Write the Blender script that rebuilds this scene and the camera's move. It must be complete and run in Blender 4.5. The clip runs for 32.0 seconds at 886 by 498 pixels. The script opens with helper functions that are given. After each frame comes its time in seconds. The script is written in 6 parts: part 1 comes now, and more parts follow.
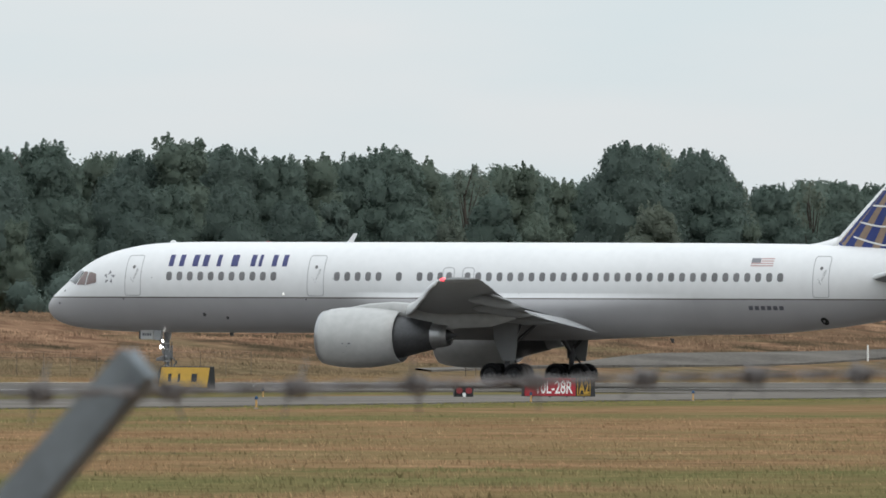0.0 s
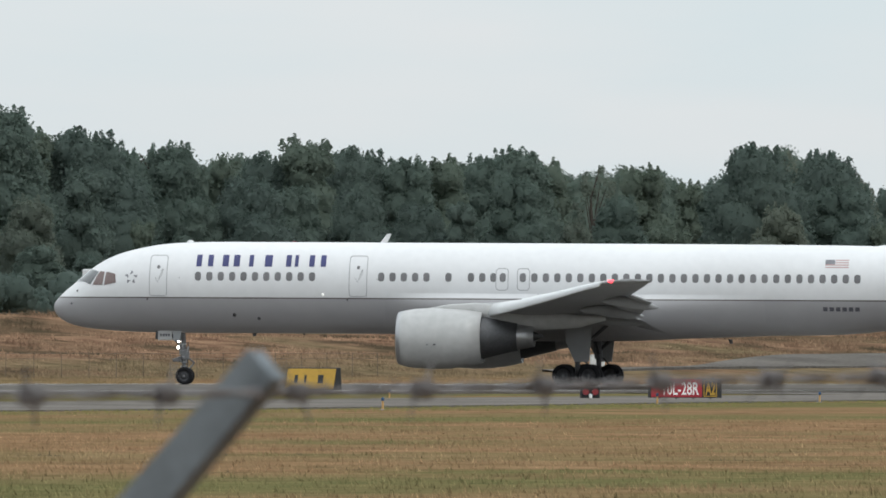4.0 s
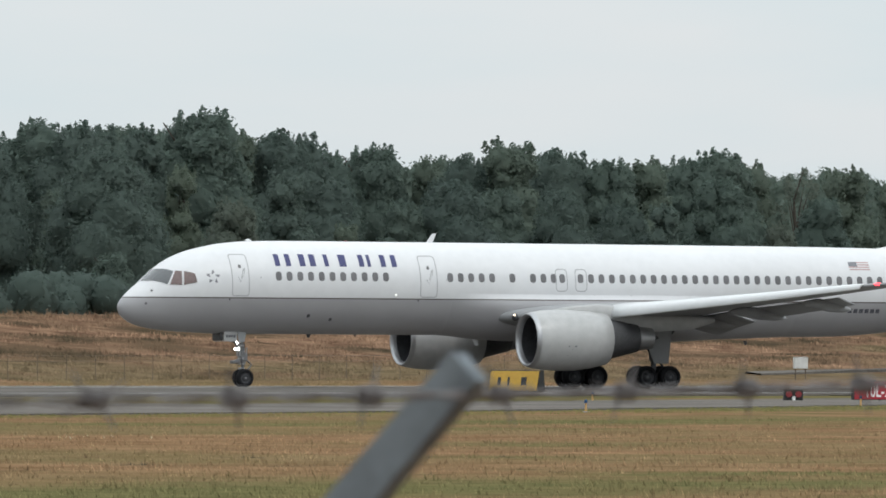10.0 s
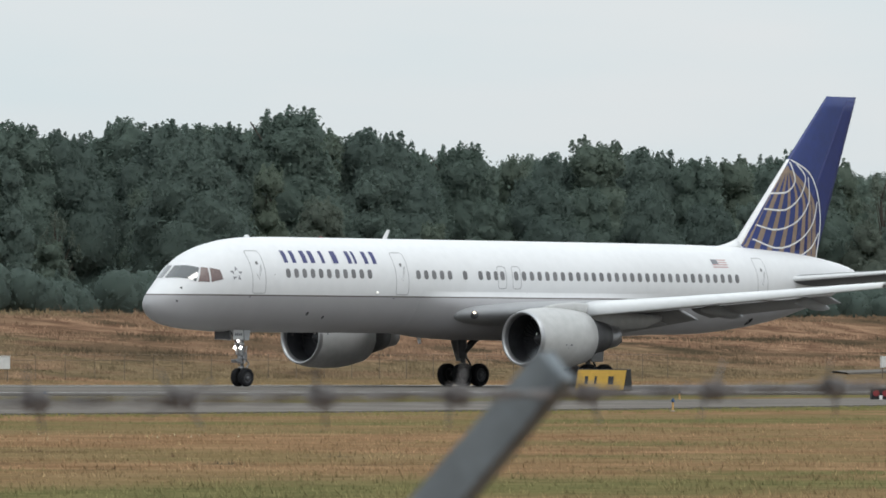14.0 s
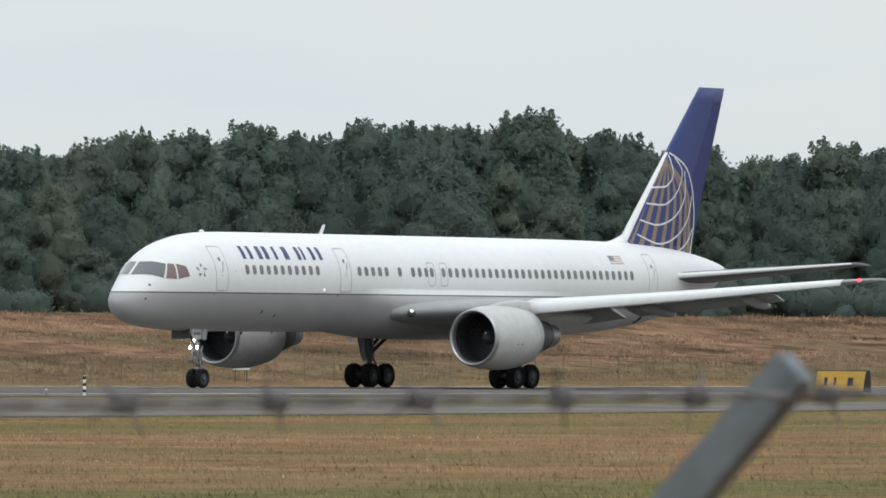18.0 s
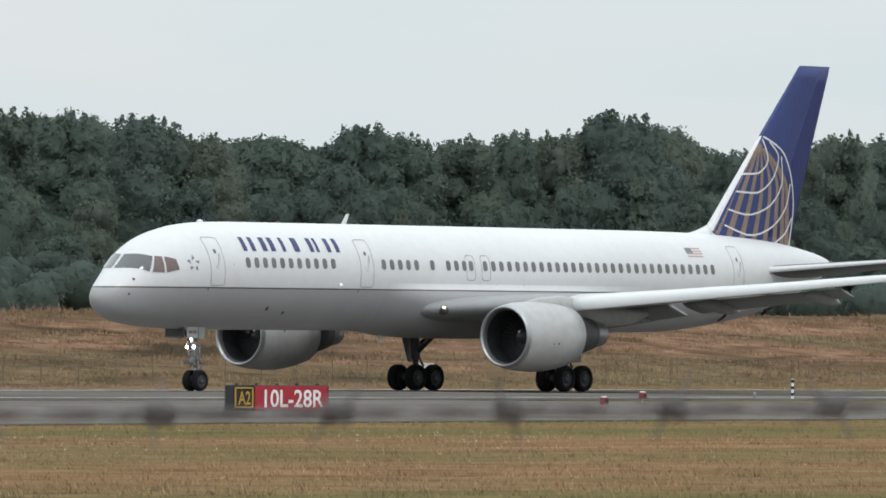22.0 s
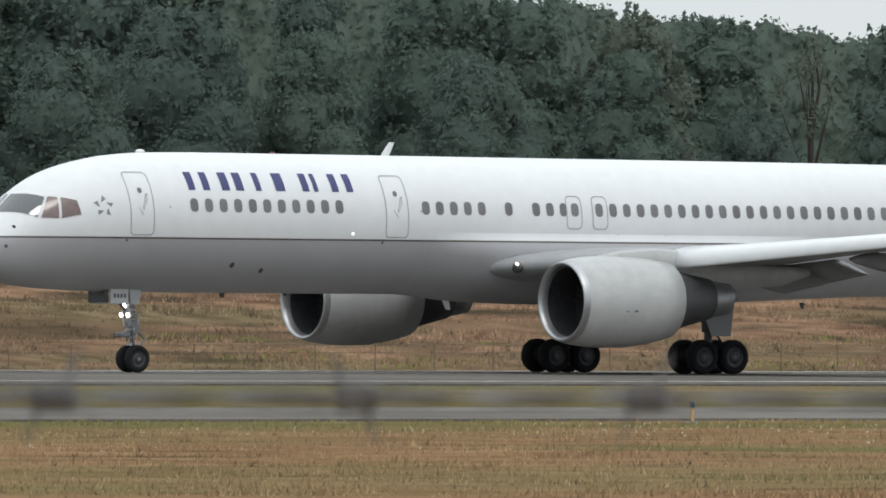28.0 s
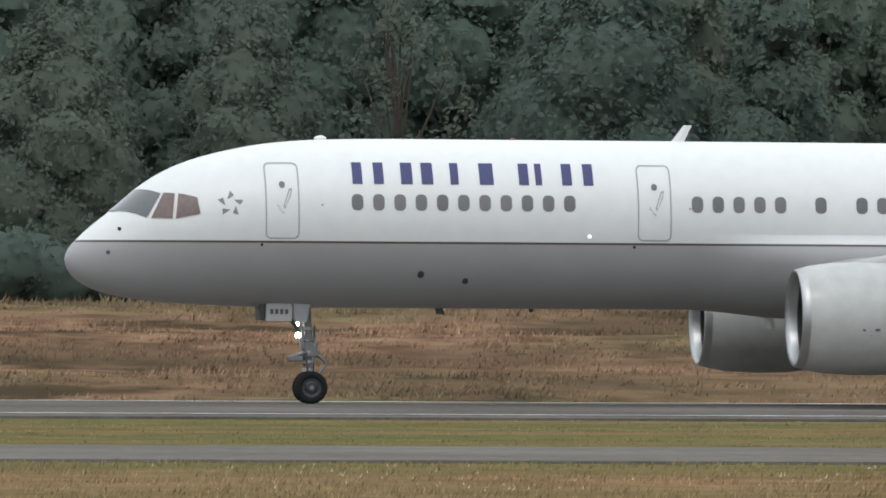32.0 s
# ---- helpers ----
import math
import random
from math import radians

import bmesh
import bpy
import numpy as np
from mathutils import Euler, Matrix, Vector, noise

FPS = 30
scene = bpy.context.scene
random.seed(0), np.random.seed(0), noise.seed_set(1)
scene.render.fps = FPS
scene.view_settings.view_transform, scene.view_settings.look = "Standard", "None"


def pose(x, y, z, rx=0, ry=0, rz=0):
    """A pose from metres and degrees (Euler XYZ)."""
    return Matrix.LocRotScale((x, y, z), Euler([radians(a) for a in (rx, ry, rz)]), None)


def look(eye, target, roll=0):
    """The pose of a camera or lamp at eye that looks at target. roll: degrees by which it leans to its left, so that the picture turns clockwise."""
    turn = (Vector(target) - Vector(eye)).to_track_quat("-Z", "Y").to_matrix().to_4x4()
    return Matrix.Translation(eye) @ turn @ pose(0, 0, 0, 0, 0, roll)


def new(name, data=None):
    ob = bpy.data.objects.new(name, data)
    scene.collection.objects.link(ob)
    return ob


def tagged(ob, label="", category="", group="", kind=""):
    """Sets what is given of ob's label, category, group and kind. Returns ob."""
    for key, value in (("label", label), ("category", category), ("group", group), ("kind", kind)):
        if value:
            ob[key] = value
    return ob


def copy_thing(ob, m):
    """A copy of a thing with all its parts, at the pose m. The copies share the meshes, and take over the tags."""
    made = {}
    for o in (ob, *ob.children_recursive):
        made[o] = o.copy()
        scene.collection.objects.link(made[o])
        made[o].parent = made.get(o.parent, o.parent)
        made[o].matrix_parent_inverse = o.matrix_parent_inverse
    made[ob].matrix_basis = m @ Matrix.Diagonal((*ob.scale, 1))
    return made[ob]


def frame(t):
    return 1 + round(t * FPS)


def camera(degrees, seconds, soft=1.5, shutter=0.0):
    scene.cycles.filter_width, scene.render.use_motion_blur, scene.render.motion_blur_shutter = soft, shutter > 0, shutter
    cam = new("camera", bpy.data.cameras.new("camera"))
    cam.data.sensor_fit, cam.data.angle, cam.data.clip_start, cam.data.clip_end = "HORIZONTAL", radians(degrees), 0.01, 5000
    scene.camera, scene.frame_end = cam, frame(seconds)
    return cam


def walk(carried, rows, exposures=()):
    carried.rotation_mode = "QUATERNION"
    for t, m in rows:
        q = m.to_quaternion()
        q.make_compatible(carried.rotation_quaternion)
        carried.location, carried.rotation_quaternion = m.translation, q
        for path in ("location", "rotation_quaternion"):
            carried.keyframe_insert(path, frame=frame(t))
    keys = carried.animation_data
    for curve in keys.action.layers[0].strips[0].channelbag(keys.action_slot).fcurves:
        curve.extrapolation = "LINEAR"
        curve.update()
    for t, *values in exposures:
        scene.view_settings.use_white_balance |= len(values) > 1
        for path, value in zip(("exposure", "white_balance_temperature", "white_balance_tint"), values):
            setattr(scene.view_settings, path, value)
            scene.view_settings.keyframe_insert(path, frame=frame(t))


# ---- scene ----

# ---------- camera ----------
EYE = 1.67


def aim(pan, tilt):
    """The camera's pose on its tripod: pan to the left of the runway's perpendicular, tilt upwards, a slight lean."""
    return pose(0, 0, EYE, 90 + tilt, 0, pan) @ pose(0, 0, 0, 0, 0, 0.31)


cam = camera(4.688, 32.0, soft=1.7)
cam.data.dof.use_dof = True
cam.data.dof.focus_distance = 330.0
cam.data.dof.aperture_fstop = 72.0
walk(cam, [
    (0, aim(-59.1350, 0.5246)), (0.5, aim(-59.0468, 0.5251)), (1, aim(-58.9290, 0.5261)),
    (1.5, aim(-58.8833, 0.5263)), (2, aim(-58.8069, 0.5278)), (2.5, aim(-58.7275, 0.5271)),
    (3, aim(-58.6636, 0.5273)), (3.5, aim(-58.5550, 0.5273)), (5.5, aim(-58.3425, 0.5291)),
    (6, aim(-58.3051, 0.5281)), (6.5, aim(-58.2214, 0.5294)), (7, aim(-58.0860, 0.5325)),
    (7.5, aim(-57.9688, 0.5314)), (8, aim(-57.8324, 0.5338)), (8.5, aim(-57.6877, 0.5319)),
    (9, aim(-57.5674, 0.5327)), (9.5, aim(-57.4554, 0.5312)), (10, aim(-57.3903, 0.5338)),
    (10.5, aim(-57.3248, 0.5319)), (11, aim(-57.2933, 0.5303)), (11.5, aim(-57.2585, 0.5300)),
    (12, aim(-57.2284, 0.5287)), (12.5, aim(-57.1480, 0.5274)), (13, aim(-57.0819, 0.5275)),
    (13.5, aim(-57.0092, 0.5277)), (14, aim(-56.9298, 0.5265)), (14.5, aim(-56.8364, 0.5302)),
    (16.5, aim(-56.2550, 0.5283)), (17, aim(-56.0729, 0.5261)), (17.5, aim(-55.8789, 0.5241)),
    (18, aim(-55.6632, 0.5260)), (18.5, aim(-55.4044, 0.5248)), (19, aim(-55.0855, 0.5226)),
    (19.5, aim(-54.6907, 0.5225)), (20, aim(-54.2558, 0.5197)), (20.5, aim(-53.7844, 0.5226)),
    (21, aim(-53.1755, 0.5220)), (21.5, aim(-52.5344, 0.5197)), (22, aim(-51.9153, 0.5240)),
    (22.5, aim(-51.2981, 0.5227)), (23, aim(-50.5867, 0.5250)), (23.5, aim(-49.5973, 0.5203)),
    (24, aim(-48.5664, 0.5171)), (24.5, aim(-47.5222, 0.5088)), (25, aim(-46.2546, 0.4956)),
    (25.5, aim(-44.7646, 0.4709)), (26, aim(-42.9444, 0.4005)), (26.5, aim(-41.2049, 0.3543)),
    (28.5, aim(-33.5172, 0.3748)), (29, aim(-30.4827, 0.3868)), (29.5, aim(-27.2568, 0.3909)),
    (30, aim(-23.9230, 0.4039)), (30.5, aim(-20.4369, 0.4155)), (31, aim(-16.8826, 0.4304)),
    (31.5, aim(-12.9145, 0.4406)), (32, aim(-8.7738, 0.4570))])

# ---------- sky and sun ----------
SUN_ELEVATION, SUN_TURN = 52.0, 200.0
world = bpy.data.worlds.new("overcast")
scene.world = world
world.use_nodes = True
wt = world.node_tree
wt.nodes.clear()


def wnode(kind, **values):
    n = wt.nodes.new(kind)
    for key, value in values.items():
        n.inputs[key].default_value = value
    return n


w_out, w_bg = wnode("ShaderNodeOutputWorld"), wnode("ShaderNodeBackground", Strength=1.0)
w_sky = wnode("ShaderNodeTexSky")
w_sky.sky_type, w_sky.sun_disc = "NISHITA", False
w_sky.sun_elevation, w_sky.sun_rotation = radians(SUN_ELEVATION), radians(SUN_TURN)
w_dim = wnode("ShaderNodeVectorMath")
w_dim.operation = "SCALE"
w_dim.inputs["Scale"].default_value = 0.06
w_co = wnode("ShaderNodeTexCoord")
w_sep = wnode("ShaderNodeSeparateXYZ")
# an overcast sky is about twice as bright overhead as at the horizon
w_lift = wnode("ShaderNodeMapRange")
w_lift.inputs["From Min"].default_value, w_lift.inputs["From Max"].default_value = 0.0, 1.0
w_lift.inputs["To Min"].default_value, w_lift.inputs["To Max"].default_value = 0.80, 1.75
w_map = wnode("ShaderNodeMapping")
w_map.inputs["Scale"].default_value = (9.0, 9.0, 45.0)
w_cloud = wnode("ShaderNodeTexNoise", Scale=1.6, Detail=4.0, Roughness=0.5)
w_tint = wnode("ShaderNodeValToRGB")
w_tint.color_ramp.elements[0].position, w_tint.color_ramp.elements[1].position = 0.36, 0.66
w_tint.color_ramp.elements[0].color = (0.87, 0.975, 1.02, 1)
w_tint.color_ramp.elements[1].color = (0.957, 1.0, 1.026, 1)
w_mul = wnode("ShaderNodeVectorMath")
w_mul.operation = "SCALE"
w_mix = wnode("ShaderNodeMix")
w_mix.data_type = "RGBA"
w_mix.inputs[0].default_value = 0.90
wl = wt.links.new
wl(w_co.outputs["Generated"], w_sep.inputs[0])
wl(w_sep.outputs["Z"], w_lift.inputs["Value"])
wl(w_co.outputs["Generated"], w_map.inputs["Vector"])
wl(w_map.outputs[0], w_cloud.inputs["Vector"])
wl(w_cloud.outputs[0], w_tint.inputs[0])
wl(w_tint.outputs[0], w_mul.inputs[0])
wl(w_lift.outputs[0], w_mul.inputs["Scale"])
wl(w_sky.outputs[0], w_dim.inputs[0])
wl(w_dim.outputs[0], w_mix.inputs[6])
wl(w_mul.outputs[0], w_mix.inputs[7])
wl(w_mix.outputs[2], w_bg.inputs["Color"])
wl(w_bg.outputs[0], w_out.inputs["Surface"])

sun = new("sun", bpy.data.lights.new("sun", "SUN"))
sun.data.energy, sun.data.angle, sun.data.color = 0.6, radians(16), (1.0, 0.97, 0.92)
_az = radians(SUN_TURN)
sun.matrix_world = look((math.sin(_az) * math.cos(radians(SUN_ELEVATION)) * 90, math.cos(_az) * math.cos(radians(SUN_ELEVATION)) * 90,
                         math.sin(radians(SUN_ELEVATION)) * 90), (0, 0, 0))
scene.view_settings.exposure = 0.0

# ---------- materials ----------
def material(name, color, rough=0.6, metal=0.0, vary=0.12, grain=8.0, stain=0.6, bump=0.0, bump_scale=None, second=None, spec=0.5, coat=0.0, per_object=0.0, use_object=True):
    """A surface with variation at two scales: fine grain and broad stains, towards `second` or a darker tone."""
    m = bpy.data.materials.new(name)
    m.use_nodes = True
    nt = m.node_tree
    b = nt.nodes["Principled BSDF"]
    b.inputs["Roughness"].default_value, b.inputs["Metallic"].default_value = rough, metal
    b.inputs["Specular IOR Level"].default_value, b.inputs["Coat Weight"].default_value = spec, coat
    co = nt.nodes.new("ShaderNodeTexCoord")
    fine, broad = nt.nodes.new("ShaderNodeTexNoise"), nt.nodes.new("ShaderNodeTexNoise")
    fine.inputs["Scale"].default_value, fine.inputs["Detail"].default_value = grain, 5.0
    broad.inputs["Scale"].default_value, broad.inputs["Detail"].default_value = stain, 3.0
    src = co.outputs["Object" if use_object else "Generated"]
    nt.links.new(src, fine.inputs["Vector"])
    nt.links.new(src, broad.inputs["Vector"])
    add = nt.nodes.new("ShaderNodeMath")
    add.operation = "ADD"
    nt.links.new(fine.outputs[0], add.inputs[0])
    nt.links.new(broad.outputs[0], add.inputs[1])
    amount = add.outputs[0]
    if per_object:
        info, mad = nt.nodes.new("ShaderNodeObjectInfo"), nt.nodes.new("ShaderNodeMath")
        mad.operation = "MULTIPLY_ADD"
        nt.links.new(info.outputs["Random"], mad.inputs[0])
        mad.inputs[1].default_value = per_object
        nt.links.new(amount, mad.inputs[2])
        amount = mad.outputs[0]
    ramp = nt.nodes.new("ShaderNodeMapRange")
    ramp.inputs["From Min"].default_value, ramp.inputs["From Max"].default_value = 0.7, 1.3 + per_object
    nt.links.new(amount, ramp.inputs["Value"])
    mix = nt.nodes.new("ShaderNodeMix")
    mix.data_type = "RGBA"
    other = second or tuple(c * (1 - 2 * vary) for c in color)
    mix.inputs[6].default_value = (*[min(1, c * (1 + vary * 0.5)) for c in color], 1)
    mix.inputs[7].default_value = (*other, 1)
    nt.links.new(ramp.outputs[0], mix.inputs[0])
    nt.links.new(mix.outputs[2], b.inputs["Base Color"])
    if bump:
        bn = nt.nodes.new("ShaderNodeBump")
        bn.inputs["Strength"].default_value, bn.inputs["Distance"].default_value = bump, bump_scale or 0.02
        nt.links.new(fine.outputs[0], bn.inputs["Height"])
        nt.links.new(bn.outputs[0], b.inputs["Normal"])
    return m


def glow(name, color, strength):
    m = bpy.data.materials.new(name)
    m.use_nodes = True
    b = m.node_tree.nodes["Principled BSDF"]
    b.inputs["Base Color"].default_value = (*color, 1)
    b.inputs["Emission Color"].default_value = (*color, 1)
    b.inputs["Emission Strength"].default_value = strength
    return m


WHITE_PAINT = material("white_paint", (0.72, 0.725, 0.73), 0.32, vary=0.03, grain=3, stain=0.25, coat=0.3)
GREY_PAINT = material("grey_paint", (0.36, 0.37, 0.38), 0.4, vary=0.05, grain=3, stain=0.3, coat=0.2)
WING_GREY = material("wing_grey", (0.285, 0.288, 0.295), 0.45, vary=0.06, grain=2.5, stain=0.4)
TAILPLANE_GREY = material("tailplane_grey", (0.12, 0.123, 0.132), 0.5, vary=0.08, grain=2.5, stain=0.4)
NACELLE_PAINT = material("nacelle_paint", (0.47, 0.468, 0.462), 0.45, vary=0.08, grain=3, stain=0.5, coat=0.2)
BARE_METAL = material("bare_metal", (0.45, 0.45, 0.46), 0.42, 0.9, vary=0.06, grain=9, stain=1.5)
DARK_METAL = material("dark_metal", (0.10, 0.10, 0.105), 0.5, 0.5, vary=0.15, grain=9, stain=2)
GEAR_METAL = material("gear_metal", (0.22, 0.22, 0.225), 0.5, 0.3, vary=0.15, grain=14, stain=3)
RUBBER = material("tyre_rubber", (0.018, 0.018, 0.020), 0.9, vary=0.2, grain=20, stain=3, spec=0.2)
SEAM = material("seam_grey", (0.38, 0.38, 0.39), 0.6, vary=0.08, grain=6)
WINDOW_DARK = material("cabin_glass", (0.165, 0.16, 0.165), 0.3, vary=0.15, grain=6, per_object=0.9)
WINDOW_RIM = material("window_rim", (0.62, 0.63, 0.64), 0.45, vary=0.05)
COCKPIT_GLASS = material("cockpit_glass", (0.05, 0.055, 0.06), 0.04, vary=0.1, coat=1.0, spec=0.8)
COCKPIT_BLIND = material("cockpit_blind", (0.15, 0.095, 0.088), 0.25, vary=0.2, coat=0.6)
RUDDER_SHADE = material("rudder_shade", (0.008, 0.018, 0.125), 0.5, vary=0.12, grain=3, stain=0.4)
NAVY = material("navy_paint", (0.012, 0.030, 0.165), 0.45, vary=0.12, grain=3, stain=0.4, coat=0.1)
LETTER_BLUE = material("letter_blue", (0.036, 0.040, 0.155), 0.4, vary=0.1)
GOLD = material("gold_paint", (0.26, 0.185, 0.135), 0.4, vary=0.15, grain=4)
GLOBE_LINE = material("globe_white", (0.72, 0.72, 0.72), 0.4, vary=0.05)
GREY_LETTER = material("letter_grey", (0.10, 0.10, 0.12), 0.5, vary=0.1)
STAR_GREY = material("star_grey", (0.22, 0.22, 0.24), 0.5, vary=0.1)
FLAG_RED = material("flag_red", (0.50, 0.31, 0.30), 0.5, vary=0.1)
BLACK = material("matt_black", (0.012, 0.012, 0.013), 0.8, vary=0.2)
LAMP_WHITE = glow("lamp_white", (1.0, 0.97, 0.92), 9.0)
LAMP_WARM = glow("lamp_warm", (1.0, 0.82, 0.60), 3.0)
LAMP_SOFT = glow("lamp_soft", (1.0, 0.97, 0.92), 0.7)
RIM_METAL = material("rim_metal", (0.055, 0.055, 0.06), 0.55, 0.4, vary=0.2, grain=14, stain=4)
BEACON_RED = material("beacon_red", (0.25, 0.03, 0.035), 0.3, vary=0.1)
LAMP_RED = glow("lamp_red", (1.0, 0.06, 0.08), 3.0)
LAMP_GREEN = glow("lamp_green", (0.1, 1.0, 0.3), 3.0)
ASPHALT = material("asphalt", (0.160, 0.146, 0.132), 0.95, vary=0.22, grain=3.5, stain=0.11, spec=0.0)
CONCRETE = material("taxiway_concrete", (0.185, 0.168, 0.152), 0.95, vary=0.2, grain=3.5, stain=0.1, spec=0.0)
MARKING = material("marking_white", (0.62, 0.62, 0.60), 0.9, vary=0.3, grain=1.5, stain=0.1, spec=0.0)
SIGN_RED = material("sign_red", (0.40, 0.02, 0.035), 0.45, vary=0.12, grain=5)
SIGN_YELLOW = material("sign_yellow", (0.53, 0.31, 0.035), 0.45, vary=0.1, grain=5)
SIGN_BLACK = material("sign_black", (0.015, 0.015, 0.017), 0.5, vary=0.15)
SIGN_WHITE = material("sign_white", (0.85, 0.85, 0.83), 0.5, vary=0.05)
BOX_WHITE = material("box_white", (0.66, 0.67, 0.66), 0.6, vary=0.1, grain=4)
ORANGE = material("post_orange", (0.55, 0.33, 0.12), 0.6, vary=0.15)
BLUE_LENS = material("blue_lens", (0.02, 0.07, 0.16), 0.2, vary=0.1)
GALVANISED = material("galvanised_steel", (0.17, 0.195, 0.215), 0.6, 0.3, vary=0.2, grain=60, stain=14)
WIRE_STEEL = material("wire_steel", (0.17, 0.158, 0.158), 0.7, 0.2, vary=0.25, grain=40, stain=8)
RUSTY = material("fence_post_steel", (0.20, 0.155, 0.115), 0.8, 0.2, vary=0.3, grain=10)
BARK = material("bark", (0.075, 0.062, 0.05), 0.95, vary=0.3, grain=6, stain=1.2, bump=0.5, bump_scale=0.05)
VAN_WHITE = material("vehicle_white", (0.78, 0.79, 0.80), 0.3, vary=0.04, coat=0.4)
VAN_BLUE = material("vehicle_blue", (0.02, 0.03, 0.12), 0.3, vary=0.1, coat=0.5)
CAR_DARK = material("vehicle_dark", (0.02, 0.022, 0.025), 0.3, vary=0.1, coat=0.5)
CAR_RED = material("vehicle_red", (0.40, 0.04, 0.04), 0.35, vary=0.1, coat=0.4)
CAR_GLASS = material("vehicle_glass", (0.02, 0.024, 0.028), 0.05, vary=0.1, spec=0.8)


def leaf_material(name, a, b):
    """Leaves: matt, with some daylight passing through them."""
    m = material(name, a, 0.75, vary=0.3, grain=1.3, stain=0.16, second=b, spec=0.2, per_object=0.9)
    nt = m.node_tree
    bs, out = nt.nodes["Principled BSDF"], nt.nodes["Material Output"]
    thin, mix = nt.nodes.new("ShaderNodeBsdfTranslucent"), nt.nodes.new("ShaderNodeMixShader")
    mix.inputs[0].default_value = 0.5
    nt.links.new(bs.inputs["Base Color"].links[0].from_socket, thin.inputs["Color"])
    nt.links.new(bs.outputs[0], mix.inputs[1])
    nt.links.new(thin.outputs[0], mix.inputs[2])
    nt.links.new(mix.outputs[0], out.inputs["Surface"])
    return m


# base colours lifted and turned bluish in place of haze over the belt
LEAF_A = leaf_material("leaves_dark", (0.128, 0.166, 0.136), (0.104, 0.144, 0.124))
LEAF_B = leaf_material("leaves_green", (0.146, 0.178, 0.134), (0.120, 0.158, 0.130))
LEAF_C = leaf_material("leaves_pale", (0.160, 0.182, 0.142), (0.130, 0.162, 0.136))
LEAF_D = leaf_material("leaves_hazy_green", (0.118, 0.154, 0.130), (0.100, 0.136, 0.120))


def part(name, bm, material_, parent, label="", smooth=False):
    """Links a bmesh as ONE mesh object under a thing or under a part (or on its own, with no parent)."""
    me = bpy.data.meshes.new(name)
    if smooth:
        for fc in bm.faces:
            fc.smooth = True
    bm.to_mesh(me)
    bm.free()
    for mt in material_ if isinstance(material_, (list, tuple)) else (material_,):
        me.materials.append(mt)
    ob = new(name, me)
    ob.parent = parent
    return tagged(ob, label) if label else ob


def share(name, other, parent, m):
    """Another piece with the mesh of `other`, at the pose m under parent."""
    ob = new(name, other.data)
    ob.parent = parent
    ob.matrix_local = m
    return ob


def thing(name, label, category, m=None, group="", kind=""):
    ob = new(name)
    ob.empty_display_size = 0.3
    if m is not None:
        ob.matrix_world = m
    return tagged(ob, label, category, group, kind)


def box(bm, x0, x1, y0, y1, z0, z1, bevel=0.0):
    r = bmesh.ops.create_cube(bm, size=1.0, matrix=Matrix.LocRotScale(((x0 + x1) / 2, (y0 + y1) / 2, (z0 + z1) / 2), None, (x1 - x0, y1 - y0, z1 - z0)))
    if bevel:
        es = list({e for v in r["verts"] for e in v.link_edges})
        bmesh.ops.bevel(bm, geom=es, offset=bevel, segments=2, profile=0.5, affect="EDGES")
    return bm


def rod(bm, a, b, r0, r1=None, n=10):
    """A tapered round bar from a to b."""
    a, b = Vector(a), Vector(b)
    q = (b - a).to_track_quat("Z", "Y").to_matrix().to_4x4()
    bmesh.ops.create_cone(bm, cap_ends=True, segments=n, radius1=r0, radius2=r0 if r1 is None else r1, depth=(b - a).length,
                          matrix=Matrix.Translation((a + b) / 2) @ q)
    return bm


def loft(bm, rings, close=True, caps=True):
    """Faces between rings of equally many points."""
    vs = [[bm.verts.new(p) for p in ring] for ring in rings]
    n = len(vs[0])
    for a, b in zip(vs, vs[1:]):
        for i in range(n if close else n - 1):
            j = (i + 1) % n
            bm.faces.new((a[i], a[j], b[j], b[i]))
    if caps and close:
        bm.faces.new(vs[0][::-1])
        bm.faces.new(vs[-1])
    return vs


def fixed(bm):
    bmesh.ops.recalc_face_normals(bm, faces=bm.faces[:])
    return bm


def spline(xs, ys):
    """A smooth curve through a few stations (monotone cubic)."""
    n = len(xs)
    d = [(ys[i + 1] - ys[i]) / (xs[i + 1] - xs[i]) for i in range(n - 1)]
    m = [d[0]] + [0 if d[i - 1] * d[i] <= 0 else 2 * d[i - 1] * d[i] / (d[i - 1] + d[i]) for i in range(1, n - 1)] + [d[-1]]

    def f(x):
        x = min(max(x, xs[0]), xs[-1])
        i = next((k for k in range(n - 1) if x <= xs[k + 1]), n - 2)
        hgap = xs[i + 1] - xs[i]
        u = (x - xs[i]) / hgap
        return ((2 * u**3 - 3 * u**2 + 1) * ys[i] + (u**3 - 2 * u**2 + u) * hgap * m[i]
                + (-2 * u**3 + 3 * u**2) * ys[i + 1] + (u**3 - u**2) * hgap * m[i + 1])
    return f

# ---------- ground ----------
FIELD = -0.2            # the grass field; the runway's crown is at 0
RUNWAY_Y = 260.5


def bank_top(x):
    return 2.58 + 0.0019 * max(-300.0, min(x, 1200.0))


def bump_noise(x, y, size):
    return noise.noise(Vector((x / size, y / size, 3.7)))


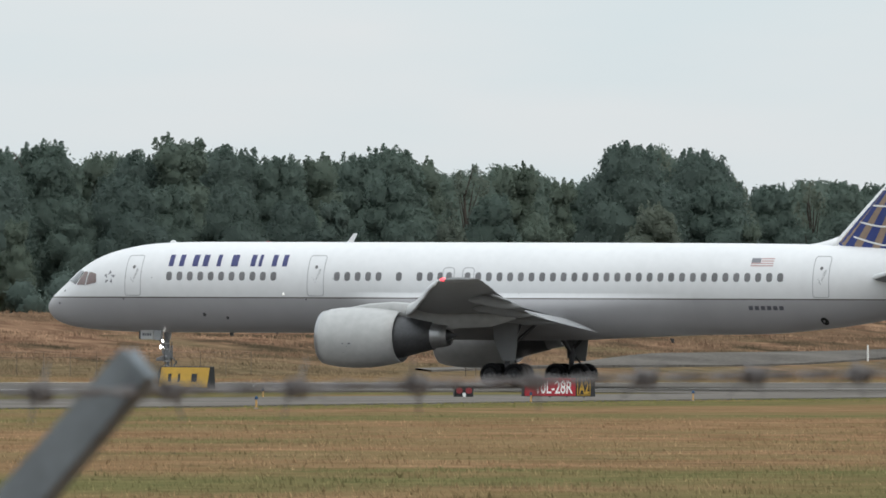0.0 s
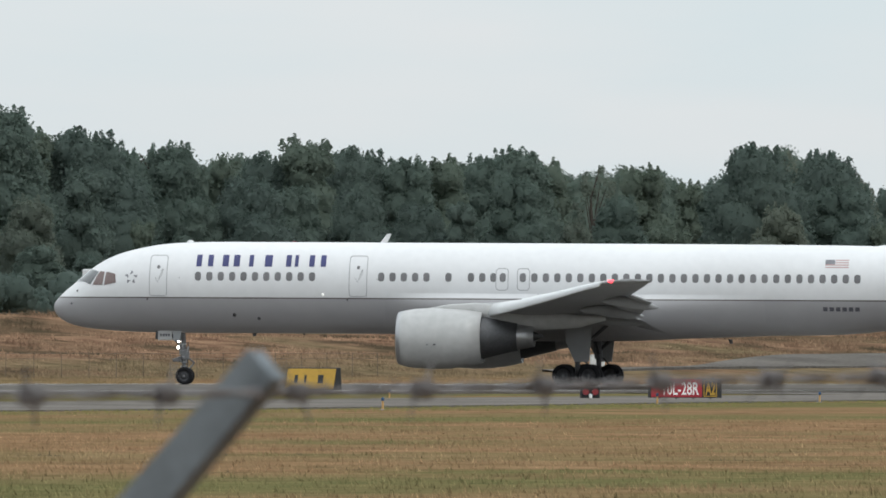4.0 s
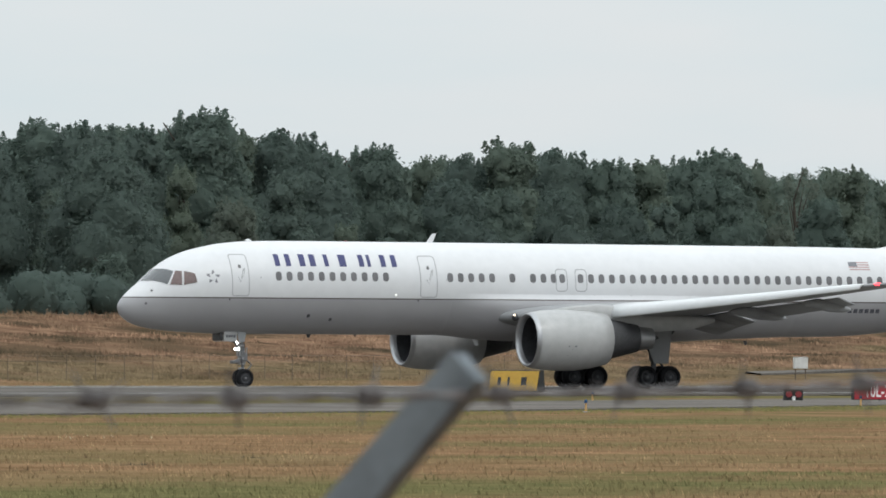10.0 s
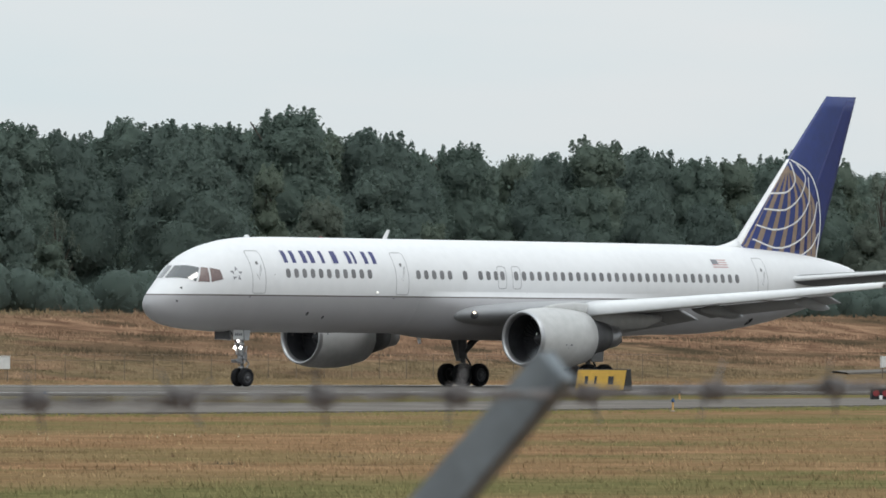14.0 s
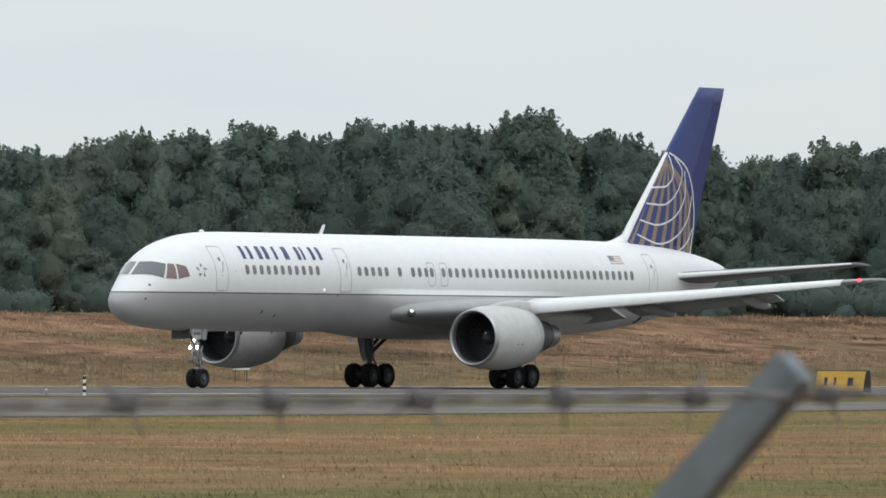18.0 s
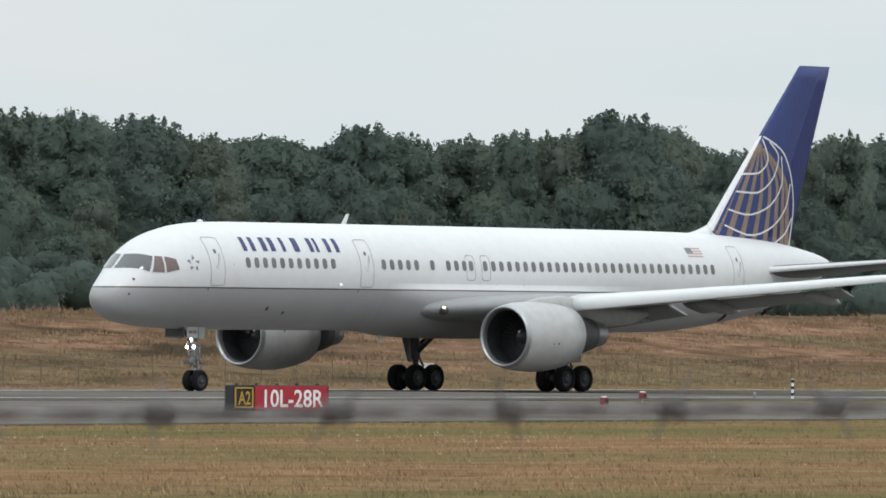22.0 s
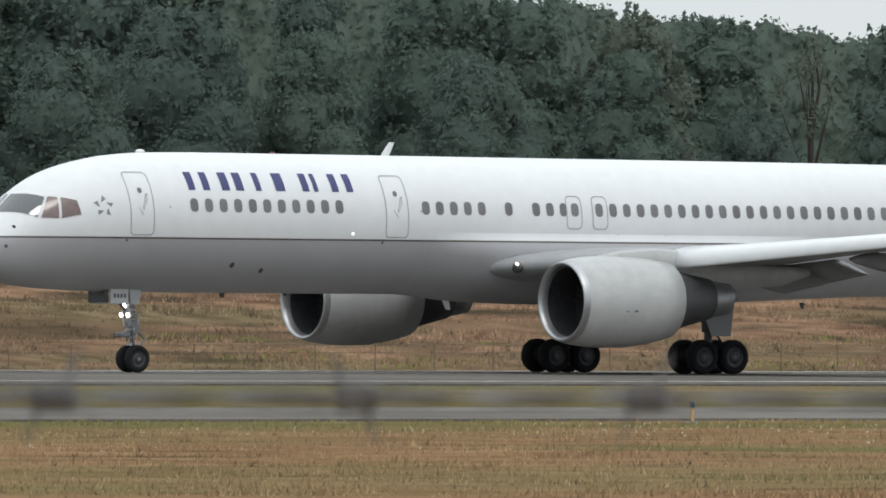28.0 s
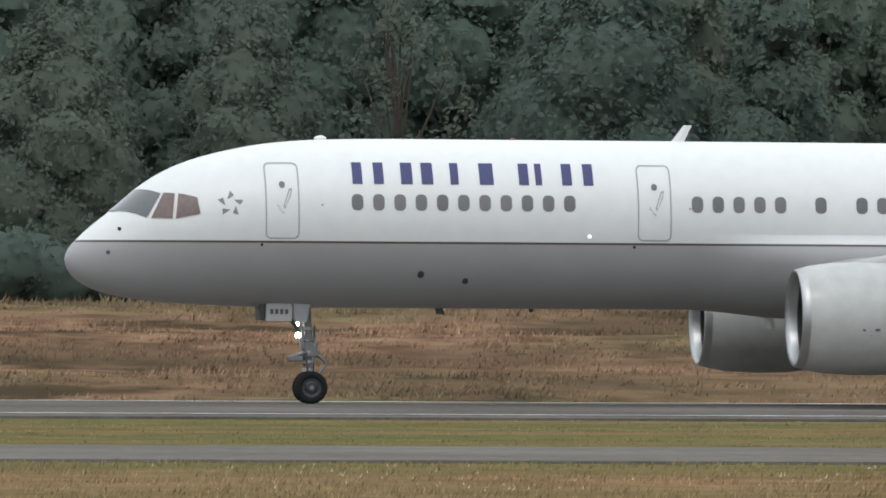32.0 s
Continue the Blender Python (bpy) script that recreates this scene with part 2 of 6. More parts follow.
def ground_z(x, y):
    """The field, a shallow swale behind the runway, the dry bank and the road on its crest."""
    top = bank_top(x)
    e = 0.0022 * max(0.0, min(x, 900.0) - 100.0)
    stations = ((0, FIELD), (288, FIELD), (293, -0.5 + 0.5 * e), (302, -0.6 + e), (306, -0.3 + e), (318, 0.55 + 0.8 * e), (334, top * 0.66), (345, top - 0.12), (349, top), (358, top), (372, top - 0.3), (420, top - 0.4), (4000, top - 0.4))
    for (y0, z0), (y1, z1) in zip(stations, stations[1:]):
        if y <= y1:
            u = max(0.0, (y - y0) / (y1 - y0))
            u = u * u * (3 - 2 * u)
            return z0 + (z1 - z0) * u
    return top


# the two edges of the service road that climbs the bank
ramp_low = spline([505, 527, 540, 576, 620, 680], [303.0, 305.5, 306.0, 313.0, 325.0, 345.0])
ramp_high = spline([505, 522, 540, 562, 592, 620, 680], [304.0, 306.0, 312.0, 318.5, 322.5, 331.0, 351.0])


def rough_ground(x, y):
    z = ground_z(x, y)
    if 303 < y < 348 and not (x > 500 and ramp_low(x) - 4 < y < ramp_high(x) + 4):
        z += 0.16 * bump_noise(x, y, 9) + 0.09 * bump_noise(x, y, 3.1)
    return z


def grass_material(name, blade=False):
    """Dry mown grass with olive and brown drifts; rough withered growth on the bank. Blades take the colour of the sward they stand in."""
    m = bpy.data.materials.new(name)
    m.use_nodes = True
    nt = m.node_tree
    b = nt.nodes["Principled BSDF"]
    b.inputs["Roughness"].default_value, b.inputs["Specular IOR Level"].default_value = 0.95, 0.0
    co = nt.nodes.new("ShaderNodeTexCoord")

    def layer(scale, stretch, detail=4.0, lo=0.35, hi=0.65, shift=0.0):
        mp, tx, mr = nt.nodes.new("ShaderNodeMapping"), nt.nodes.new("ShaderNodeTexNoise"), nt.nodes.new("ShaderNodeMapRange")
        mp.inputs["Scale"].default_value, mp.inputs["Location"].default_value = stretch, (shift, shift * 0.7, shift * 0.3)
        tx.inputs["Scale"].default_value, tx.inputs["Detail"].default_value = scale, detail
        mr.inputs["From Min"].default_value, mr.inputs["From Max"].default_value = lo, hi
        nt.links.new(co.outputs["Object"], mp.inputs[0])
        nt.links.new(mp.outputs[0], tx.inputs["Vector"])
        nt.links.new(tx.outputs[0], mr.inputs["Value"])
        return mr.outputs[0]

    def blend(fac, a, c):
        mx = nt.nodes.new("ShaderNodeMix")
        mx.data_type = "RGBA"
        for k, v in ((6, a), (7, c)):
            if isinstance(v, tuple):
                mx.inputs[k].default_value = (*(c * 0.86 for c in v), 1)
            else:
                nt.links.new(v, mx.inputs[k])
        nt.links.new(fac, mx.inputs[0])
        return mx.outputs[2]

    def band(value, lo, hi, soft, patch):
        """1 between lo and hi, broken up by a noise."""
        u1, u2, m1, m2 = nt.nodes.new("ShaderNodeMapRange"), nt.nodes.new("ShaderNodeMapRange"), nt.nodes.new("ShaderNodeMath"), nt.nodes.new("ShaderNodeMath")
        u1.inputs["From Min"].default_value, u1.inputs["From Max"].default_value = lo - soft, lo + soft
        u2.inputs["From Min"].default_value, u2.inputs["From Max"].default_value = hi + soft, hi - soft
        m1.operation = m2.operation = "MULTIPLY"
        nt.links.new(value, u1.inputs["Value"])
        nt.links.new(value, u2.inputs["Value"])
        nt.links.new(u1.outputs[0], m1.inputs[0])
        nt.links.new(u2.outputs[0], m1.inputs[1])
        nt.links.new(m1.outputs[0], m2.inputs[0])
        nt.links.new(patch, m2.inputs[1])
        return m2.outputs[0]

    straw = blend(layer(0.35, (1, 1, 1), 6, 0.36, 0.64), (0.188, 0.112, 0.060), (0.305, 0.188, 0.106))
    green = blend(layer(0.8, (1, 1, 1), 6), (0.105, 0.104, 0.045), (0.182, 0.160, 0.072))
    olive = blend(layer(0.5, (1, 1, 1), 5, shift=11), (0.165, 0.120, 0.058), (0.240, 0.170, 0.092))
    base = blend(layer(0.045, (0.8, 1.0, 1), 6, 0.44, 0.58, 3), straw, olive)
    base = blend(layer(0.13, (0.8, 1, 1), 7, 0.55, 0.70, 29), base, green)
    base = blend(layer(0.42, (0.6, 1, 1), 6, 0.58, 0.70, 17), base, (0.130, 0.086, 0.050))
    base = blend(layer(0.9, (0.5, 1, 1), 4, 0.66, 0.72, 41), base, (0.070, 0.058, 0.040))
    base = blend(layer(2.4, (1, 1, 1), 3, 0.60, 0.74), base, (0.335, 0.235, 0.125))
    # greener along the pavement's damp edges and the mown strip near the fence
    sep = nt.nodes.new("ShaderNodeSeparateXYZ")
    nt.links.new(co.outputs["Object"], sep.inputs[0])
    for lo, hi in GREEN_STRIPS:
        base = blend(band(sep.outputs["Y"], lo, hi, 4.0, layer(0.12, (0.5, 1, 1), 5, 0.30, 0.56)), base, green)
    # the bank: withered tussocks on reddish soil, dark hollows, olive growth towards its foot
    soil = blend(layer(0.55, (0.8, 1, 1), 6, 0.34, 0.66), (0.134, 0.077, 0.051), (0.318, 0.198, 0.126))
    soil = blend(layer(0.10, (0.7, 1, 1), 6, 0.44, 0.62, 5), soil, (0.125, 0.085, 0.054))
    soil = blend(layer(0.20, (0.7, 1, 1), 6, 0.53, 0.64, 23), soil, (0.074, 0.056, 0.036))
    weeds = blend(layer(0.6, (1, 1, 1), 5, shift=8), (0.112, 0.085, 0.049), (0.218, 0.160, 0.095))
    soil = blend(band(sep.outputs["Y"], 290.0, 314.0, 6.0, layer(0.14, (0.7, 1, 1), 5, 0.36, 0.58, 31)), soil, weeds)
    soil = blend(layer(0.085, (0.8, 1, 1), 5, 0.54, 0.66, 13), soil, weeds)
    far = nt.nodes.new("ShaderNodeMapRange")
    far.inputs["From Min"].default_value, far.inputs["From Max"].default_value = 294.0, 302.0
    nt.links.new(sep.outputs["Y"], far.inputs["Value"])
    base = blend(far.outputs[0], base, soil)
    if blade:
        geo, mr, mul = nt.nodes.new("ShaderNodeNewGeometry"), nt.nodes.new("ShaderNodeMapRange"), nt.nodes.new("ShaderNodeVectorMath")
        mr.inputs["To Min"].default_value, mr.inputs["To Max"].default_value = 0.82, 1.60
        mul.operation = "SCALE"
        nt.links.new(geo.outputs["Random Per Island"], mr.inputs["Value"])
        nt.links.new(base, mul.inputs[0])
        nt.links.new(mr.outputs[0], mul.inputs["Scale"])
        nt.links.new(mul.outputs[0], b.inputs["Base Color"])
        return m
    nt.links.new(base, b.inputs["Base Color"])
    bn = nt.nodes.new("ShaderNodeBump")
    bn.inputs["Strength"].default_value, bn.inputs["Distance"].default_value = 0.6, 0.1
    tx = nt.nodes.new("ShaderNodeTexNoise")
    tx.inputs["Scale"].default_value, tx.inputs["Detail"].default_value = 2.2, 6
    nt.links.new(co.outputs["Object"], tx.inputs["Vector"])
    nt.links.new(tx.outputs[0], bn.inputs["Height"])
    nt.links.new(bn.outputs[0], b.inputs["Normal"])
    return m


GREEN_STRIPS = ((60.0, 84.0), (143.0, 156.0), (176.0, 240.0))
GRASS = grass_material("dry_grass")
BLADES = grass_material("grass_blades", True)


def ground_sheet():
    xs = [-3500, -1500, -700] + list(range(-300, 1201, 6)) + [1600, 2500, 4500]
    ys = [-400, -60, 0, 40, 80, 120, 160, 200, 240, 270, 288, 290, 292, 294, 298, 302, 304, 306, 309, 312, 315, 318, 321, 324, 327, 330, 333, 336, 339, 342, 345, 347, 349, 353, 358, 365, 372, 390, 420, 600, 1200, 4500]
    bm = bmesh.new()
    grid = [[bm.verts.new((x, y, rough_ground(x, y))) for x in xs] for y in ys]
    for a, b in zip(grid, grid[1:]):
        for i in range(len(xs) - 1):
            bm.faces.new((a[i], a[i + 1], b[i + 1], b[i]))
    return tagged(part("ground", bm, GRASS, None, smooth=True), "dry straw-coloured airfield grass rising to a bank", "ground", kind="structure")


ground_sheet()


def sheet(name, left, right, z, material_, label, category, step=8):
    """A flat paved sheet between two edge lines y = left(x) and y = right(x)."""
    x0, x1 = left[0][0], left[-1][0]
    fl, fr = spline([p[0] for p in left], [p[1] for p in left]), spline([p[0] for p in right], [p[1] for p in right])
    bm = bmesh.new()
    n = max(2, int((x1 - x0) / step))
    rows = []
    for i in range(n + 1):
        x = x0 + (x1 - x0) * i / n
        a, b = fl(x), fr(x)
        rows.append([(x, a, z - 0.25), (x, a, z), (x, b, z), (x, b, z - 0.25)])
    loft(bm, rows, close=False)
    return tagged(part(name, fixed(bm), material_, None), label, category, kind="structure")


def runway():
    bm = bmesh.new()
    prof = [(-25.5, -0.45), (-25.5, -0.135), (-23, -0.1), (-11, -0.03), (0, 0.0), (11, -0.03), (23, -0.1), (25.5, -0.135), (25.5, -0.45)]
    rows = [[(x, RUNWAY_Y + dy, z) for dy, z in prof] for x in range(-1200, 1601, 50)]
    loft(bm, rows, close=False)
    ob = tagged(part("runway", fixed(bm), ASPHALT, None), "grey grooved asphalt runway with white edge lines", "runway", kind="structure")
    for name, dy, z, w in (("edge_line", -22.2, -0.093, 0.9), ("edge_line", 22.2, -0.093, 0.9)):
        bm = bmesh.new()
        box(bm, -1200, 1600, RUNWAY_Y + dy - w / 2, RUNWAY_Y + dy + w / 2, z, z + 0.006)
        part(name, bm, MARKING, ob)
    line = None
    for i in range(40):
        if line is None:
            bm = bmesh.new()
            box(bm, -18, 18, -0.45, 0.45, 0.0, 0.005)
            line = part("centre_line", bm, MARKING, ob)
            line.matrix_local = pose(-600, RUNWAY_Y, 0.0)
        else:
            share("centre_line", line, ob, pose(-600 + 61 * i, RUNWAY_Y, 0.0))
    return ob


runway()
TAXI_Z = FIELD + 0.05
taxi_edge = spline([-400, 100, 150, 209, 250, 280, 325, 380, 440, 520, 900], [155.7, 155.7, 156.5, 166, 171, 177, 190, 204, 216, 226, 230])
sheet("taxiway", [(-400, 155.7), (100, 155.7), (150, 156.5), (209, 166), (250, 171), (280, 177), (325, 190), (380, 204), (440, 216), (520, 226), (900, 230)],
      [(-400, 175.6), (100, 175.6), (150, 176.2), (209, 184), (250, 190), (280, 195), (325, 206), (380, 219), (440, 228), (520, 234.6), (900, 234.7)],
      TAXI_Z, CONCRETE, "weathered grey taxiway beside the runway", "taxiway")
sheet("taxiway_link_1", [(188, 176.0), (205, 178.5), (240, 184), (276, 189), (300, 192)], [(188, 235.0), (205, 235.0), (240, 235.0), (276, 235.0), (300, 235.0)], TAXI_Z - 0.02, CONCRETE,
      "grey paved link between taxiway and runway", "taxiway")
sheet("taxiway_link_2", [(398, 200), (440, 205), (462, 208)], [(398, 235.0), (440, 235.0), (462, 235.0)], TAXI_Z - 0.02, CONCRETE,
      "grey paved link between taxiway and runway", "taxiway")


def crest_road():
    bm = bmesh.new()
    rows = [[(x, 349.5, bank_top(x) - 0.2), (x, 349.5, bank_top(x) + 0.05), (x, 357.5, bank_top(x) + 0.05), (x, 357.5, bank_top(x) - 0.2)] for x in range(-300, 1351, 30)]
    loft(bm, rows, close=False)
    tagged(part("road", fixed(bm), ASPHALT, None), "narrow asphalt road along the crest of the bank", "road", kind="structure")


crest_road()


def service_road():
    """A paved road that climbs the bank beyond the runway, widening at its foot."""
    bm = bmesh.new()
    rows = []
    for i in range(76):
        x = 506 + 2.3 * i
        a, b = ramp_low(x), ramp_high(x)
        ys = [a + (b - a) * k / 6 for k in range(7)]
        rows.append([(x, a, ground_z(x, a) - 0.3)] + [(x, y, ground_z(x, y) + 0.12) for y in ys] + [(x, b, ground_z(x, b) - 0.3)])
    loft(bm, rows, close=False)
    tagged(part("service_road", fixed(bm), ASPHALT, None, smooth=False), "grey paved service road climbing the dry bank", "road", kind="structure")


service_road()

# ---------- trees ----------
def unit_ball():
    """Points and faces of a small ball, to be pushed out of shape."""
    bm = bmesh.new()
    bmesh.ops.create_icosphere(bm, subdivisions=3, radius=1.0)
    bm.verts.ensure_lookup_table()
    out = [v.co.copy() for v in bm.verts], [[v.index for v in f.verts] for f in bm.faces]
    bm.free()
    return out


BALL = unit_ball()


class Foliage:
    """Leaves and leafy lumps gathered for one mesh: points, their shading normals and faces."""

    def __init__(self):
        self.points, self.normals, self.loops, self.sizes, self.count = [], [], [], [], 0

    def add(self, points, normals, faces):
        self.points.append(points)
        self.normals.append(normals)
        self.loops.append((np.asarray(faces) + self.count).ravel())
        self.sizes.append(np.full(len(faces), len(faces[0])))
        self.count += len(points)


def sprays(fol, g, p, out, size, jitter=0.5, soft=0.5):
    """A small tilted spray of leaves at each point p, facing about the direction `out`."""
    n = len(p)
    face = out + g.normal(0, jitter, (n, 3))
    face /= np.linalg.norm(face, axis=1, keepdims=True)
    u = np.cross(face, g.normal(0, 1, (n, 3)))
    u /= np.linalg.norm(u, axis=1, keepdims=True)
    v = np.cross(face, u)
    s = (size * (0.5 + 0.9 * g.random(n)))[:, None]
    quad = np.stack([p + u * s, p + (u * 0.2 + v * 0.6) * s + face * 0.1 * s, p - u * 0.9 * s, p + (u * 0.1 - v * 0.55) * s + face * 0.08 * s], 1)
    nrm = out * soft + face * (1 - soft)
    nrm /= np.linalg.norm(nrm, axis=1, keepdims=True)
    fol.add(quad.reshape(-1, 3), np.repeat(nrm, 4, 0), np.arange(4 * n).reshape(-1, 4))


def leaf_cloud(fol, rng, centre, radius, count, size, up=0.35):
    """Small tilted leaf sprays spread over an uneven ball."""
    g = np.random.default_rng(rng.randrange(1 << 30))
    d = g.normal(0, 1, (count, 3))
    d /= np.linalg.norm(d, axis=1, keepdims=True)
    w, ph = g.normal(0, 2.6, (4, 3)), g.random(4) * 6.28
    k = (0.72 + 0.34 * g.random(count) ** 1.3) * (1.0 + 0.11 * np.sin(d @ w.T + ph).sum(1))
    p = np.asarray(centre) + d * np.asarray(radius) * k[:, None]
    out = d + np.array((0, 0, up))
    sprays(fol, g, p, out / np.linalg.norm(out, axis=1, keepdims=True), size)


def mass(fol, rng, centre, radius, count, size, heart, lift=0.45):
    """A leafy mass of a crown: an uneven closed lump, and leaf sprays over it that face out of the whole crown."""
    g = np.random.default_rng(rng.randrange(1 << 30))
    o = Vector((rng.random() * 50, rng.random() * 50, rng.random() * 50))
    c, r, heart = np.asarray(centre), np.asarray(radius), np.asarray(heart)

    def push(d):
        return np.array([0.92 + 0.22 * noise.noise(Vector(q) * 1.7 + o) + 0.14 * noise.noise(Vector(q) * 4.3 + o) + 0.08 * noise.noise(Vector(q) * 9.0 + o) for q in d])

    def face(d, p):
        n = 0.55 * d + 0.7 * (p - heart) / (np.linalg.norm(p - heart, axis=1, keepdims=True) + 0.3) + np.array((0, 0, lift))
        return n / np.linalg.norm(n, axis=1, keepdims=True)

    ball = np.array([tuple(q) for q in BALL[0]])
    p = c + ball * r * (push(ball) * 0.90)[:, None]
    fol.add(p, face(ball, p), BALL[1])
    d = g.normal(0, 1, (count, 3))
    d /= np.linalg.norm(d, axis=1, keepdims=True)
    p = c + d * r * (push(d) * (0.88 + 0.24 * g.random(count) ** 1.3))[:, None]
    sprays(fol, g, p, face(d, p), size, 0.6, 0.45)


def leader(fol, rng, foot, tall):
    """A leafy shoot that stands up from a crown's top."""
    g = np.random.default_rng(rng.randrange(1 << 30))
    n = int(46 * tall)
    u = g.random(n)
    w = 0.24 * (1 - 0.75 * u) * (0.6 + 0.8 * g.random(n))
    a = g.random(n) * 6.28
    p = np.asarray(foot) + np.stack([w * np.cos(a), w * np.sin(a), u * tall], 1)
    out = np.stack([np.cos(a), np.sin(a), np.full(n, 0.6)], 1)
    sprays(fol, g, p, out / np.linalg.norm(out, axis=1, keepdims=True), 0.13, 0.5, 0.6)


def leaf_mesh(name, fol, mt, parent):
    me = bpy.data.meshes.new(name)
    pts, loops, sizes = np.concatenate(fol.points), np.concatenate(fol.loops), np.concatenate(fol.sizes)
    me.vertices.add(len(pts))
    me.vertices.foreach_set("co", pts.astype(np.float32).ravel())
    me.loops.add(len(loops))
    me.loops.foreach_set("vertex_index", loops.astype(np.int32))
    me.polygons.add(len(sizes))
    me.polygons.foreach_set("loop_start", (np.cumsum(sizes) - sizes).astype(np.int32))
    me.update(calc_edges=True)
    me.validate()
    me.polygons.foreach_set("use_smooth", np.ones(len(sizes), dtype=bool))
    me.normals_split_custom_set_from_vertices(np.concatenate(fol.normals).tolist())
    me.materials.append(mt)
    ob = new(name, me)
    ob.parent = parent
    return ob


def build_tree(seed, h, spread, leaf, slim=0.0, sparse=1.0, size=0.125):
    """One tree h metres high: a tapered trunk with limbs, and a rounded crown of overlapping leafy masses with shoots on top."""
    rng = random.Random(seed)
    tree = thing("tree", "leafy deciduous tree in a dense dark green belt", "tree")
    bm = bmesh.new()
    pts = [Vector((0, 0, -0.5))]
    for i in range(5):
        pts.append(Vector((rng.gauss(0, 0.12) * i, rng.gauss(0, 0.12) * i, h * 0.19 * (i + 1))))
    r = 0.02 * h
    for i in range(5):
        rod(bm, pts[i], pts[i + 1], r * (1 - i * 0.17), r * (1 - (i + 1) * 0.17), 7)
    lobes = []
    n = 13 if sparse > 0.7 else 20
    for i in range(n):
        u = (i + 0.5) / n
        z = h * (0.10 + 0.76 * u)
        prof = math.sqrt(max(0.05, 1 - (max(0.0, u - 0.30) / 0.78) ** 2)) * (1 - slim * u)
        a = i * 2.4 + rng.uniform(-0.5, 0.5)
        lr = spread * prof * rng.uniform(0.48, 0.64) * (1.0 if sparse > 0.7 else 0.42)
        rad = max(0.0, spread * prof - lr) * rng.uniform(0.75, 1.05)
        lobes.append((Vector((math.cos(a) * rad, math.sin(a) * rad, z)), lr))
    top = h - spread * 0.34
    for k in range(3):
        a = k * 2.1 + rng.random()
        lobes.append((Vector((math.cos(a) * spread * 0.2, math.sin(a) * spread * 0.2, top - rng.random() * 0.08 * h)), spread * rng.uniform(0.28, 0.36) * (1 if sparse > 0.7 else 0.5)))
    for c, lr in lobes[::2] if sparse > 0.7 else lobes:
        k = min(4, max(1, int(c.z / (h * 0.2)) - 1))
        rod(bm, pts[k], c, r * 0.32, r * 0.08, 5)
    part("trunk", bm, BARK, tree)
    fol = Foliage()
    heart = (0, 0, h * 0.42)
    for c, lr in lobes:
        rad = (lr, lr, lr * rng.uniform(0.85, 1.15))
        if sparse > 0.7:
            mass(fol, rng, c, rad, int(430 * lr * lr), size, heart)
        else:
            leaf_cloud(fol, rng, c, rad, int(190 * sparse * lr * lr) + 20, size)
        if c.z > h * 0.5:
            for _ in range(int(5 * lr)):
                a, q = rng.random() * 6.28, lr * rng.random() ** 0.5 * 0.85
                foot = (c.x + math.cos(a) * q, c.y + math.sin(a) * q, c.z + math.sqrt(lr * lr - q * q) * 0.88)
                leader(fol, rng, foot, rng.uniform(0.35, 0.95))
    leaf_mesh("crown", fol, leaf, tree)
    return tree


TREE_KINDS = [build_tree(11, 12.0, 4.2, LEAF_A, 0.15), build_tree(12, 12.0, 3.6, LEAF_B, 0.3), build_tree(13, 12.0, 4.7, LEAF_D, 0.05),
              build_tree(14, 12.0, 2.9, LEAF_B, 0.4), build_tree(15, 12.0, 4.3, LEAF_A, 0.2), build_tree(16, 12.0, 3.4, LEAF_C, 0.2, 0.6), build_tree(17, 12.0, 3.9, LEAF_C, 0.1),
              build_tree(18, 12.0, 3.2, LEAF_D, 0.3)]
# the skyline: how high the belt stands along the road
SKYLINE = spline([-150, 0, 150, 260.5, 296, 315.5, 323.5, 332.7, 342, 349.4, 356.8, 368.4, 375.9, 386.5, 409, 447.2, 454.5, 464.8, 476, 493, 506, 518, 530, 541, 552, 577, 589, 599, 609, 618, 633, 648, 658, 666, 680, 689, 699, 708, 714, 724, 733, 760, 900],
                 [18, 18, 18, 18, 16.6, 15.2, 14, 12.2, 12.1, 12, 11.7, 13, 12.4, 13.3, 14.6, 14.4, 13.6, 14.8, 15.1, 14.2, 14.2, 14.6, 15.9, 14, 15.3, 15.5, 16.7, 16.3, 15.5, 14.7, 15.6, 14.6, 15.6, 14.6, 15.3, 13.8, 17.1, 15.8, 13.3, 15, 14.5, 15, 15])


def plant(kind, x, y, top, rng, wide=1.0):
    """A tree of that kind whose top stands at height `top` of the world."""
    z = ground_z(x, y)
    s = (top - z) / 12.0
    w = s * wide * (0.9 + 0.25 * rng.random())
    c = copy_thing(TREE_KINDS[kind], pose(x, y, z, 0, 0, rng.random() * 360))
    c.scale = (w, w, s)
    tagged(c, group="tree belt behind the airfield")
    return c


def tree_belt():
    rng = random.Random(5)
    for row, (y, low, step) in enumerate(((401, 1.03, 5.6), (391, 0.82, 7.5), (380, 0.46, 8.5))):
        x = 10.0
        while x < 790:
            yy = y + rng.uniform(-3, 3)
            xs = x * yy / 400.0
            top = SKYLINE(x) * (low + (rng.uniform(-0.065, 0.02) if row == 0 else rng.uniform(-0.14, 0.10)))
            top = (top - 1.67) * yy / 400.0 + 1.67
            kind = rng.choice((0, 0, 1, 2, 2, 3, 4, 6, 7)) if row < 2 else rng.choice((0, 1, 4, 6, 6, 2))
            if row < 2 and rng.random() < 0.05:
                kind = 5
            plant(kind, xs, yy, top, rng, 0.95 if row < 2 else 1.5)
            x += step * rng.uniform(0.7, 1.3)


tree_belt()
for i, t_ in enumerate(TREE_KINDS):        # the first of each kind joins the belt's back row
    t_.matrix_world = pose(-8 - 7 * i, 403, ground_z(-10, 403))
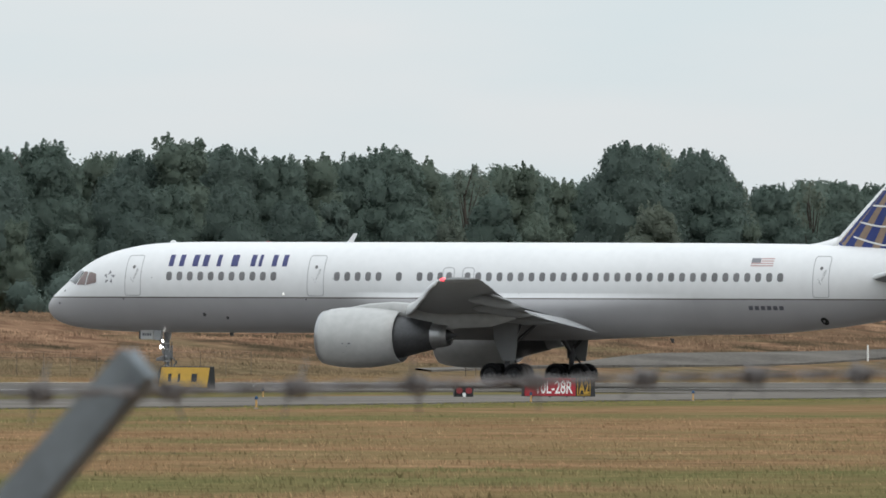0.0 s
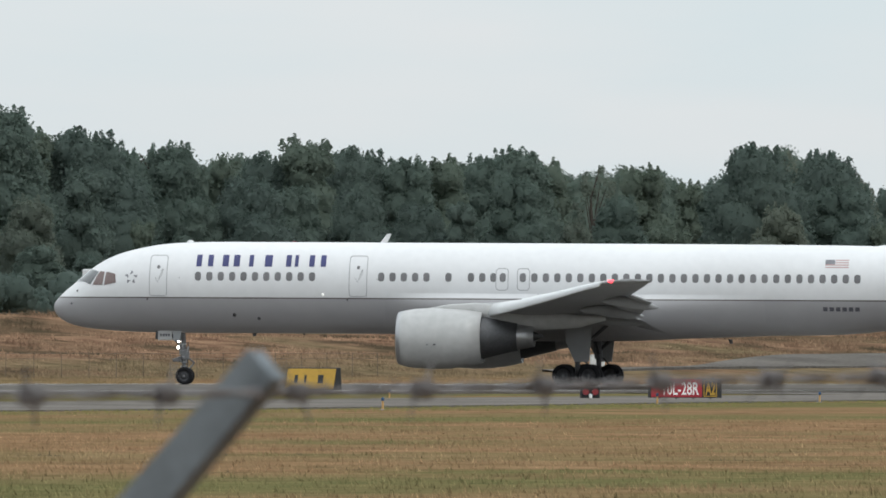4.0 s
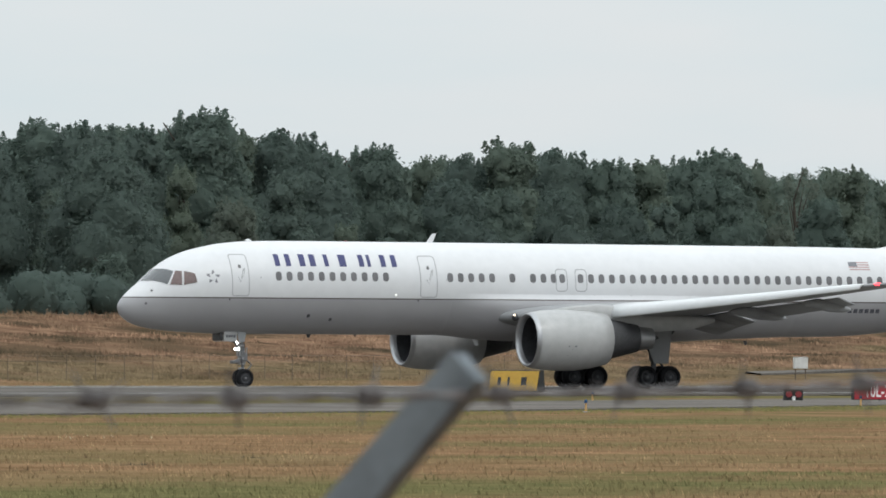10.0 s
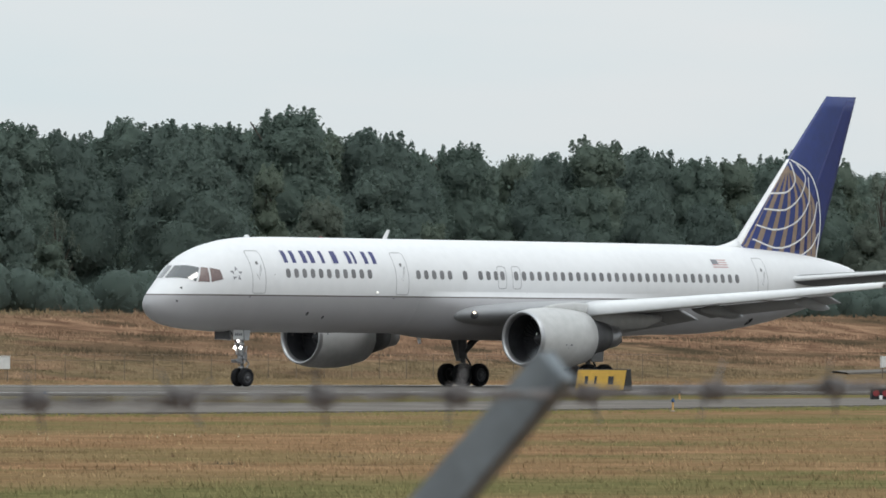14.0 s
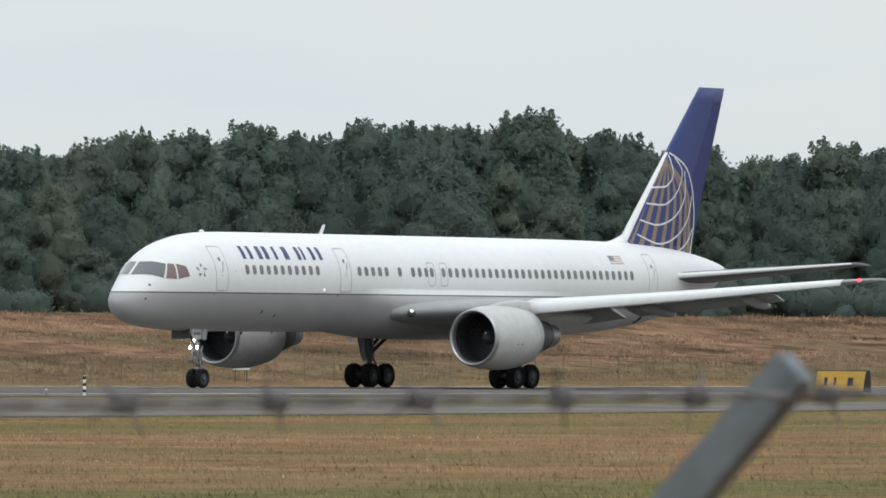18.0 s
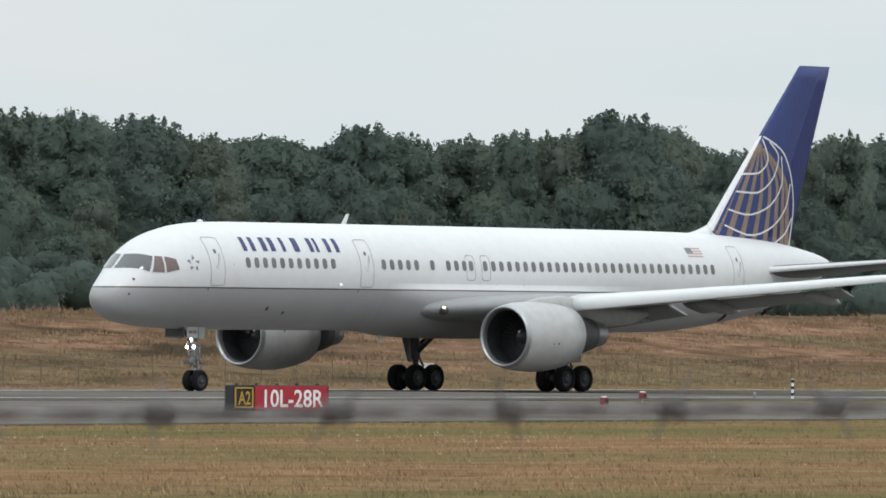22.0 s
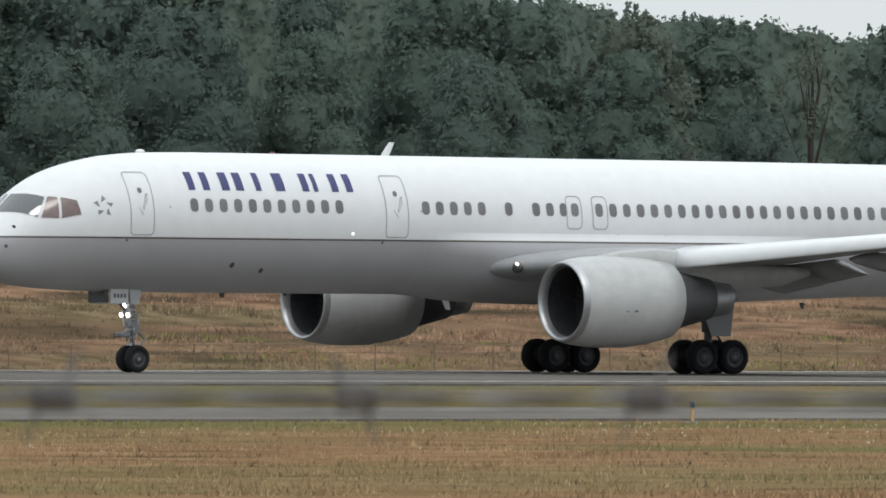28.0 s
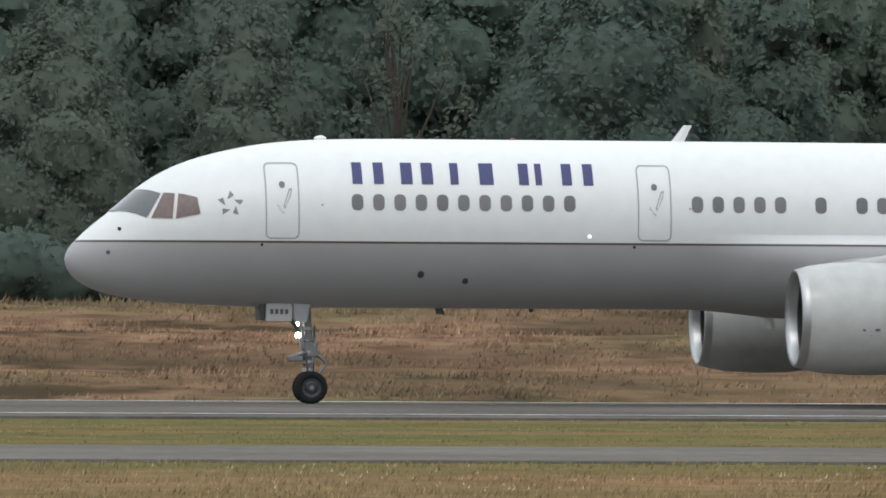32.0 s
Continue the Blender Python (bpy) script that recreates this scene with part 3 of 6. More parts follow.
# a lone airy tree that stands above the belt
plant(5, 347.9, 399, 14.2, random.Random(2), 1.0)


def far_wood():
    """The dense inside of the wood: one uneven leafy slope behind the first trees, ragged along its top."""
    nx, nz = 1560, 40
    pts = np.zeros(((nx + 1) * (nz + 1), 3))
    for i in range(nx + 1):
        x = 6 + i * 0.5
        jag = 0.035 * noise.noise(Vector((x / 3.4, 0.3, 5.0))) + 0.03 * noise.noise(Vector((x / 1.1, 7.3, 5.0))) + 0.02 * noise.noise(Vector((x / 0.45, 2.3, 9.0)))
        top = SKYLINE(x) * (0.955 + jag)
        for k in range(nz + 1):
            u = k / nz
            z = 2.0 + (top - 2.0) * u
            q = Vector((x / 2.4, z / 3.3, 1.7))
            d = 1.8 * abs(noise.noise(q)) + 0.8 * abs(noise.noise(q * 2.3)) + 0.4 * noise.noise(q * 5.1)
            y = 408.0 - d + 4.0 * u * u
            m = (y / 400.0)
            pts[i * (nz + 1) + k] = (x * m + 0.3 * noise.noise(q * 4.0), y, 1.67 + (z - 1.67) * m + 0.2 * noise.noise(q * 3.3 + Vector((9, 4, 1))))
    a = (np.arange(nx)[:, None] * (nz + 1) + np.arange(nz)[None, :]).ravel()
    grid = pts.reshape(nx + 1, nz + 1, 3)
    e1, e2 = np.gradient(grid, axis=0), np.gradient(grid, axis=1)
    nrm = np.cross(e1, e2).reshape(-1, 3)
    nrm /= np.linalg.norm(nrm, axis=1, keepdims=True)
    nrm += np.array((0, -0.25, 0.45))
    nrm /= np.linalg.norm(nrm, axis=1, keepdims=True)
    fol = Foliage()
    fol.add(pts, nrm, np.stack([a, a + nz + 1, a + nz + 2, a + 1], 1))
    g = np.random.default_rng(9)
    n = 150000
    at = g.integers(0, nx, n) * (nz + 1) + ((1 - 0.85 * g.random(n) ** 1.25) * nz).astype(int)
    p = pts[at] + g.normal(0, 1, (n, 3)) * np.array((0.28, 0.12, 0.13)) - np.array((0, 0.15, 0))
    crest = (at % (nz + 1)) >= nz - 1
    p[crest, 2] += 0.05 * g.random(crest.sum())
    sprays(fol, g, p, nrm[at], 0.2, 0.6, 0.5)
    n = 30000
    at = g.integers(0, nx, n) * (nz + 1) + nz
    p = pts[at] + g.normal(0, 1, (n, 3)) * np.array((0.20, 0.2, 0.06))
    p[:, 2] += 0.20 * g.random(n) ** 2.0
    sprays(fol, g, p, nrm[at], 0.12, 0.9, 0.3)
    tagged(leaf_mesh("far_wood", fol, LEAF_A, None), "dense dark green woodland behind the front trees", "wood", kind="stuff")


def undergrowth():
    """Low bushes along the crest road, at the foot of the trees."""
    rng = random.Random(19)
    fol = Foliage()
    for i in range(330):
        x = 5 + i * 2.4
        y = 373 + rng.gauss(0, 1.6)
        z = ground_z(x, y)
        r = rng.uniform(0.9, 2.0)
        for _ in range(2):
            c = (x + rng.gauss(0, 0.9), y + rng.gauss(0, 0.6), z + r * rng.uniform(0.3, 1.1))
            mass(fol, rng, c, (r * 0.95, r * 0.8, r * 0.8), int(200 * r), 0.13, (c[0], c[1] + 0.5, c[2] - r * 0.3), -0.1)
            if rng.random() < 0.5:
                leader(fol, rng, (c[0], c[1], c[2] + r * 0.6), rng.uniform(0.3, 0.9))
    tagged(leaf_mesh("undergrowth", fol, LEAF_D, None), "low green bushes along the foot of the tree belt", "bushes", kind="stuff")


far_wood()
undergrowth()


def distant_ridge():
    """A far wooded ridge with pointed conifers, distance haze painted into its pale colour."""
    rng = random.Random(41)
    m = material("distant_wood_hazed", (0.60, 0.70, 0.73), 1.0, vary=0.08, grain=0.05, stain=0.01, spec=0.0)
    crest = spline([30, 54.5, 56.6, 57.15, 57.7, 59.4, 60.4, 60.9, 61.3, 63, 75], [36, 40, 46, 51, 44, 38, 41, 44, 42, 36, 30])
    bm = bmesh.new()
    rows = []
    for i in range(600):
        a = 30 + 0.06 * i
        top = crest(a) - 4 + 2.5 * noise.noise(Vector((a * 3.0, 1.0, 0.0)))
        d = Vector((math.sin(radians(a)), math.cos(radians(a)), 0))
        rows.append([d * 3000 + Vector((0, 0, -5)), d * 3060 + Vector((0, 0, top * 0.7)), d * 3150 + Vector((0, 0, top)), d * 3300 + Vector((0, 0, top * 0.8))])
    loft(bm, rows, close=False)
    for i in range(420):
        a = rng.uniform(50, 66)
        tall = rng.uniform(3, 7)
        d = Vector((math.sin(radians(a)), math.cos(radians(a)), 0)) * rng.uniform(3090, 3150)
        z = crest(a) - 5
        for k in range(3):
            w = tall * 0.34 * (1 - 0.28 * k)
            bmesh.ops.create_cone(bm, segments=6, radius1=w, radius2=w * 0.15, depth=tall * 0.5, matrix=Matrix.Translation(d + Vector((0, 0, z + tall * (0.25 + 0.28 * k)))))
    tagged(part("backdrop", bm, m, None), "wooded ridge far beyond the trees, its haze painted pale blue-grey", "backdrop", kind="structure")


distant_ridge()

# ---------- the airliner: local x runs aft from the nose, y to starboard, z up from the ground ----------
airliner = thing("airliner", "white twin-engine jet airliner with grey belly and blue tail", "airliner")
_S = [0.0, 0.03, 0.12, 0.3, 0.6, 1.0, 1.4, 1.8, 2.2, 2.7, 3.3, 4.0, 4.9, 6.2, 8.0, 20.0, 32.0, 35.0, 38.0, 40.5, 43.0, 45.0, 46.2, 46.7]
_TOP = [3.47, 3.59, 3.75, 3.95, 4.23, 4.55, 4.89, 5.23, 5.49, 5.74, 5.95, 6.12, 6.28, 6.38, 6.41, 6.40, 6.38, 6.36, 6.31, 6.20, 6.00, 5.72, 5.48, 5.32]
_BOT = [3.45, 3.30, 3.13, 2.95, 2.77, 2.63, 2.55, 2.49, 2.45, 2.41, 2.38, 2.35, 2.33, 2.32, 2.32, 2.32, 2.32, 2.36, 2.60, 2.95, 3.52, 4.15, 4.62, 4.90]
_WID = [0.01, 0.15, 0.31, 0.51, 0.71, 0.90, 1.06, 1.20, 1.34, 1.49, 1.64, 1.77, 1.85, 1.88, 1.88, 1.88, 1.88, 1.86, 1.74, 1.52, 1.14, 0.72, 0.42, 0.26]
f_top, f_bot, f_wid = spline(_S, _TOP), spline(_S, _BOT), spline(_S, _WID)


def mid_z(s):
    return f_bot(s) + (f_top(s) - f_bot(s)) * 0.53


def skin(s, a, off=0.0):
    """A point of the fuselage: a = 0 at the top, positive down the port side, in radians."""
    c, zc, w = math.cos(a), mid_z(s), f_wid(s)
    z = zc + ((f_top(s) - zc) if c > 0 else (zc - f_bot(s))) * c
    p = Vector((s, -w * math.sin(a), z))
    if off:
        e = 1e-3
        t1, t2 = skin(s + e, a) - skin(s - e, a), skin(s, a + e) - skin(s, a - e)
        n = t1.cross(t2).normalized()
        if n.dot(Vector((0, p.y, p.z - zc)) + Vector((-0.3 if s < 2 else 0, 0, 0))) < 0:
            n = -n
        p = p + n * off
    return p


def angle_at(s, z):
    """The port-side angle at which the skin at s reaches height z."""
    zc = mid_z(s)
    c = (z - zc) / ((f_top(s) - zc) if z > zc else (zc - f_bot(s)))
    return math.acos(max(-1.0, min(1.0, c)))


def on_skin(s, z, off=0.0, side=1):
    p = skin(s, angle_at(s, z), off)
    return Vector((p.x, p.y * side, p.z))


def fuselage_paint():
    """White above the cheatline, a thin dark line, grey below: the livery's three bands."""
    m = material("fuselage_paint", (0.715, 0.715, 0.725), 0.42, vary=0.03, grain=2.5, stain=0.2, coat=0.06)
    nt = m.node_tree
    b = nt.nodes["Principled BSDF"]
    white = b.inputs["Base Color"].links[0].from_socket
    co, sep = nt.nodes.new("ShaderNodeTexCoord"), nt.nodes.new("ShaderNodeSeparateXYZ")
    nt.links.new(co.outputs["Object"], sep.inputs[0])
    last = white
    soil = nt.nodes.new("ShaderNodeTexNoise")
    soil.inputs["Scale"].default_value, soil.inputs["Detail"].default_value = 0.9, 6
    grey = nt.nodes.new("ShaderNodeMix")
    grey.data_type = "RGBA"
    grey.inputs[6].default_value, grey.inputs[7].default_value = (0.400, 0.392, 0.402, 1), (0.330, 0.322, 0.332, 1)
    nt.links.new(co.outputs["Object"], soil.inputs["Vector"])
    nt.links.new(soil.outputs[0], grey.inputs[0])
    for z, colour in ((3.915, (0.085, 0.068, 0.06, 1)), (3.862, grey.outputs[2])):
        less, mix = nt.nodes.new("ShaderNodeMath"), nt.nodes.new("ShaderNodeMix")
        less.operation, less.inputs[1].default_value = "LESS_THAN", z
        mix.data_type = "RGBA"
        nt.links.new(sep.outputs["Z"], less.inputs[0])
        nt.links.new(less.outputs[0], mix.inputs[0])
        nt.links.new(last, mix.inputs[6])
        if isinstance(colour, tuple):
            mix.inputs[7].default_value = colour
        else:
            nt.links.new(colour, mix.inputs[7])
        last = mix.outputs[2]
    nt.links.new(last, b.inputs["Base Color"])
    return m


FUSELAGE_PAINT = fuselage_paint()


def fuselage():
    st = [0.0, 0.01, 0.03, 0.07, 0.12, 0.2] + [0.3 + 0.16 * i for i in range(38)] + [6.6, 7.2, 8] + list(range(10, 34, 2)) + [34 + 0.5 * i for i in range(26)]
    st = sorted({round(s, 3) for s in st if s <= 46.7})
    bm = bmesh.new()
    loft(bm, [[skin(s, 2 * math.pi * i / 96) for i in range(96)] for s in st])
    part("fuselage", fixed(bm), FUSELAGE_PAINT, airliner, "white upper skin, thin dark line, grey belly", smooth=True)
    bm = bmesh.new()
    rings = [[Vector((s, 0.26 * r * math.cos(a), 5.11 + 0.21 * r * math.sin(a))) for a in (2 * math.pi * i / 20 for i in range(20))] for s, r in ((46.6, 1.0), (46.95, 0.85), (46.98, 0.6), (46.7, 0.55))]
    loft(bm, rings)
    part("tail_exhaust", fixed(bm), DARK_METAL, airliner, smooth=True)


def fairing():
    """The bulge under the wing root: the skin pushed out along the lower sides."""
    bm = bmesh.new()
    g = spline([14.6, 15.6, 17.5, 20, 23, 26, 29, 33.0], [-0.03, 0.03, 0.30, 0.42, 0.44, 0.40, 0.20, -0.03])
    share_of = spline([80, 99, 113, 135, 160, 180], [-0.14, -0.03, 0.85, 1.0, 0.75, 0.66])
    rings = []
    for i in range(48):
        s = 14.6 + 18.4 * i / 47
        k = g(s)
        ring = []
        for j in range(45):
            deg = 80 + 200 * j / 44
            w = share_of(deg if deg <= 180 else 360 - deg)
            ring.append(skin(s, radians(deg), k * w if k > 0 else -0.03))
        rings.append(ring)
    loft(bm, rings, close=False)
    part("wing_root_fairing", fixed(bm), FUSELAGE_PAINT, airliner, "grey belly fairing", smooth=True)


def airfoil(n=14):
    """Closed unit section: x from 0 at the leading edge to 1, z as a share of the thickness."""
    xs = [0.5 * (1 - math.cos(math.pi * i / n)) for i in range(n + 1)]
    th = [5 * (0.2969 * math.sqrt(x) - 0.1260 * x - 0.3516 * x * x + 0.2843 * x**3 - 0.1036 * x**4) for x in xs]
    return [(x, t * 1.05 + 0.02 * math.sin(math.pi * x)) for x, t in zip(xs, th)] + [(x, -t * 0.9 + 0.02 * math.sin(math.pi * x)) for x, t in list(zip(xs, th))[-2:0:-1]]


SECTION = airfoil()


def surface(stations, vertical=False):
    """A wing through stations (span, leading edge s, chord, height, thickness share, twist in degrees)."""
    bm = bmesh.new()
    rings = []
    for y, s, c, z, th, tw in stations:
        ring = []
        for x, t in SECTION:
            dx, dz = x * c, t * th * c
            k = radians(tw)
            dx, dz = dx * math.cos(k) + dz * math.sin(k), -dx * math.sin(k) + dz * math.cos(k)
            ring.append(Vector((s + dx, dz, z)) if vertical else Vector((s + dx, y, z + dz)))
        rings.append(ring)
    loft(bm, rings)
    return fixed(bm)


# leading edge, trailing edge and height of the wing along its span
w_le = spline([0.0, 1.9, 3.2, 6.5, 12.5, 18.3, 19.0], [17.1, 17.5, 18.35, 20.95, 24.2, 27.35, 27.95])
w_te = spline([0.0, 1.9, 7.4, 12.0, 18.3, 19.0], [26.2, 26.2, 26.4, 27.5, 29.25, 29.4])
w_z = spline([0.0, 1.9, 6.5, 12.5, 19.0], [3.0, 3.12, 3.46, 3.98, 4.62])


def wing(side):
    st = []
    for i in range(19):
        y = 0.6 + 18.4 * i / 18
        th = 0.135 - 0.035 * y / 19 - 0.055 * max(0.0, 1 - y / 3.4)
        st.append((y * side, w_le(y), w_te(y) - w_le(y), w_z(y), th, 1.0 - 2.0 * y / 19))
    w = part("wing", surface(st), WING_GREY, airliner, smooth=True)
    # the drooped leading-edge slat, painted white
    for a, b in ((6.5, 18.0),):
        bm = bmesh.new()
        rings = []
        for i in range(14):
            y = a + (b - a) * i / 13
            c = (w_te(y) - w_le(y)) * 0.13
            z, s = w_z(y) - 0.14 * c, w_le(y) - 0.62 * c
            prof = [(0.0, -0.34), (0.0, -0.02), (0.12, 0.26), (0.45, 0.50), (1.25, 0.66), (1.25, 0.60), (0.65, 0.28), (0.35, -0.10), (0.24, -0.44), (0.05, -0.46)]
            rings.append([Vector((s + x * c, y * side, z + q * c * 0.9)) for x, q in prof])
        loft(bm, rings)
        part("slat", fixed(bm), WHITE_PAINT, w, "white leading-edge slat", smooth=True)
    for a, b in ((2.4, 7.2), (7.9, 14.2)):
        st = []
        for i in range(7):
            y = a + (b - a) * i / 6
            c = 0.22 * (w_te(y) - w_le(y)) + 0.35
            st.append((y * side, w_te(y) - 0.25, c, w_z(y) - 0.12, 0.11, 17))
        part("flap", surface(st), WING_GREY, w, "partly lowered flap", smooth=True)
    for y in (5.4, 9.4, 13.4):
        bm = bmesh.new()
        c = w_te(y) - w_le(y)
        rings = []
        for u, r in ((0.0, 0.02), (0.08, 0.45), (0.3, 0.85), (0.55, 1.0), (0.8, 0.75), (0.95, 0.3), (1.0, 0.03)):
            s = w_te(y) - 0.42 * c + u * (0.42 * c + 1.15)
            z = w_z(y) - 0.30 - 0.42 * max(0.0, u - 0.35)
            rings.append([Vector((s, y * side + 0.17 * r * math.cos(q), z + 0.27 * r * math.sin(q))) for q in (2 * math.pi * j / 12 for j in range(12))])
        loft(bm, rings)
        part("flap_track_fairing", fixed(bm), WING_GREY, w, smooth=True)
    bm = bmesh.new()
    bmesh.ops.create_uvsphere(bm, u_segments=10, v_segments=6, radius=0.1, matrix=Matrix.LocRotScale((27.62, 18.55 * side, 4.6), None, (1.9, 0.8, 0.7)))
    part("wingtip_lamp", bm, LAMP_RED if side < 0 else LAMP_GREEN, w, "red wingtip light" if side < 0 else "green wingtip light")
    bm = bmesh.new()
    bmesh.ops.create_uvsphere(bm, u_segments=12, v_segments=8, radius=0.075, matrix=Matrix.LocRotScale((17.90, 2.62 * side, 3.22), None, (0.5, 1.2, 0.7)))
    part("landing_lamp", bm, LAMP_WARM, w, "landing light in the wing root")
    # a dark ball stands in for the shade of the lamp's recess
    bm = bmesh.new()
    bmesh.ops.create_uvsphere(bm, u_segments=16, v_segments=10, radius=0.20, matrix=Matrix.LocRotScale((17.98, 2.54 * side, 3.12), None, (0.7, 1.15, 0.85)))
    part("recess_shade_ball", bm, DARK_METAL, w, "dark ball in place of the shaded recess round the landing light", smooth=True)


def revolve(profile, s0, y0, z0, n=40, squash=1.0):
    bm = bmesh.new()
    rings = [[Vector((s0 + x, y0 + r * math.cos(a), z0 + r * squash * math.sin(a) + d)) for a in (2 * math.pi * i / n for i in range(n))] for x, r, d in profile]
    loft(bm, rings, caps=False)
    return bm


ENGINE_S, ENGINE_Z = 16.62, 2.12


def engine(side):
    y = 6.5 * side
    cowl = part("engine", fixed(revolve([(0.12, 1.18, 0), (0.35, 1.245, 0), (0.8, 1.31, 0), (1.5, 1.345, 0), (2.3, 1.33, 0.0), (3.0, 1.26, 0.02), (3.75, 1.13, 0.05), (3.76, 1.08, 0.05), (3.2, 1.05, 0.04)], ENGINE_S, y, ENGINE_Z)),
                NACELLE_PAINT, airliner, "pale grey engine nacelle", smooth=True)
    part("inlet_lip", revolve([(0.30, 1.02, 0), (0.12, 1.04, 0), (0.03, 1.08, 0), (0.0, 1.125, 0), (0.03, 1.16, 0), (0.122, 1.183, 0), (0.2, 1.21, 0)], ENGINE_S, y, ENGINE_Z), BARE_METAL, cowl, "polished metal inlet lip", smooth=True)
    part("inlet_duct", revolve([(0.28, 1.02, 0), (0.8, 1.03, 0), (1.35, 1.05, 0)], ENGINE_S, y, ENGINE_Z), RIM_METAL, cowl, smooth=True)
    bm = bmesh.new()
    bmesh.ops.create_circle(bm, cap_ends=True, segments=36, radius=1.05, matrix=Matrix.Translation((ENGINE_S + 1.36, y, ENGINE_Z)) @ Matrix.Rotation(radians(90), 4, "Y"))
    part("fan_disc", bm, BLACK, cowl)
    blade = None
    for i in range(30):
        m = Matrix.Translation((ENGINE_S + 1.28, y, ENGINE_Z)) @ Matrix.Rotation(2 * math.pi * i / 30, 4, "X")
        if blade is None:
            bm = bmesh.new()
            q = [Vector(p) for p in ((0, 0.3, -0.03), (0.05, 1.03, -0.08), (-0.05, 1.03, 0.08), (-0.06, 0.3, 0.04))]
            loft(bm, [q, [p + Vector((0.012, 0, 0)) for p in q]])
            blade = part("fan_blade", fixed(bm), RIM_METAL, cowl)
            blade.matrix_local = m
        else:
            share("fan_blade", blade, cowl, m)
    part("spinner", fixed(revolve([(0.86, 0.01, 0), (0.92, 0.1, 0), (1.1, 0.24, 0), (1.3, 0.33, 0)], ENGINE_S, y, ENGINE_Z, 20)), DARK_METAL, cowl, smooth=True)
    bm = bmesh.new()
    box(bm, ENGINE_S + 0.97, ENGINE_S + 1.03, y - 0.02, y + 0.03, ENGINE_Z + 0.1, ENGINE_Z + 0.24)
    part("spinner_mark", bm, SIGN_WHITE, cowl)
    part("core_cowl", fixed(revolve([(3.2, 1.0, 0.05), (3.9, 0.92, 0.06), (4.6, 0.76, 0.08), (5.3, 0.62, 0.1), (5.32, 0.56, 0.1)], ENGINE_S, y, ENGINE_Z)), DARK_METAL, cowl, "dark metal core cowl", smooth=True)
    part("exhaust_nozzle", fixed(revolve([(5.28, 0.58, 0.1), (5.7, 0.52, 0.11), (6.05, 0.47, 0.12), (6.04, 0.43, 0.12), (5.4, 0.44, 0.12)], ENGINE_S, y, ENGINE_Z)), BARE_METAL, cowl, smooth=True)
    part("exhaust_plug", fixed(revolve([(5.3, 0.34, 0.11), (5.9, 0.26, 0.12), (6.45, 0.03, 0.12)], ENGINE_S, y, ENGINE_Z, 20)), DARK_METAL, cowl, smooth=True)
    # small stencils and an access latch on the cowl
    for x0, x1, z0, z1 in ((1.42, 1.50, -0.30, -0.22), (1.62, 1.645, -0.42, -0.12), (1.72, 1.84, -0.30, -0.19), (1.45, 1.48, -0.66, -0.48)):
        bm = bmesh.new()
        yy = y + math.copysign(math.sqrt(1.345**2 - z0 * z0) - 0.015, side)
        box(bm, ENGINE_S + x0, ENGINE_S + x1, min(yy, yy + 0.02 * side), max(yy, yy + 0.02 * side), ENGINE_Z + z0, ENGINE_Z + z1)
        part("stencil", bm, GREY_LETTER, cowl)
    bm = bmesh.new()
    rings = []
    for x, zl, zh, w in ((1.3, 3.30, 3.46, 0.05), (2.2, 3.2, 3.62, 0.16), (3.4, 3.0, 3.70, 0.2), (4.6, 2.75, 3.62, 0.2), (6.0, 2.5, 3.3, 0.2), (8.0, 2.62, 3.2, 0.14), (9.2, 2.95, 3.15, 0.03)):
        s = ENGINE_S + x
        rings.append([Vector((s, y - w, zl)), Vector((s, y + w, zl)), Vector((s, y + w, zh - 0.08)), Vector((s, y + w * 0.4, zh)), Vector((s, y - w * 0.4, zh)), Vector((s, y - w, zh - 0.08))])
    loft(bm, rings)
    part("pylon", fixed(bm), NACELLE_PAINT, airliner, "grey engine pylon", smooth=True)
    # a strake on the inboard side
    bm = bmesh.new()
    a = radians(38)
    p = Vector((0, -math.copysign(math.cos(a), side), math.sin(a)))
    q = [Vector((ENGINE_S + x, y, ENGINE_Z)) + p * r for x, r in ((0.9, 1.28), (2.2, 1.3), (2.2, 1.62), (1.8, 1.62))]
    off = Vector((0, 0.015, 0.015))
    loft(bm, [[v + off for v in q], [v - off for v in q]])
    part("strake", fixed(bm), NACELLE_PAINT, cowl)


FIN_LE = lambda z: 38.15 + (z - 6.24) * (44.75 - 38.15) / (13.2 - 6.24)
FIN_TE = lambda z: 43.95 + (z - 5.66) * (46.85 - 43.95) / (13.2 - 5.66)


def fin_half(s, z):
    """Half thickness of the fin at (s, z)."""
    c = FIN_TE(z) - FIN_LE(z)
    x = max(0.0, min(1.0, (s - FIN_LE(z)) / c))
    th = 0.11 - 0.015 * (z - 6) / 7
    return th * c * 5 * (0.2969 * math.sqrt(x) - 0.1260 * x - 0.3516 * x * x + 0.2843 * x**3 - 0.1036 * x**4)


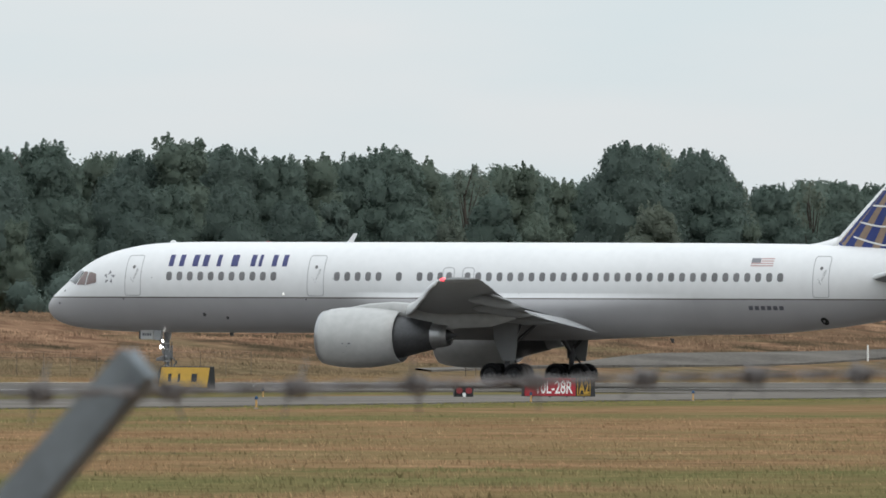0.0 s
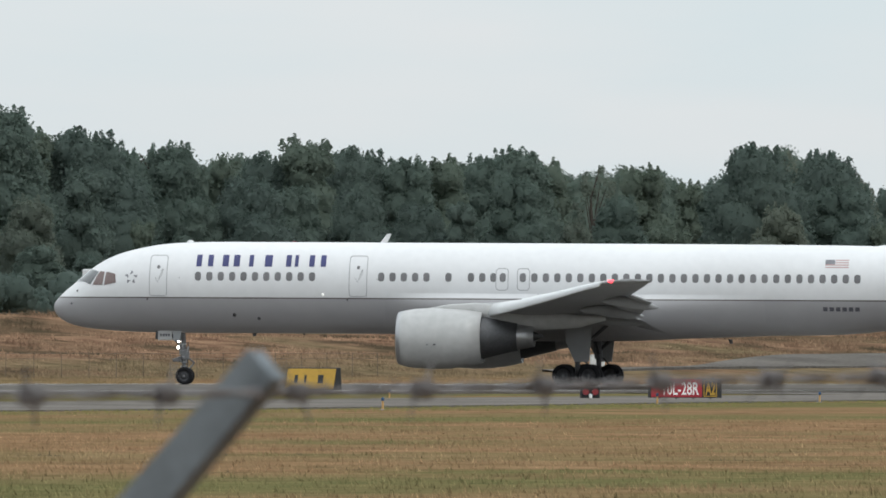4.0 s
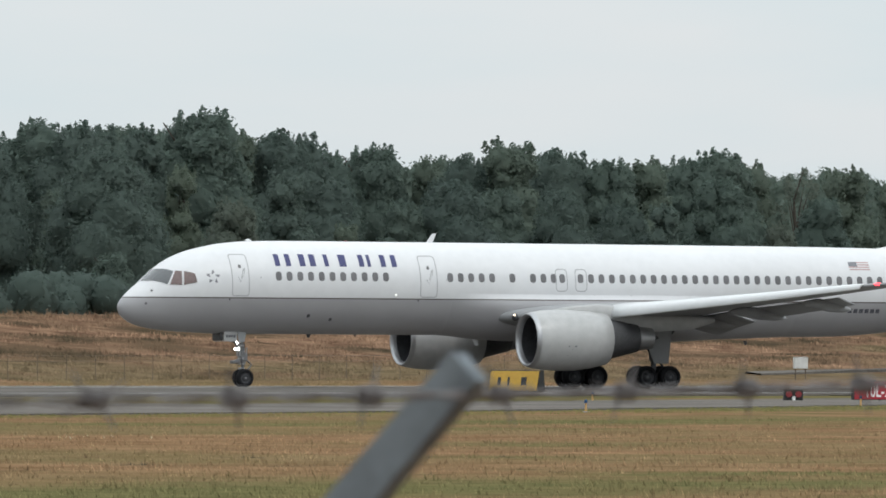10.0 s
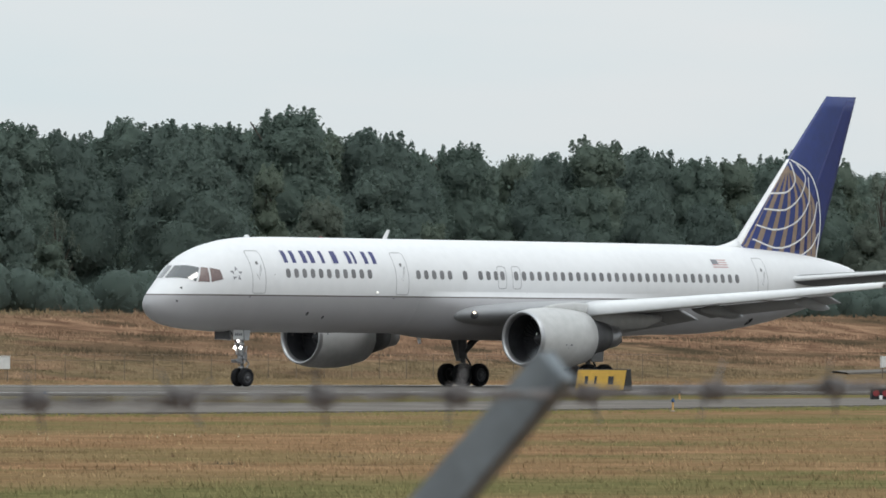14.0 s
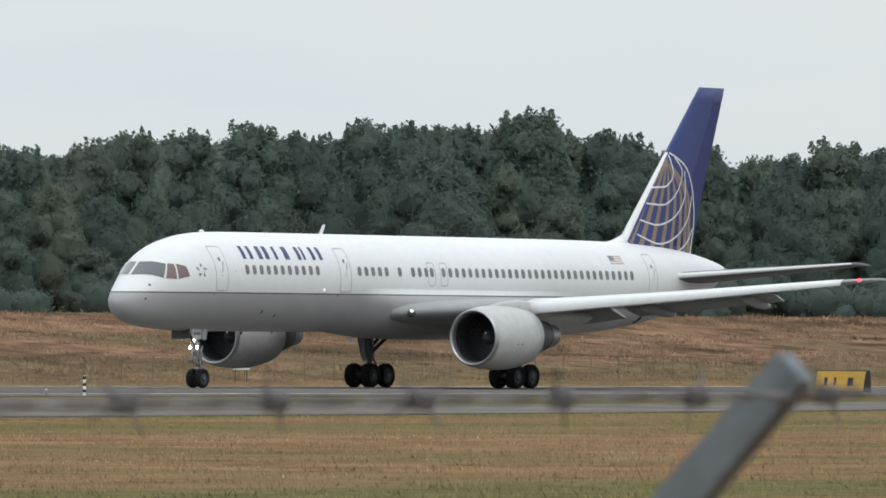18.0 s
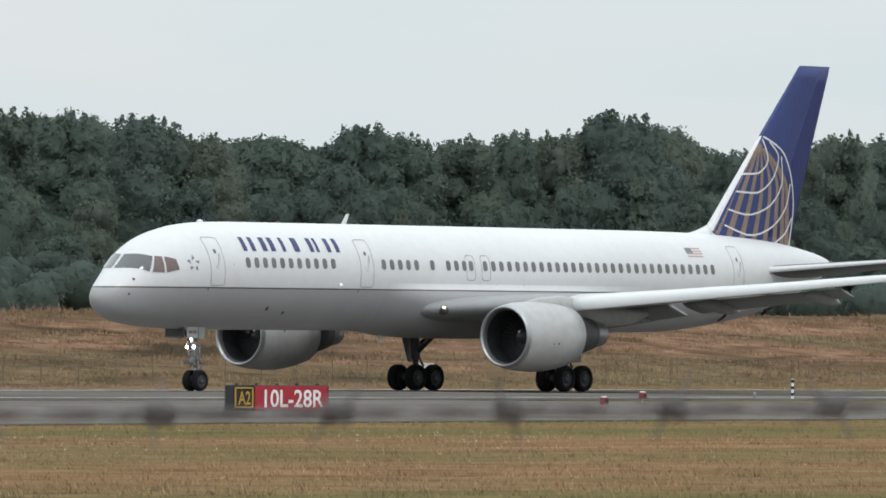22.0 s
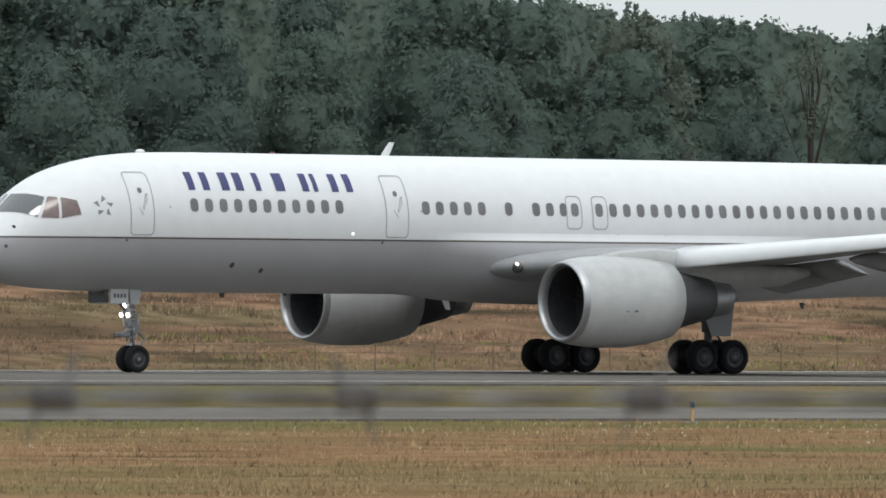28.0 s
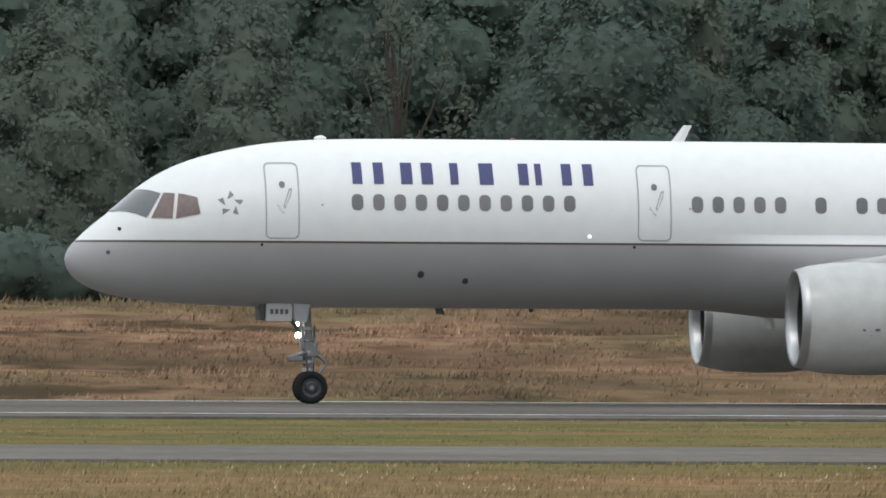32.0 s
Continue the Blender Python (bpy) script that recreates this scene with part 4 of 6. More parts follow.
def tail():
    bm = bmesh.new()
    rings = []
    n = 18
    for i in range(16):
        z = 5.5 + (13.2 - 5.5) * i / 15
        xs = [0.5 * (1 - math.cos(math.pi * j / n)) for j in range(n + 1)]
        le, c = FIN_LE(z), FIN_TE(z) - FIN_LE(z)
        side_a = [Vector((le + x * c, -fin_half(le + x * c, z), z)) for x in xs]
        side_b = [Vector((le + x * c, fin_half(le + x * c, z), z)) for x in xs[-2:0:-1]]
        rings.append(side_a + side_b)
    loft(bm, rings)
    fin = part("tail_fin", fixed(bm), NAVY, airliner, "navy blue fin with a globe of gold and white lines", smooth=True)
    # white leading edge over the globe, running down into the dorsal fillet
    bm = bmesh.new()
    rings = []
    for i in range(12):
        z = 6.05 + (10.3 - 6.05) * i / 11
        le, w = FIN_LE(z), 0.30 - 0.02 * i
        rings.append([Vector((le + w, -fin_half(le + w, z) - 0.012, z)), Vector((le + w * 0.3, -fin_half(le + w * 0.3, z) - 0.012, z)), Vector((le - 0.03, 0, z)),
                      Vector((le + w * 0.3, fin_half(le + w * 0.3, z) + 0.012, z)), Vector((le + w, fin_half(le + w, z) + 0.012, z))])
    loft(bm, rings, close=False)
    part("fin_leading_edge", bm, WHITE_PAINT, fin, "white leading edge", smooth=True)
    bm = bmesh.new()
    rings = []
    for i in range(9):
        u = i / 8
        s = 36.3 + 2.2 * u
        top = 6.28 + 0.40 * u**2.2
        w = 0.04 + 0.18 * u
        rings.append([Vector((s, -w * 1.6, 6.15)), Vector((s, -w, 6.15 + (top - 6.15) * 0.6)), Vector((s, 0, top)), Vector((s, w, 6.15 + (top - 6.15) * 0.6)), Vector((s, w * 1.6, 6.15))])
    loft(bm, rings)
    part("dorsal_fillet", fixed(bm), WHITE_PAINT, airliner, smooth=True)
    # the rudder, deeper blue than the fin, to stand in for duller sky reflection
    bm = bmesh.new()
    rings = []
    for i in range(15):
        z = 6.2 + (13.02 - 6.2) * i / 14
        le, c = FIN_LE(z), FIN_TE(z) - FIN_LE(z)
        xs = [0.67 + 0.335 * j / 6 for j in range(7)]
        rings.append([Vector((le + x * c, -fin_half(le + x * c, z) - 0.004, z)) for x in xs] + [Vector((le + x * c, fin_half(le + x * c, z) + 0.004, z)) for x in xs[::-1]])
    loft(bm, rings)
    part("rudder", fixed(bm), RUDDER_SHADE, fin, "navy rudder, painted darker for its weaker sky reflection", smooth=True)
    globe_art(fin)
    for side in (-1, 1):
        st = []
        for i in range(9):
            y = 0.5 + 7.1 * i / 8
            s = 39.6 + 0.735 * y
            st.append((y * side, s, 5.6 - 0.51 * y, 4.72 + 0.095 * y, 0.10, 1.5))
        tp = part("tailplane", surface(st), TAILPLANE_GREY, airliner, "grey tailplane with a bright leading edge", smooth=True)
        bm = bmesh.new()
        rings = []
        for y, sl, c, z, th, _ in st:
            rings.append([Vector((sl + c * x, y, z + c * th * q)) for x, q in ((0.022, 0.30), (0.006, 0.16), (-0.004, 0.0), (0.005, -0.13), (0.012, -0.19))])
        loft(bm, rings, close=False)
        part("leading_edge", fixed(bm), WHITE_PAINT, tp, "white leading edge", smooth=True)


def ribbon(bm, pts, width, side, lift):
    """A painted line of even width along points (s, z) of the fin's side."""
    rows = []
    for i, (s, z) in enumerate(pts):
        a, b = pts[max(0, i - 1)], pts[min(len(pts) - 1, i + 1)]
        d = Vector((b[0] - a[0], b[1] - a[1])).normalized()
        w = width[i] if isinstance(width, list) else width
        pair = []
        for k in (-1, 1):
            ss, zz = s - d.y * w * k / 2, z + d.x * w * k / 2
            pair.append(bm.verts.new((ss, side * (fin_half(ss, zz) + lift), zz)))
        rows.append(pair)
    for p, q in zip(rows, rows[1:]):
        bm.faces.new((p[0], p[1], q[1], q[0]))


def smooth_line(pts, n=14):
    xs = list(range(len(pts)))
    fs, fz = spline(xs, [p[0] for p in pts]), spline(xs, [p[1] for p in pts])
    return [(fs(u), fz(u)) for u in (i * (len(pts) - 1) / n for i in range(n + 1))]


def globe_art(fin):
    """The globe on the fin: gold meridians from its crown, white parallels and rim."""
    crown = (41.9, 10.0)
    feet = ((38.75, 6.35), (39.5, 6.2), (40.35, 6.06), (41.25, 5.98), (42.1, 5.90), (42.85, 5.82), (43.45, 5.76), (43.86, 5.72))
    bulge = (0.05, 0.1, 0.2, 0.36, 0.58, 0.82, 1.02, 1.15)
    rim = [(42.12, 10.28), (43.42, 9.62), (44.10, 8.45), (44.28, 7.36), (44.02, 5.75)]
    lats = ([(40.55, 8.74), (41.55, 8.78), (42.30, 9.37), (42.05, 10.18)], [(39.88, 8.06), (41.35, 7.98), (42.70, 8.66), (43.05, 9.45), (42.45, 10.08)],
            [(39.28, 7.38), (40.84, 7.10), (42.5, 7.52), (43.36, 8.55), (43.25, 9.5)], [(38.68, 6.85), (41.04, 6.27), (42.75, 6.68), (43.78, 7.6), (43.98, 8.4)],
            [(38.35, 6.5), (38.72, 6.2)], [(42.6, 5.86), (43.7, 6.39), (44.18, 7.0)])
    for side in (-1, 1):
        for (fs, fz), bl in zip(feet, bulge):
            pts = smooth_line([crown, ((crown[0] + fs) / 2 + bl * 0.75, (crown[1] + fz) / 2 + 0.25), (fs, fz)], 12)
            bm = bmesh.new()
            ribbon(bm, pts, [0.05 + 0.30 * (i / 12) ** 0.8 for i in range(13)], side, 0.008)
            part("globe_meridian", bm, GOLD, fin, "gold painted band")
        for k, line in enumerate(lats):
            bm = bmesh.new()
            ribbon(bm, smooth_line(line), 0.075, side, 0.016)
            part("globe_parallel", bm, GLOBE_LINE, fin, "white painted line")
        bm = bmesh.new()
        ribbon(bm, smooth_line(rim, 20), 0.08, side, 0.019)
        part("globe_rim", bm, GLOBE_LINE, fin, "white painted rim")


def skin_patch(corners, off, n=6, side=1, power=1.0):
    """A patch that follows the fuselage between four corners (s, angle)."""
    bm = bmesh.new()
    (s0, a0), (s1, a1), (s2, a2), (s3, a3) = corners
    g = []
    for i in range(n + 1):
        u = i / n
        row = []
        for j in range(n + 1):
            v = j / n
            s = (s0 * (1 - u) + s1 * u) * (1 - v) + (s3 * (1 - u) + s2 * u) * v
            w = u ** power
            a = (a0 * (1 - w) + a1 * w) * (1 - v) + (a3 * (1 - w) + a2 * w) * v
            p = skin(s, a, off)
            row.append(bm.verts.new((p.x, p.y * side, p.z)))
        g.append(row)
    for r, q in zip(g, g[1:]):
        for j in range(n):
            bm.faces.new((r[j], r[j + 1], q[j + 1], q[j]))
    return fixed(bm)


def cockpit():
    def zc(s, z):
        return (s, angle_at(s, z))

    def zc2(*pts):
        return [zc(*p) for p in pts]

    for side in (1, -1):
        # windscreen, side window, rear side window
        panes = ((COCKPIT_GLASS, ((1.06, 0.07), zc(1.85, 4.45), zc(2.20, 5.03), (1.66, 0.06))),
                 (COCKPIT_BLIND, zc2((1.95, 4.44), (2.44, 4.43), (2.52, 5.03), (2.27, 5.05))),
                 (COCKPIT_BLIND, zc2((2.52, 4.43), (3.09, 4.55), (3.03, 4.94), (2.60, 5.03))))
        for k, (mt, c) in enumerate(panes):
            part("cockpit_window", skin_patch(c, 0.02, 14 if k == 0 else 6, side, 0.6 if k == 0 else 1.0), mt, airliner, "dark cockpit pane", smooth=True)


def ring_strip(bm, pts, inner, lift, side):
    """A closed outline on the skin, from points (s, z) and the same points drawn inwards."""
    a = [bm.verts.new(on_skin(s, z, lift, side)) for s, z in pts]
    b = [bm.verts.new(on_skin(s, z, lift, side)) for s, z in inner]
    n = len(a)
    for i in range(n):
        bm.faces.new((a[i], a[(i + 1) % n], b[(i + 1) % n], b[i]))


def rounded(s0, s1, z0, z1, r, n=4):
    pts = []
    for cx, cz, a0 in ((s1 - r, z1 - r, 0), (s0 + r, z1 - r, 90), (s0 + r, z0 + r, 180), (s1 - r, z0 + r, 270)):
        for i in range(n + 1):
            a = radians(a0 + 90 * i / n)
            pts.append((cx + r * math.cos(a), cz + r * math.sin(a)))
    if z1 - z0 > 0.6:          # long sides follow the round skin
        left, right = [i for i, p in enumerate(pts)][2 * n + 1], len(pts)
        a, b = pts[2 * n + 1], pts[2 * n + 2]
        steps_ = [k / 8 for k in range(1, 8)]
        side_l = [(s0, a[1] + (b[1] - a[1]) * u) for u in steps_]
        c, d = pts[-1], pts[0]
        side_r = [(s1, c[1] + (d[1] - c[1]) * u) for u in steps_]
        pts = pts[:2 * n + 2] + side_l + pts[2 * n + 2:] + side_r
    return pts


def openings():
    for side in (1, -1):
        for s0, s1 in ((4.63, 5.45), (13.67, 14.50), (37.95, 38.72)):
            bm = bmesh.new()
            ring_strip(bm, rounded(s0, s1, 3.96, 5.80, 0.14), rounded(s0 + 0.034, s1 - 0.034, 3.994, 5.766, 0.11), 0.008, side)
            d = part("passenger_door", fixed(bm), SEAM, airliner, "closed door with a grey outline")
            m = (s0 + s1) / 2
            bm = bmesh.new()
            pts = rounded(m - 0.07, m + 0.07, 5.18, 5.34, 0.065, 3)
            bm.faces.new([bm.verts.new(on_skin(s, z, 0.012, side)) for s, z in pts])
            part("door_window", fixed(bm), WINDOW_DARK, d)
            bm = bmesh.new()
            ring_strip(bm, [(m + 0.02, 4.75), (m + 0.16, 5.16), (m + 0.24, 5.18), (m + 0.2, 4.98), (m + 0.05, 4.68)], [(m + 0.05, 4.77), (m + 0.18, 5.12), (m + 0.21, 5.13), (m + 0.17, 4.98), (m + 0.07, 4.74)], 0.012, side)
            part("door_handle", fixed(bm), SEAM, d)
            bm = bmesh.new()
            ring_strip(bm, [(m - 0.14, 4.78), (m - 0.08, 4.64), (m + 0.03, 4.56), (m + 0.03, 4.60), (m - 0.06, 4.67), (m - 0.11, 4.79)], [(m - 0.135, 4.78), (m - 0.078, 4.645), (m + 0.028, 4.57), (m + 0.028, 4.59), (m - 0.062, 4.665), (m - 0.115, 4.785)], 0.012, side)
            part("handle_recess", fixed(bm), GREY_LETTER, d)
        for s0 in (20.28, 21.24):
            bm = bmesh.new()
            ring_strip(bm, rounded(s0, s0 + 0.58, 4.27, 5.27, 0.16), rounded(s0 + 0.035, s0 + 0.545, 4.305, 5.235, 0.13), 0.008, side)
            part("emergency_exit", fixed(bm), SEAM, airliner, "overwing exit with a grey outline")
        row = [6.85 + 0.516 * i for i in range(11)] + [15.13 + 0.51 * i for i in range(5)] + [18.16] + [19.17, 19.68, 20.18, 20.60, 21.50] + [22.02 + 0.5155 * i for i in range(29)]
        shape = rounded(-0.138, 0.138, -0.195, 0.195, 0.115, 4)
        rim = rounded(-0.155, 0.155, -0.21, 0.21, 0.13, 4)
        for s in row:
            bm = bmesh.new()
            zw = 4.85
            edge = [bm.verts.new(on_skin(s + a, zw + b, 0.006, side)) for a, b in shape]
            inner = [bm.verts.new(on_skin(s + a * 0.5, zw + b * 0.5, 0.006, side)) for a, b in shape]
            for i in range(len(edge)):
                j = (i + 1) % len(edge)
                bm.faces.new((edge[i], edge[j], inner[j], inner[i]))
            bm.faces.new(inner)
            ring = [bm.verts.new(on_skin(s + a, zw + b, 0.008, side)) for a, b in rim]
            inn = [bm.verts.new(on_skin(s + a, zw + b, 0.008, side)) for a, b in shape]
            for i in range(len(ring)):
                j = (i + 1) % len(ring)
                bm.faces.new((ring[i], ring[j], inn[j], inn[i])).material_index = 1
            part("cabin_window", fixed(bm), (WINDOW_DARK, WINDOW_RIM), airliner)


def text_mesh(body, size=1.0, extrude=0.0, stretch=1.0, spacing=1.0, offset=0.0, cuts=0):
    """Letters in the built-in font as a bmesh in the xy plane, its lower left corner at the origin."""
    cu = bpy.data.curves.new("letters", "FONT")
    cu.body, cu.size, cu.extrude, cu.space_character, cu.offset, cu.resolution_u = body, size, extrude, spacing, offset, 4
    ob = bpy.data.objects.new("letters", cu)
    scene.collection.objects.link(ob)
    bpy.context.view_layer.update()
    me = bpy.data.meshes.new_from_object(ob.evaluated_get(bpy.context.evaluated_depsgraph_get()))
    bpy.data.objects.remove(ob)
    bm = bmesh.new()
    bm.from_mesh(me)
    bpy.data.meshes.remove(me)
    if cuts:
        bmesh.ops.triangulate(bm, faces=bm.faces[:])
        bmesh.ops.subdivide_edges(bm, edges=[e for e in bm.edges if e.calc_length() > 0.12 * size], cuts=cuts, use_grid_fill=False)
    xs, ys = [v.co.x for v in bm.verts], [v.co.y for v in bm.verts]
    for v in bm.verts:
        v.co.x, v.co.y = (v.co.x - min(xs)) * stretch, v.co.y - min(ys)
    return bm, (max(xs) - min(xs)) * stretch, max(ys) - min(ys)


def livery():
    for side in (1, -1):
        # the airline's title over the forward windows, as plain upright bars
        for s0, bars in ((6.75, ((0.0, 0.24), (0.52, 0.76))), (7.93, ((0.0, 0.28), (0.50, 0.78))), (9.13, ((0.0, 0.20),)), (9.66, ((0.18, 0.52),)), (10.80, ((0.0, 0.24), (0.40, 0.56))), (11.85, ((0.0, 0.24), (0.52, 0.76)))):
            for a, b in bars:
                bm = bmesh.new()
                cols = [[bm.verts.new(on_skin(s0 + e, 5.29 + 0.52 * k / 6, 0.011, side)) for k in range(7)] for e in (a, b)]
                for k in range(6):
                    bm.faces.new((cols[0][k], cols[1][k], cols[1][k + 1], cols[0][k + 1]))
                part("title_bar", fixed(bm), LETTER_BLUE, airliner, "dark blue title bar")
        # five-pointed emblem behind the cockpit
        for k in range(5):
            a = radians(90 + 72 * k)
            b1, b2 = a + radians(36), a - radians(24)
            bm = bmesh.new()
            pts = [(3.80 + 0.32 * math.cos(a), 4.79 + 0.32 * math.sin(a)), (3.80 + 0.13 * math.cos(b1), 4.79 + 0.13 * math.sin(b1)), (3.80 + 0.225 * math.cos(b2), 4.79 + 0.225 * math.sin(b2))]
            bm.faces.new([bm.verts.new(on_skin(s, z, 0.01, side)) for s, z in pts])
            part("emblem_point", fixed(bm), STAR_GREY, airliner)
        # a flag by the last windows: canton and stripes
        for k in range(7):
            z1 = 5.70 - 0.052 * k
            bm = bmesh.new()
            c = ((35.45 if k < 4 else 35.0, z1 - 0.048), (36.05, z1 - 0.048), (36.05, z1), (35.45 if k < 4 else 35.0, z1))
            bm.faces.new([bm.verts.new(on_skin(s, z, 0.01, side)) for s, z in c])
            part("flag_stripe", fixed(bm), FLAG_RED if k % 2 == 0 else WHITE_PAINT, airliner)
        bm = bmesh.new()
        bm.faces.new([bm.verts.new(on_skin(s, z, 0.011, side)) for s, z in ((35.0, 5.495), (35.43, 5.495), (35.43, 5.70), (35.0, 5.70))])
        part("flag_canton", fixed(bm), STAR_GREY, airliner)
        # the registration, as plain bars
        for k in range(6):
            bm = bmesh.new()
            s = 34.92 + 0.285 * k
            bm.faces.new([bm.verts.new(on_skin(a, z, 0.01, side)) for a, z in ((s, 3.42), (s + 0.2, 3.42), (s + 0.2, 3.60), (s, 3.60))])
            part("registration_bar", fixed(bm), GREY_LETTER, airliner)
        # ports, vents and a small lamp on the lower side
        for s, z, r, mt in ((8.45, 3.13, 0.085, DARK_METAL), (9.55, 2.98, 0.075, DARK_METAL), (0.95, 3.62, 0.05, DARK_METAL), (1.22, 4.18, 0.045, BLACK), (6.0, 4.78, 0.03, SEAM), (14.95, 4.75, 0.03, SEAM),
                            (22.2, 4.1, 0.035, SEAM), (24.0, 4.1, 0.035, SEAM), (4.55, 3.82, 0.035, BLACK), (13.6, 3.82, 0.035, BLACK), (38.25, 2.95, 0.17, BLACK), (31.2, 3.05, 0.06, DARK_METAL)):
            bm = bmesh.new()
            bm.faces.new([bm.verts.new(on_skin(s + r * math.cos(a), z + r * math.sin(a), 0.009 + 0.12 * max(0.0, r - 0.1), side)) for a in (2 * math.pi * i / 10 for i in range(10))])
            part("port", fixed(bm), mt, airliner)
        bm = bmesh.new()
        bmesh.ops.create_uvsphere(bm, u_segments=8, v_segments=6, radius=0.05, matrix=Matrix.Translation(on_skin(12.5, 4.06, 0.0, side)))
        part("wing_inspection_lamp", bm, LAMP_SOFT, airliner, "small bright lamp in the side")


def antennas():
    for s, z, up, lean, c, name, mt in ((14.75, 6.38, 0.42, 0.36, 0.34, "blade_antenna", WHITE_PAINT), (9.0, 2.34, -0.16, 0.06, 0.25, "belly_antenna", DARK_METAL), (17.0, 2.25, -0.38, 0.22, 0.3, "belly_antenna", WHITE_PAINT),
                                        (11.3, 2.34, -0.10, 0.04, 0.14, "belly_antenna", DARK_METAL), (30.5, 2.1, -0.14, 0.08, 0.2, "belly_antenna", DARK_METAL)):
        bm = bmesh.new()
        rings = [[Vector((s + dx, 0.03 * q, z - 0.05 * math.copysign(1, up))) for dx, q in ((0, 0), (c * 0.5, 1), (c, 0), (c * 0.5, -1))],
                 [Vector((s + lean + dx * 0.6, 0.015 * q, z + up)) for dx, q in ((0, 0), (c * 0.5, 1), (c, 0), (c * 0.5, -1))]]
        loft(bm, rings)
        part(name, fixed(bm), mt, airliner)
    for s, z, mt in ((10.9, 6.41, BEACON_RED), (6.2, 6.40, WHITE_PAINT)):
        bm = bmesh.new()
        bmesh.ops.create_uvsphere(bm, u_segments=12, v_segments=6, radius=0.07 if mt is BEACON_RED else 0.12, matrix=Matrix.LocRotScale((s, 0, z), None, (1.3, 0.9, 0.7)))
        part("beacon" if mt is BEACON_RED else "antenna_blister", bm, mt, airliner, smooth=True)


wheels = []        # (wheel, x, y, radius)


def wheel(x, y, r, w, parent=None):
    """A wheel with tyre and rim; its axle runs along y."""
    hub = new("wheel")
    hub.empty_display_size = 0.2
    hub.parent = airliner
    hub.matrix_local = pose(x, y, r)
    bm = bmesh.new()
    prof = [(0.60, -0.42), (0.80, -0.5), (0.94, -0.44), (1.0, -0.26), (1.0, 0.26), (0.94, 0.44), (0.80, 0.5), (0.60, 0.42)]
    n = 28
    rings = [[Vector((r * q * math.cos(a), w * v, r * q * math.sin(a))) for q, v in prof] for a in (2 * math.pi * i / n for i in range(n))]
    loft(bm, rings + rings[:1], close=True, caps=False)
    bmesh.ops.remove_doubles(bm, verts=bm.verts[:], dist=1e-4)
    part("tyre", fixed(bm), RUBBER, hub, "black rubber tyre", smooth=True)
    bm = bmesh.new()
    for sgn in (-1, 1):
        rings = [[Vector((r * q * math.cos(a), w * v * sgn, r * q * math.sin(a))) for a in (2 * math.pi * i / n for i in range(n))] for q, v in ((0.62, 0.43), (0.56, 0.36), (0.40, 0.30), (0.30, 0.40), (0.16, 0.42), (0.02, 0.42))]
        loft(bm, rings, caps=False)
        for i in range(8):
            a = 2 * math.pi * i / 8
            rod(bm, (r * 0.47 * math.cos(a), w * 0.28 * sgn, r * 0.47 * math.sin(a)), (r * 0.47 * math.cos(a), w * 0.36 * sgn, r * 0.47 * math.sin(a)), r * 0.05, None, 6)
    part("rim", fixed(bm), RIM_METAL, hub, "dull grey metal rim")
    wheels.append((hub, x, y, r))


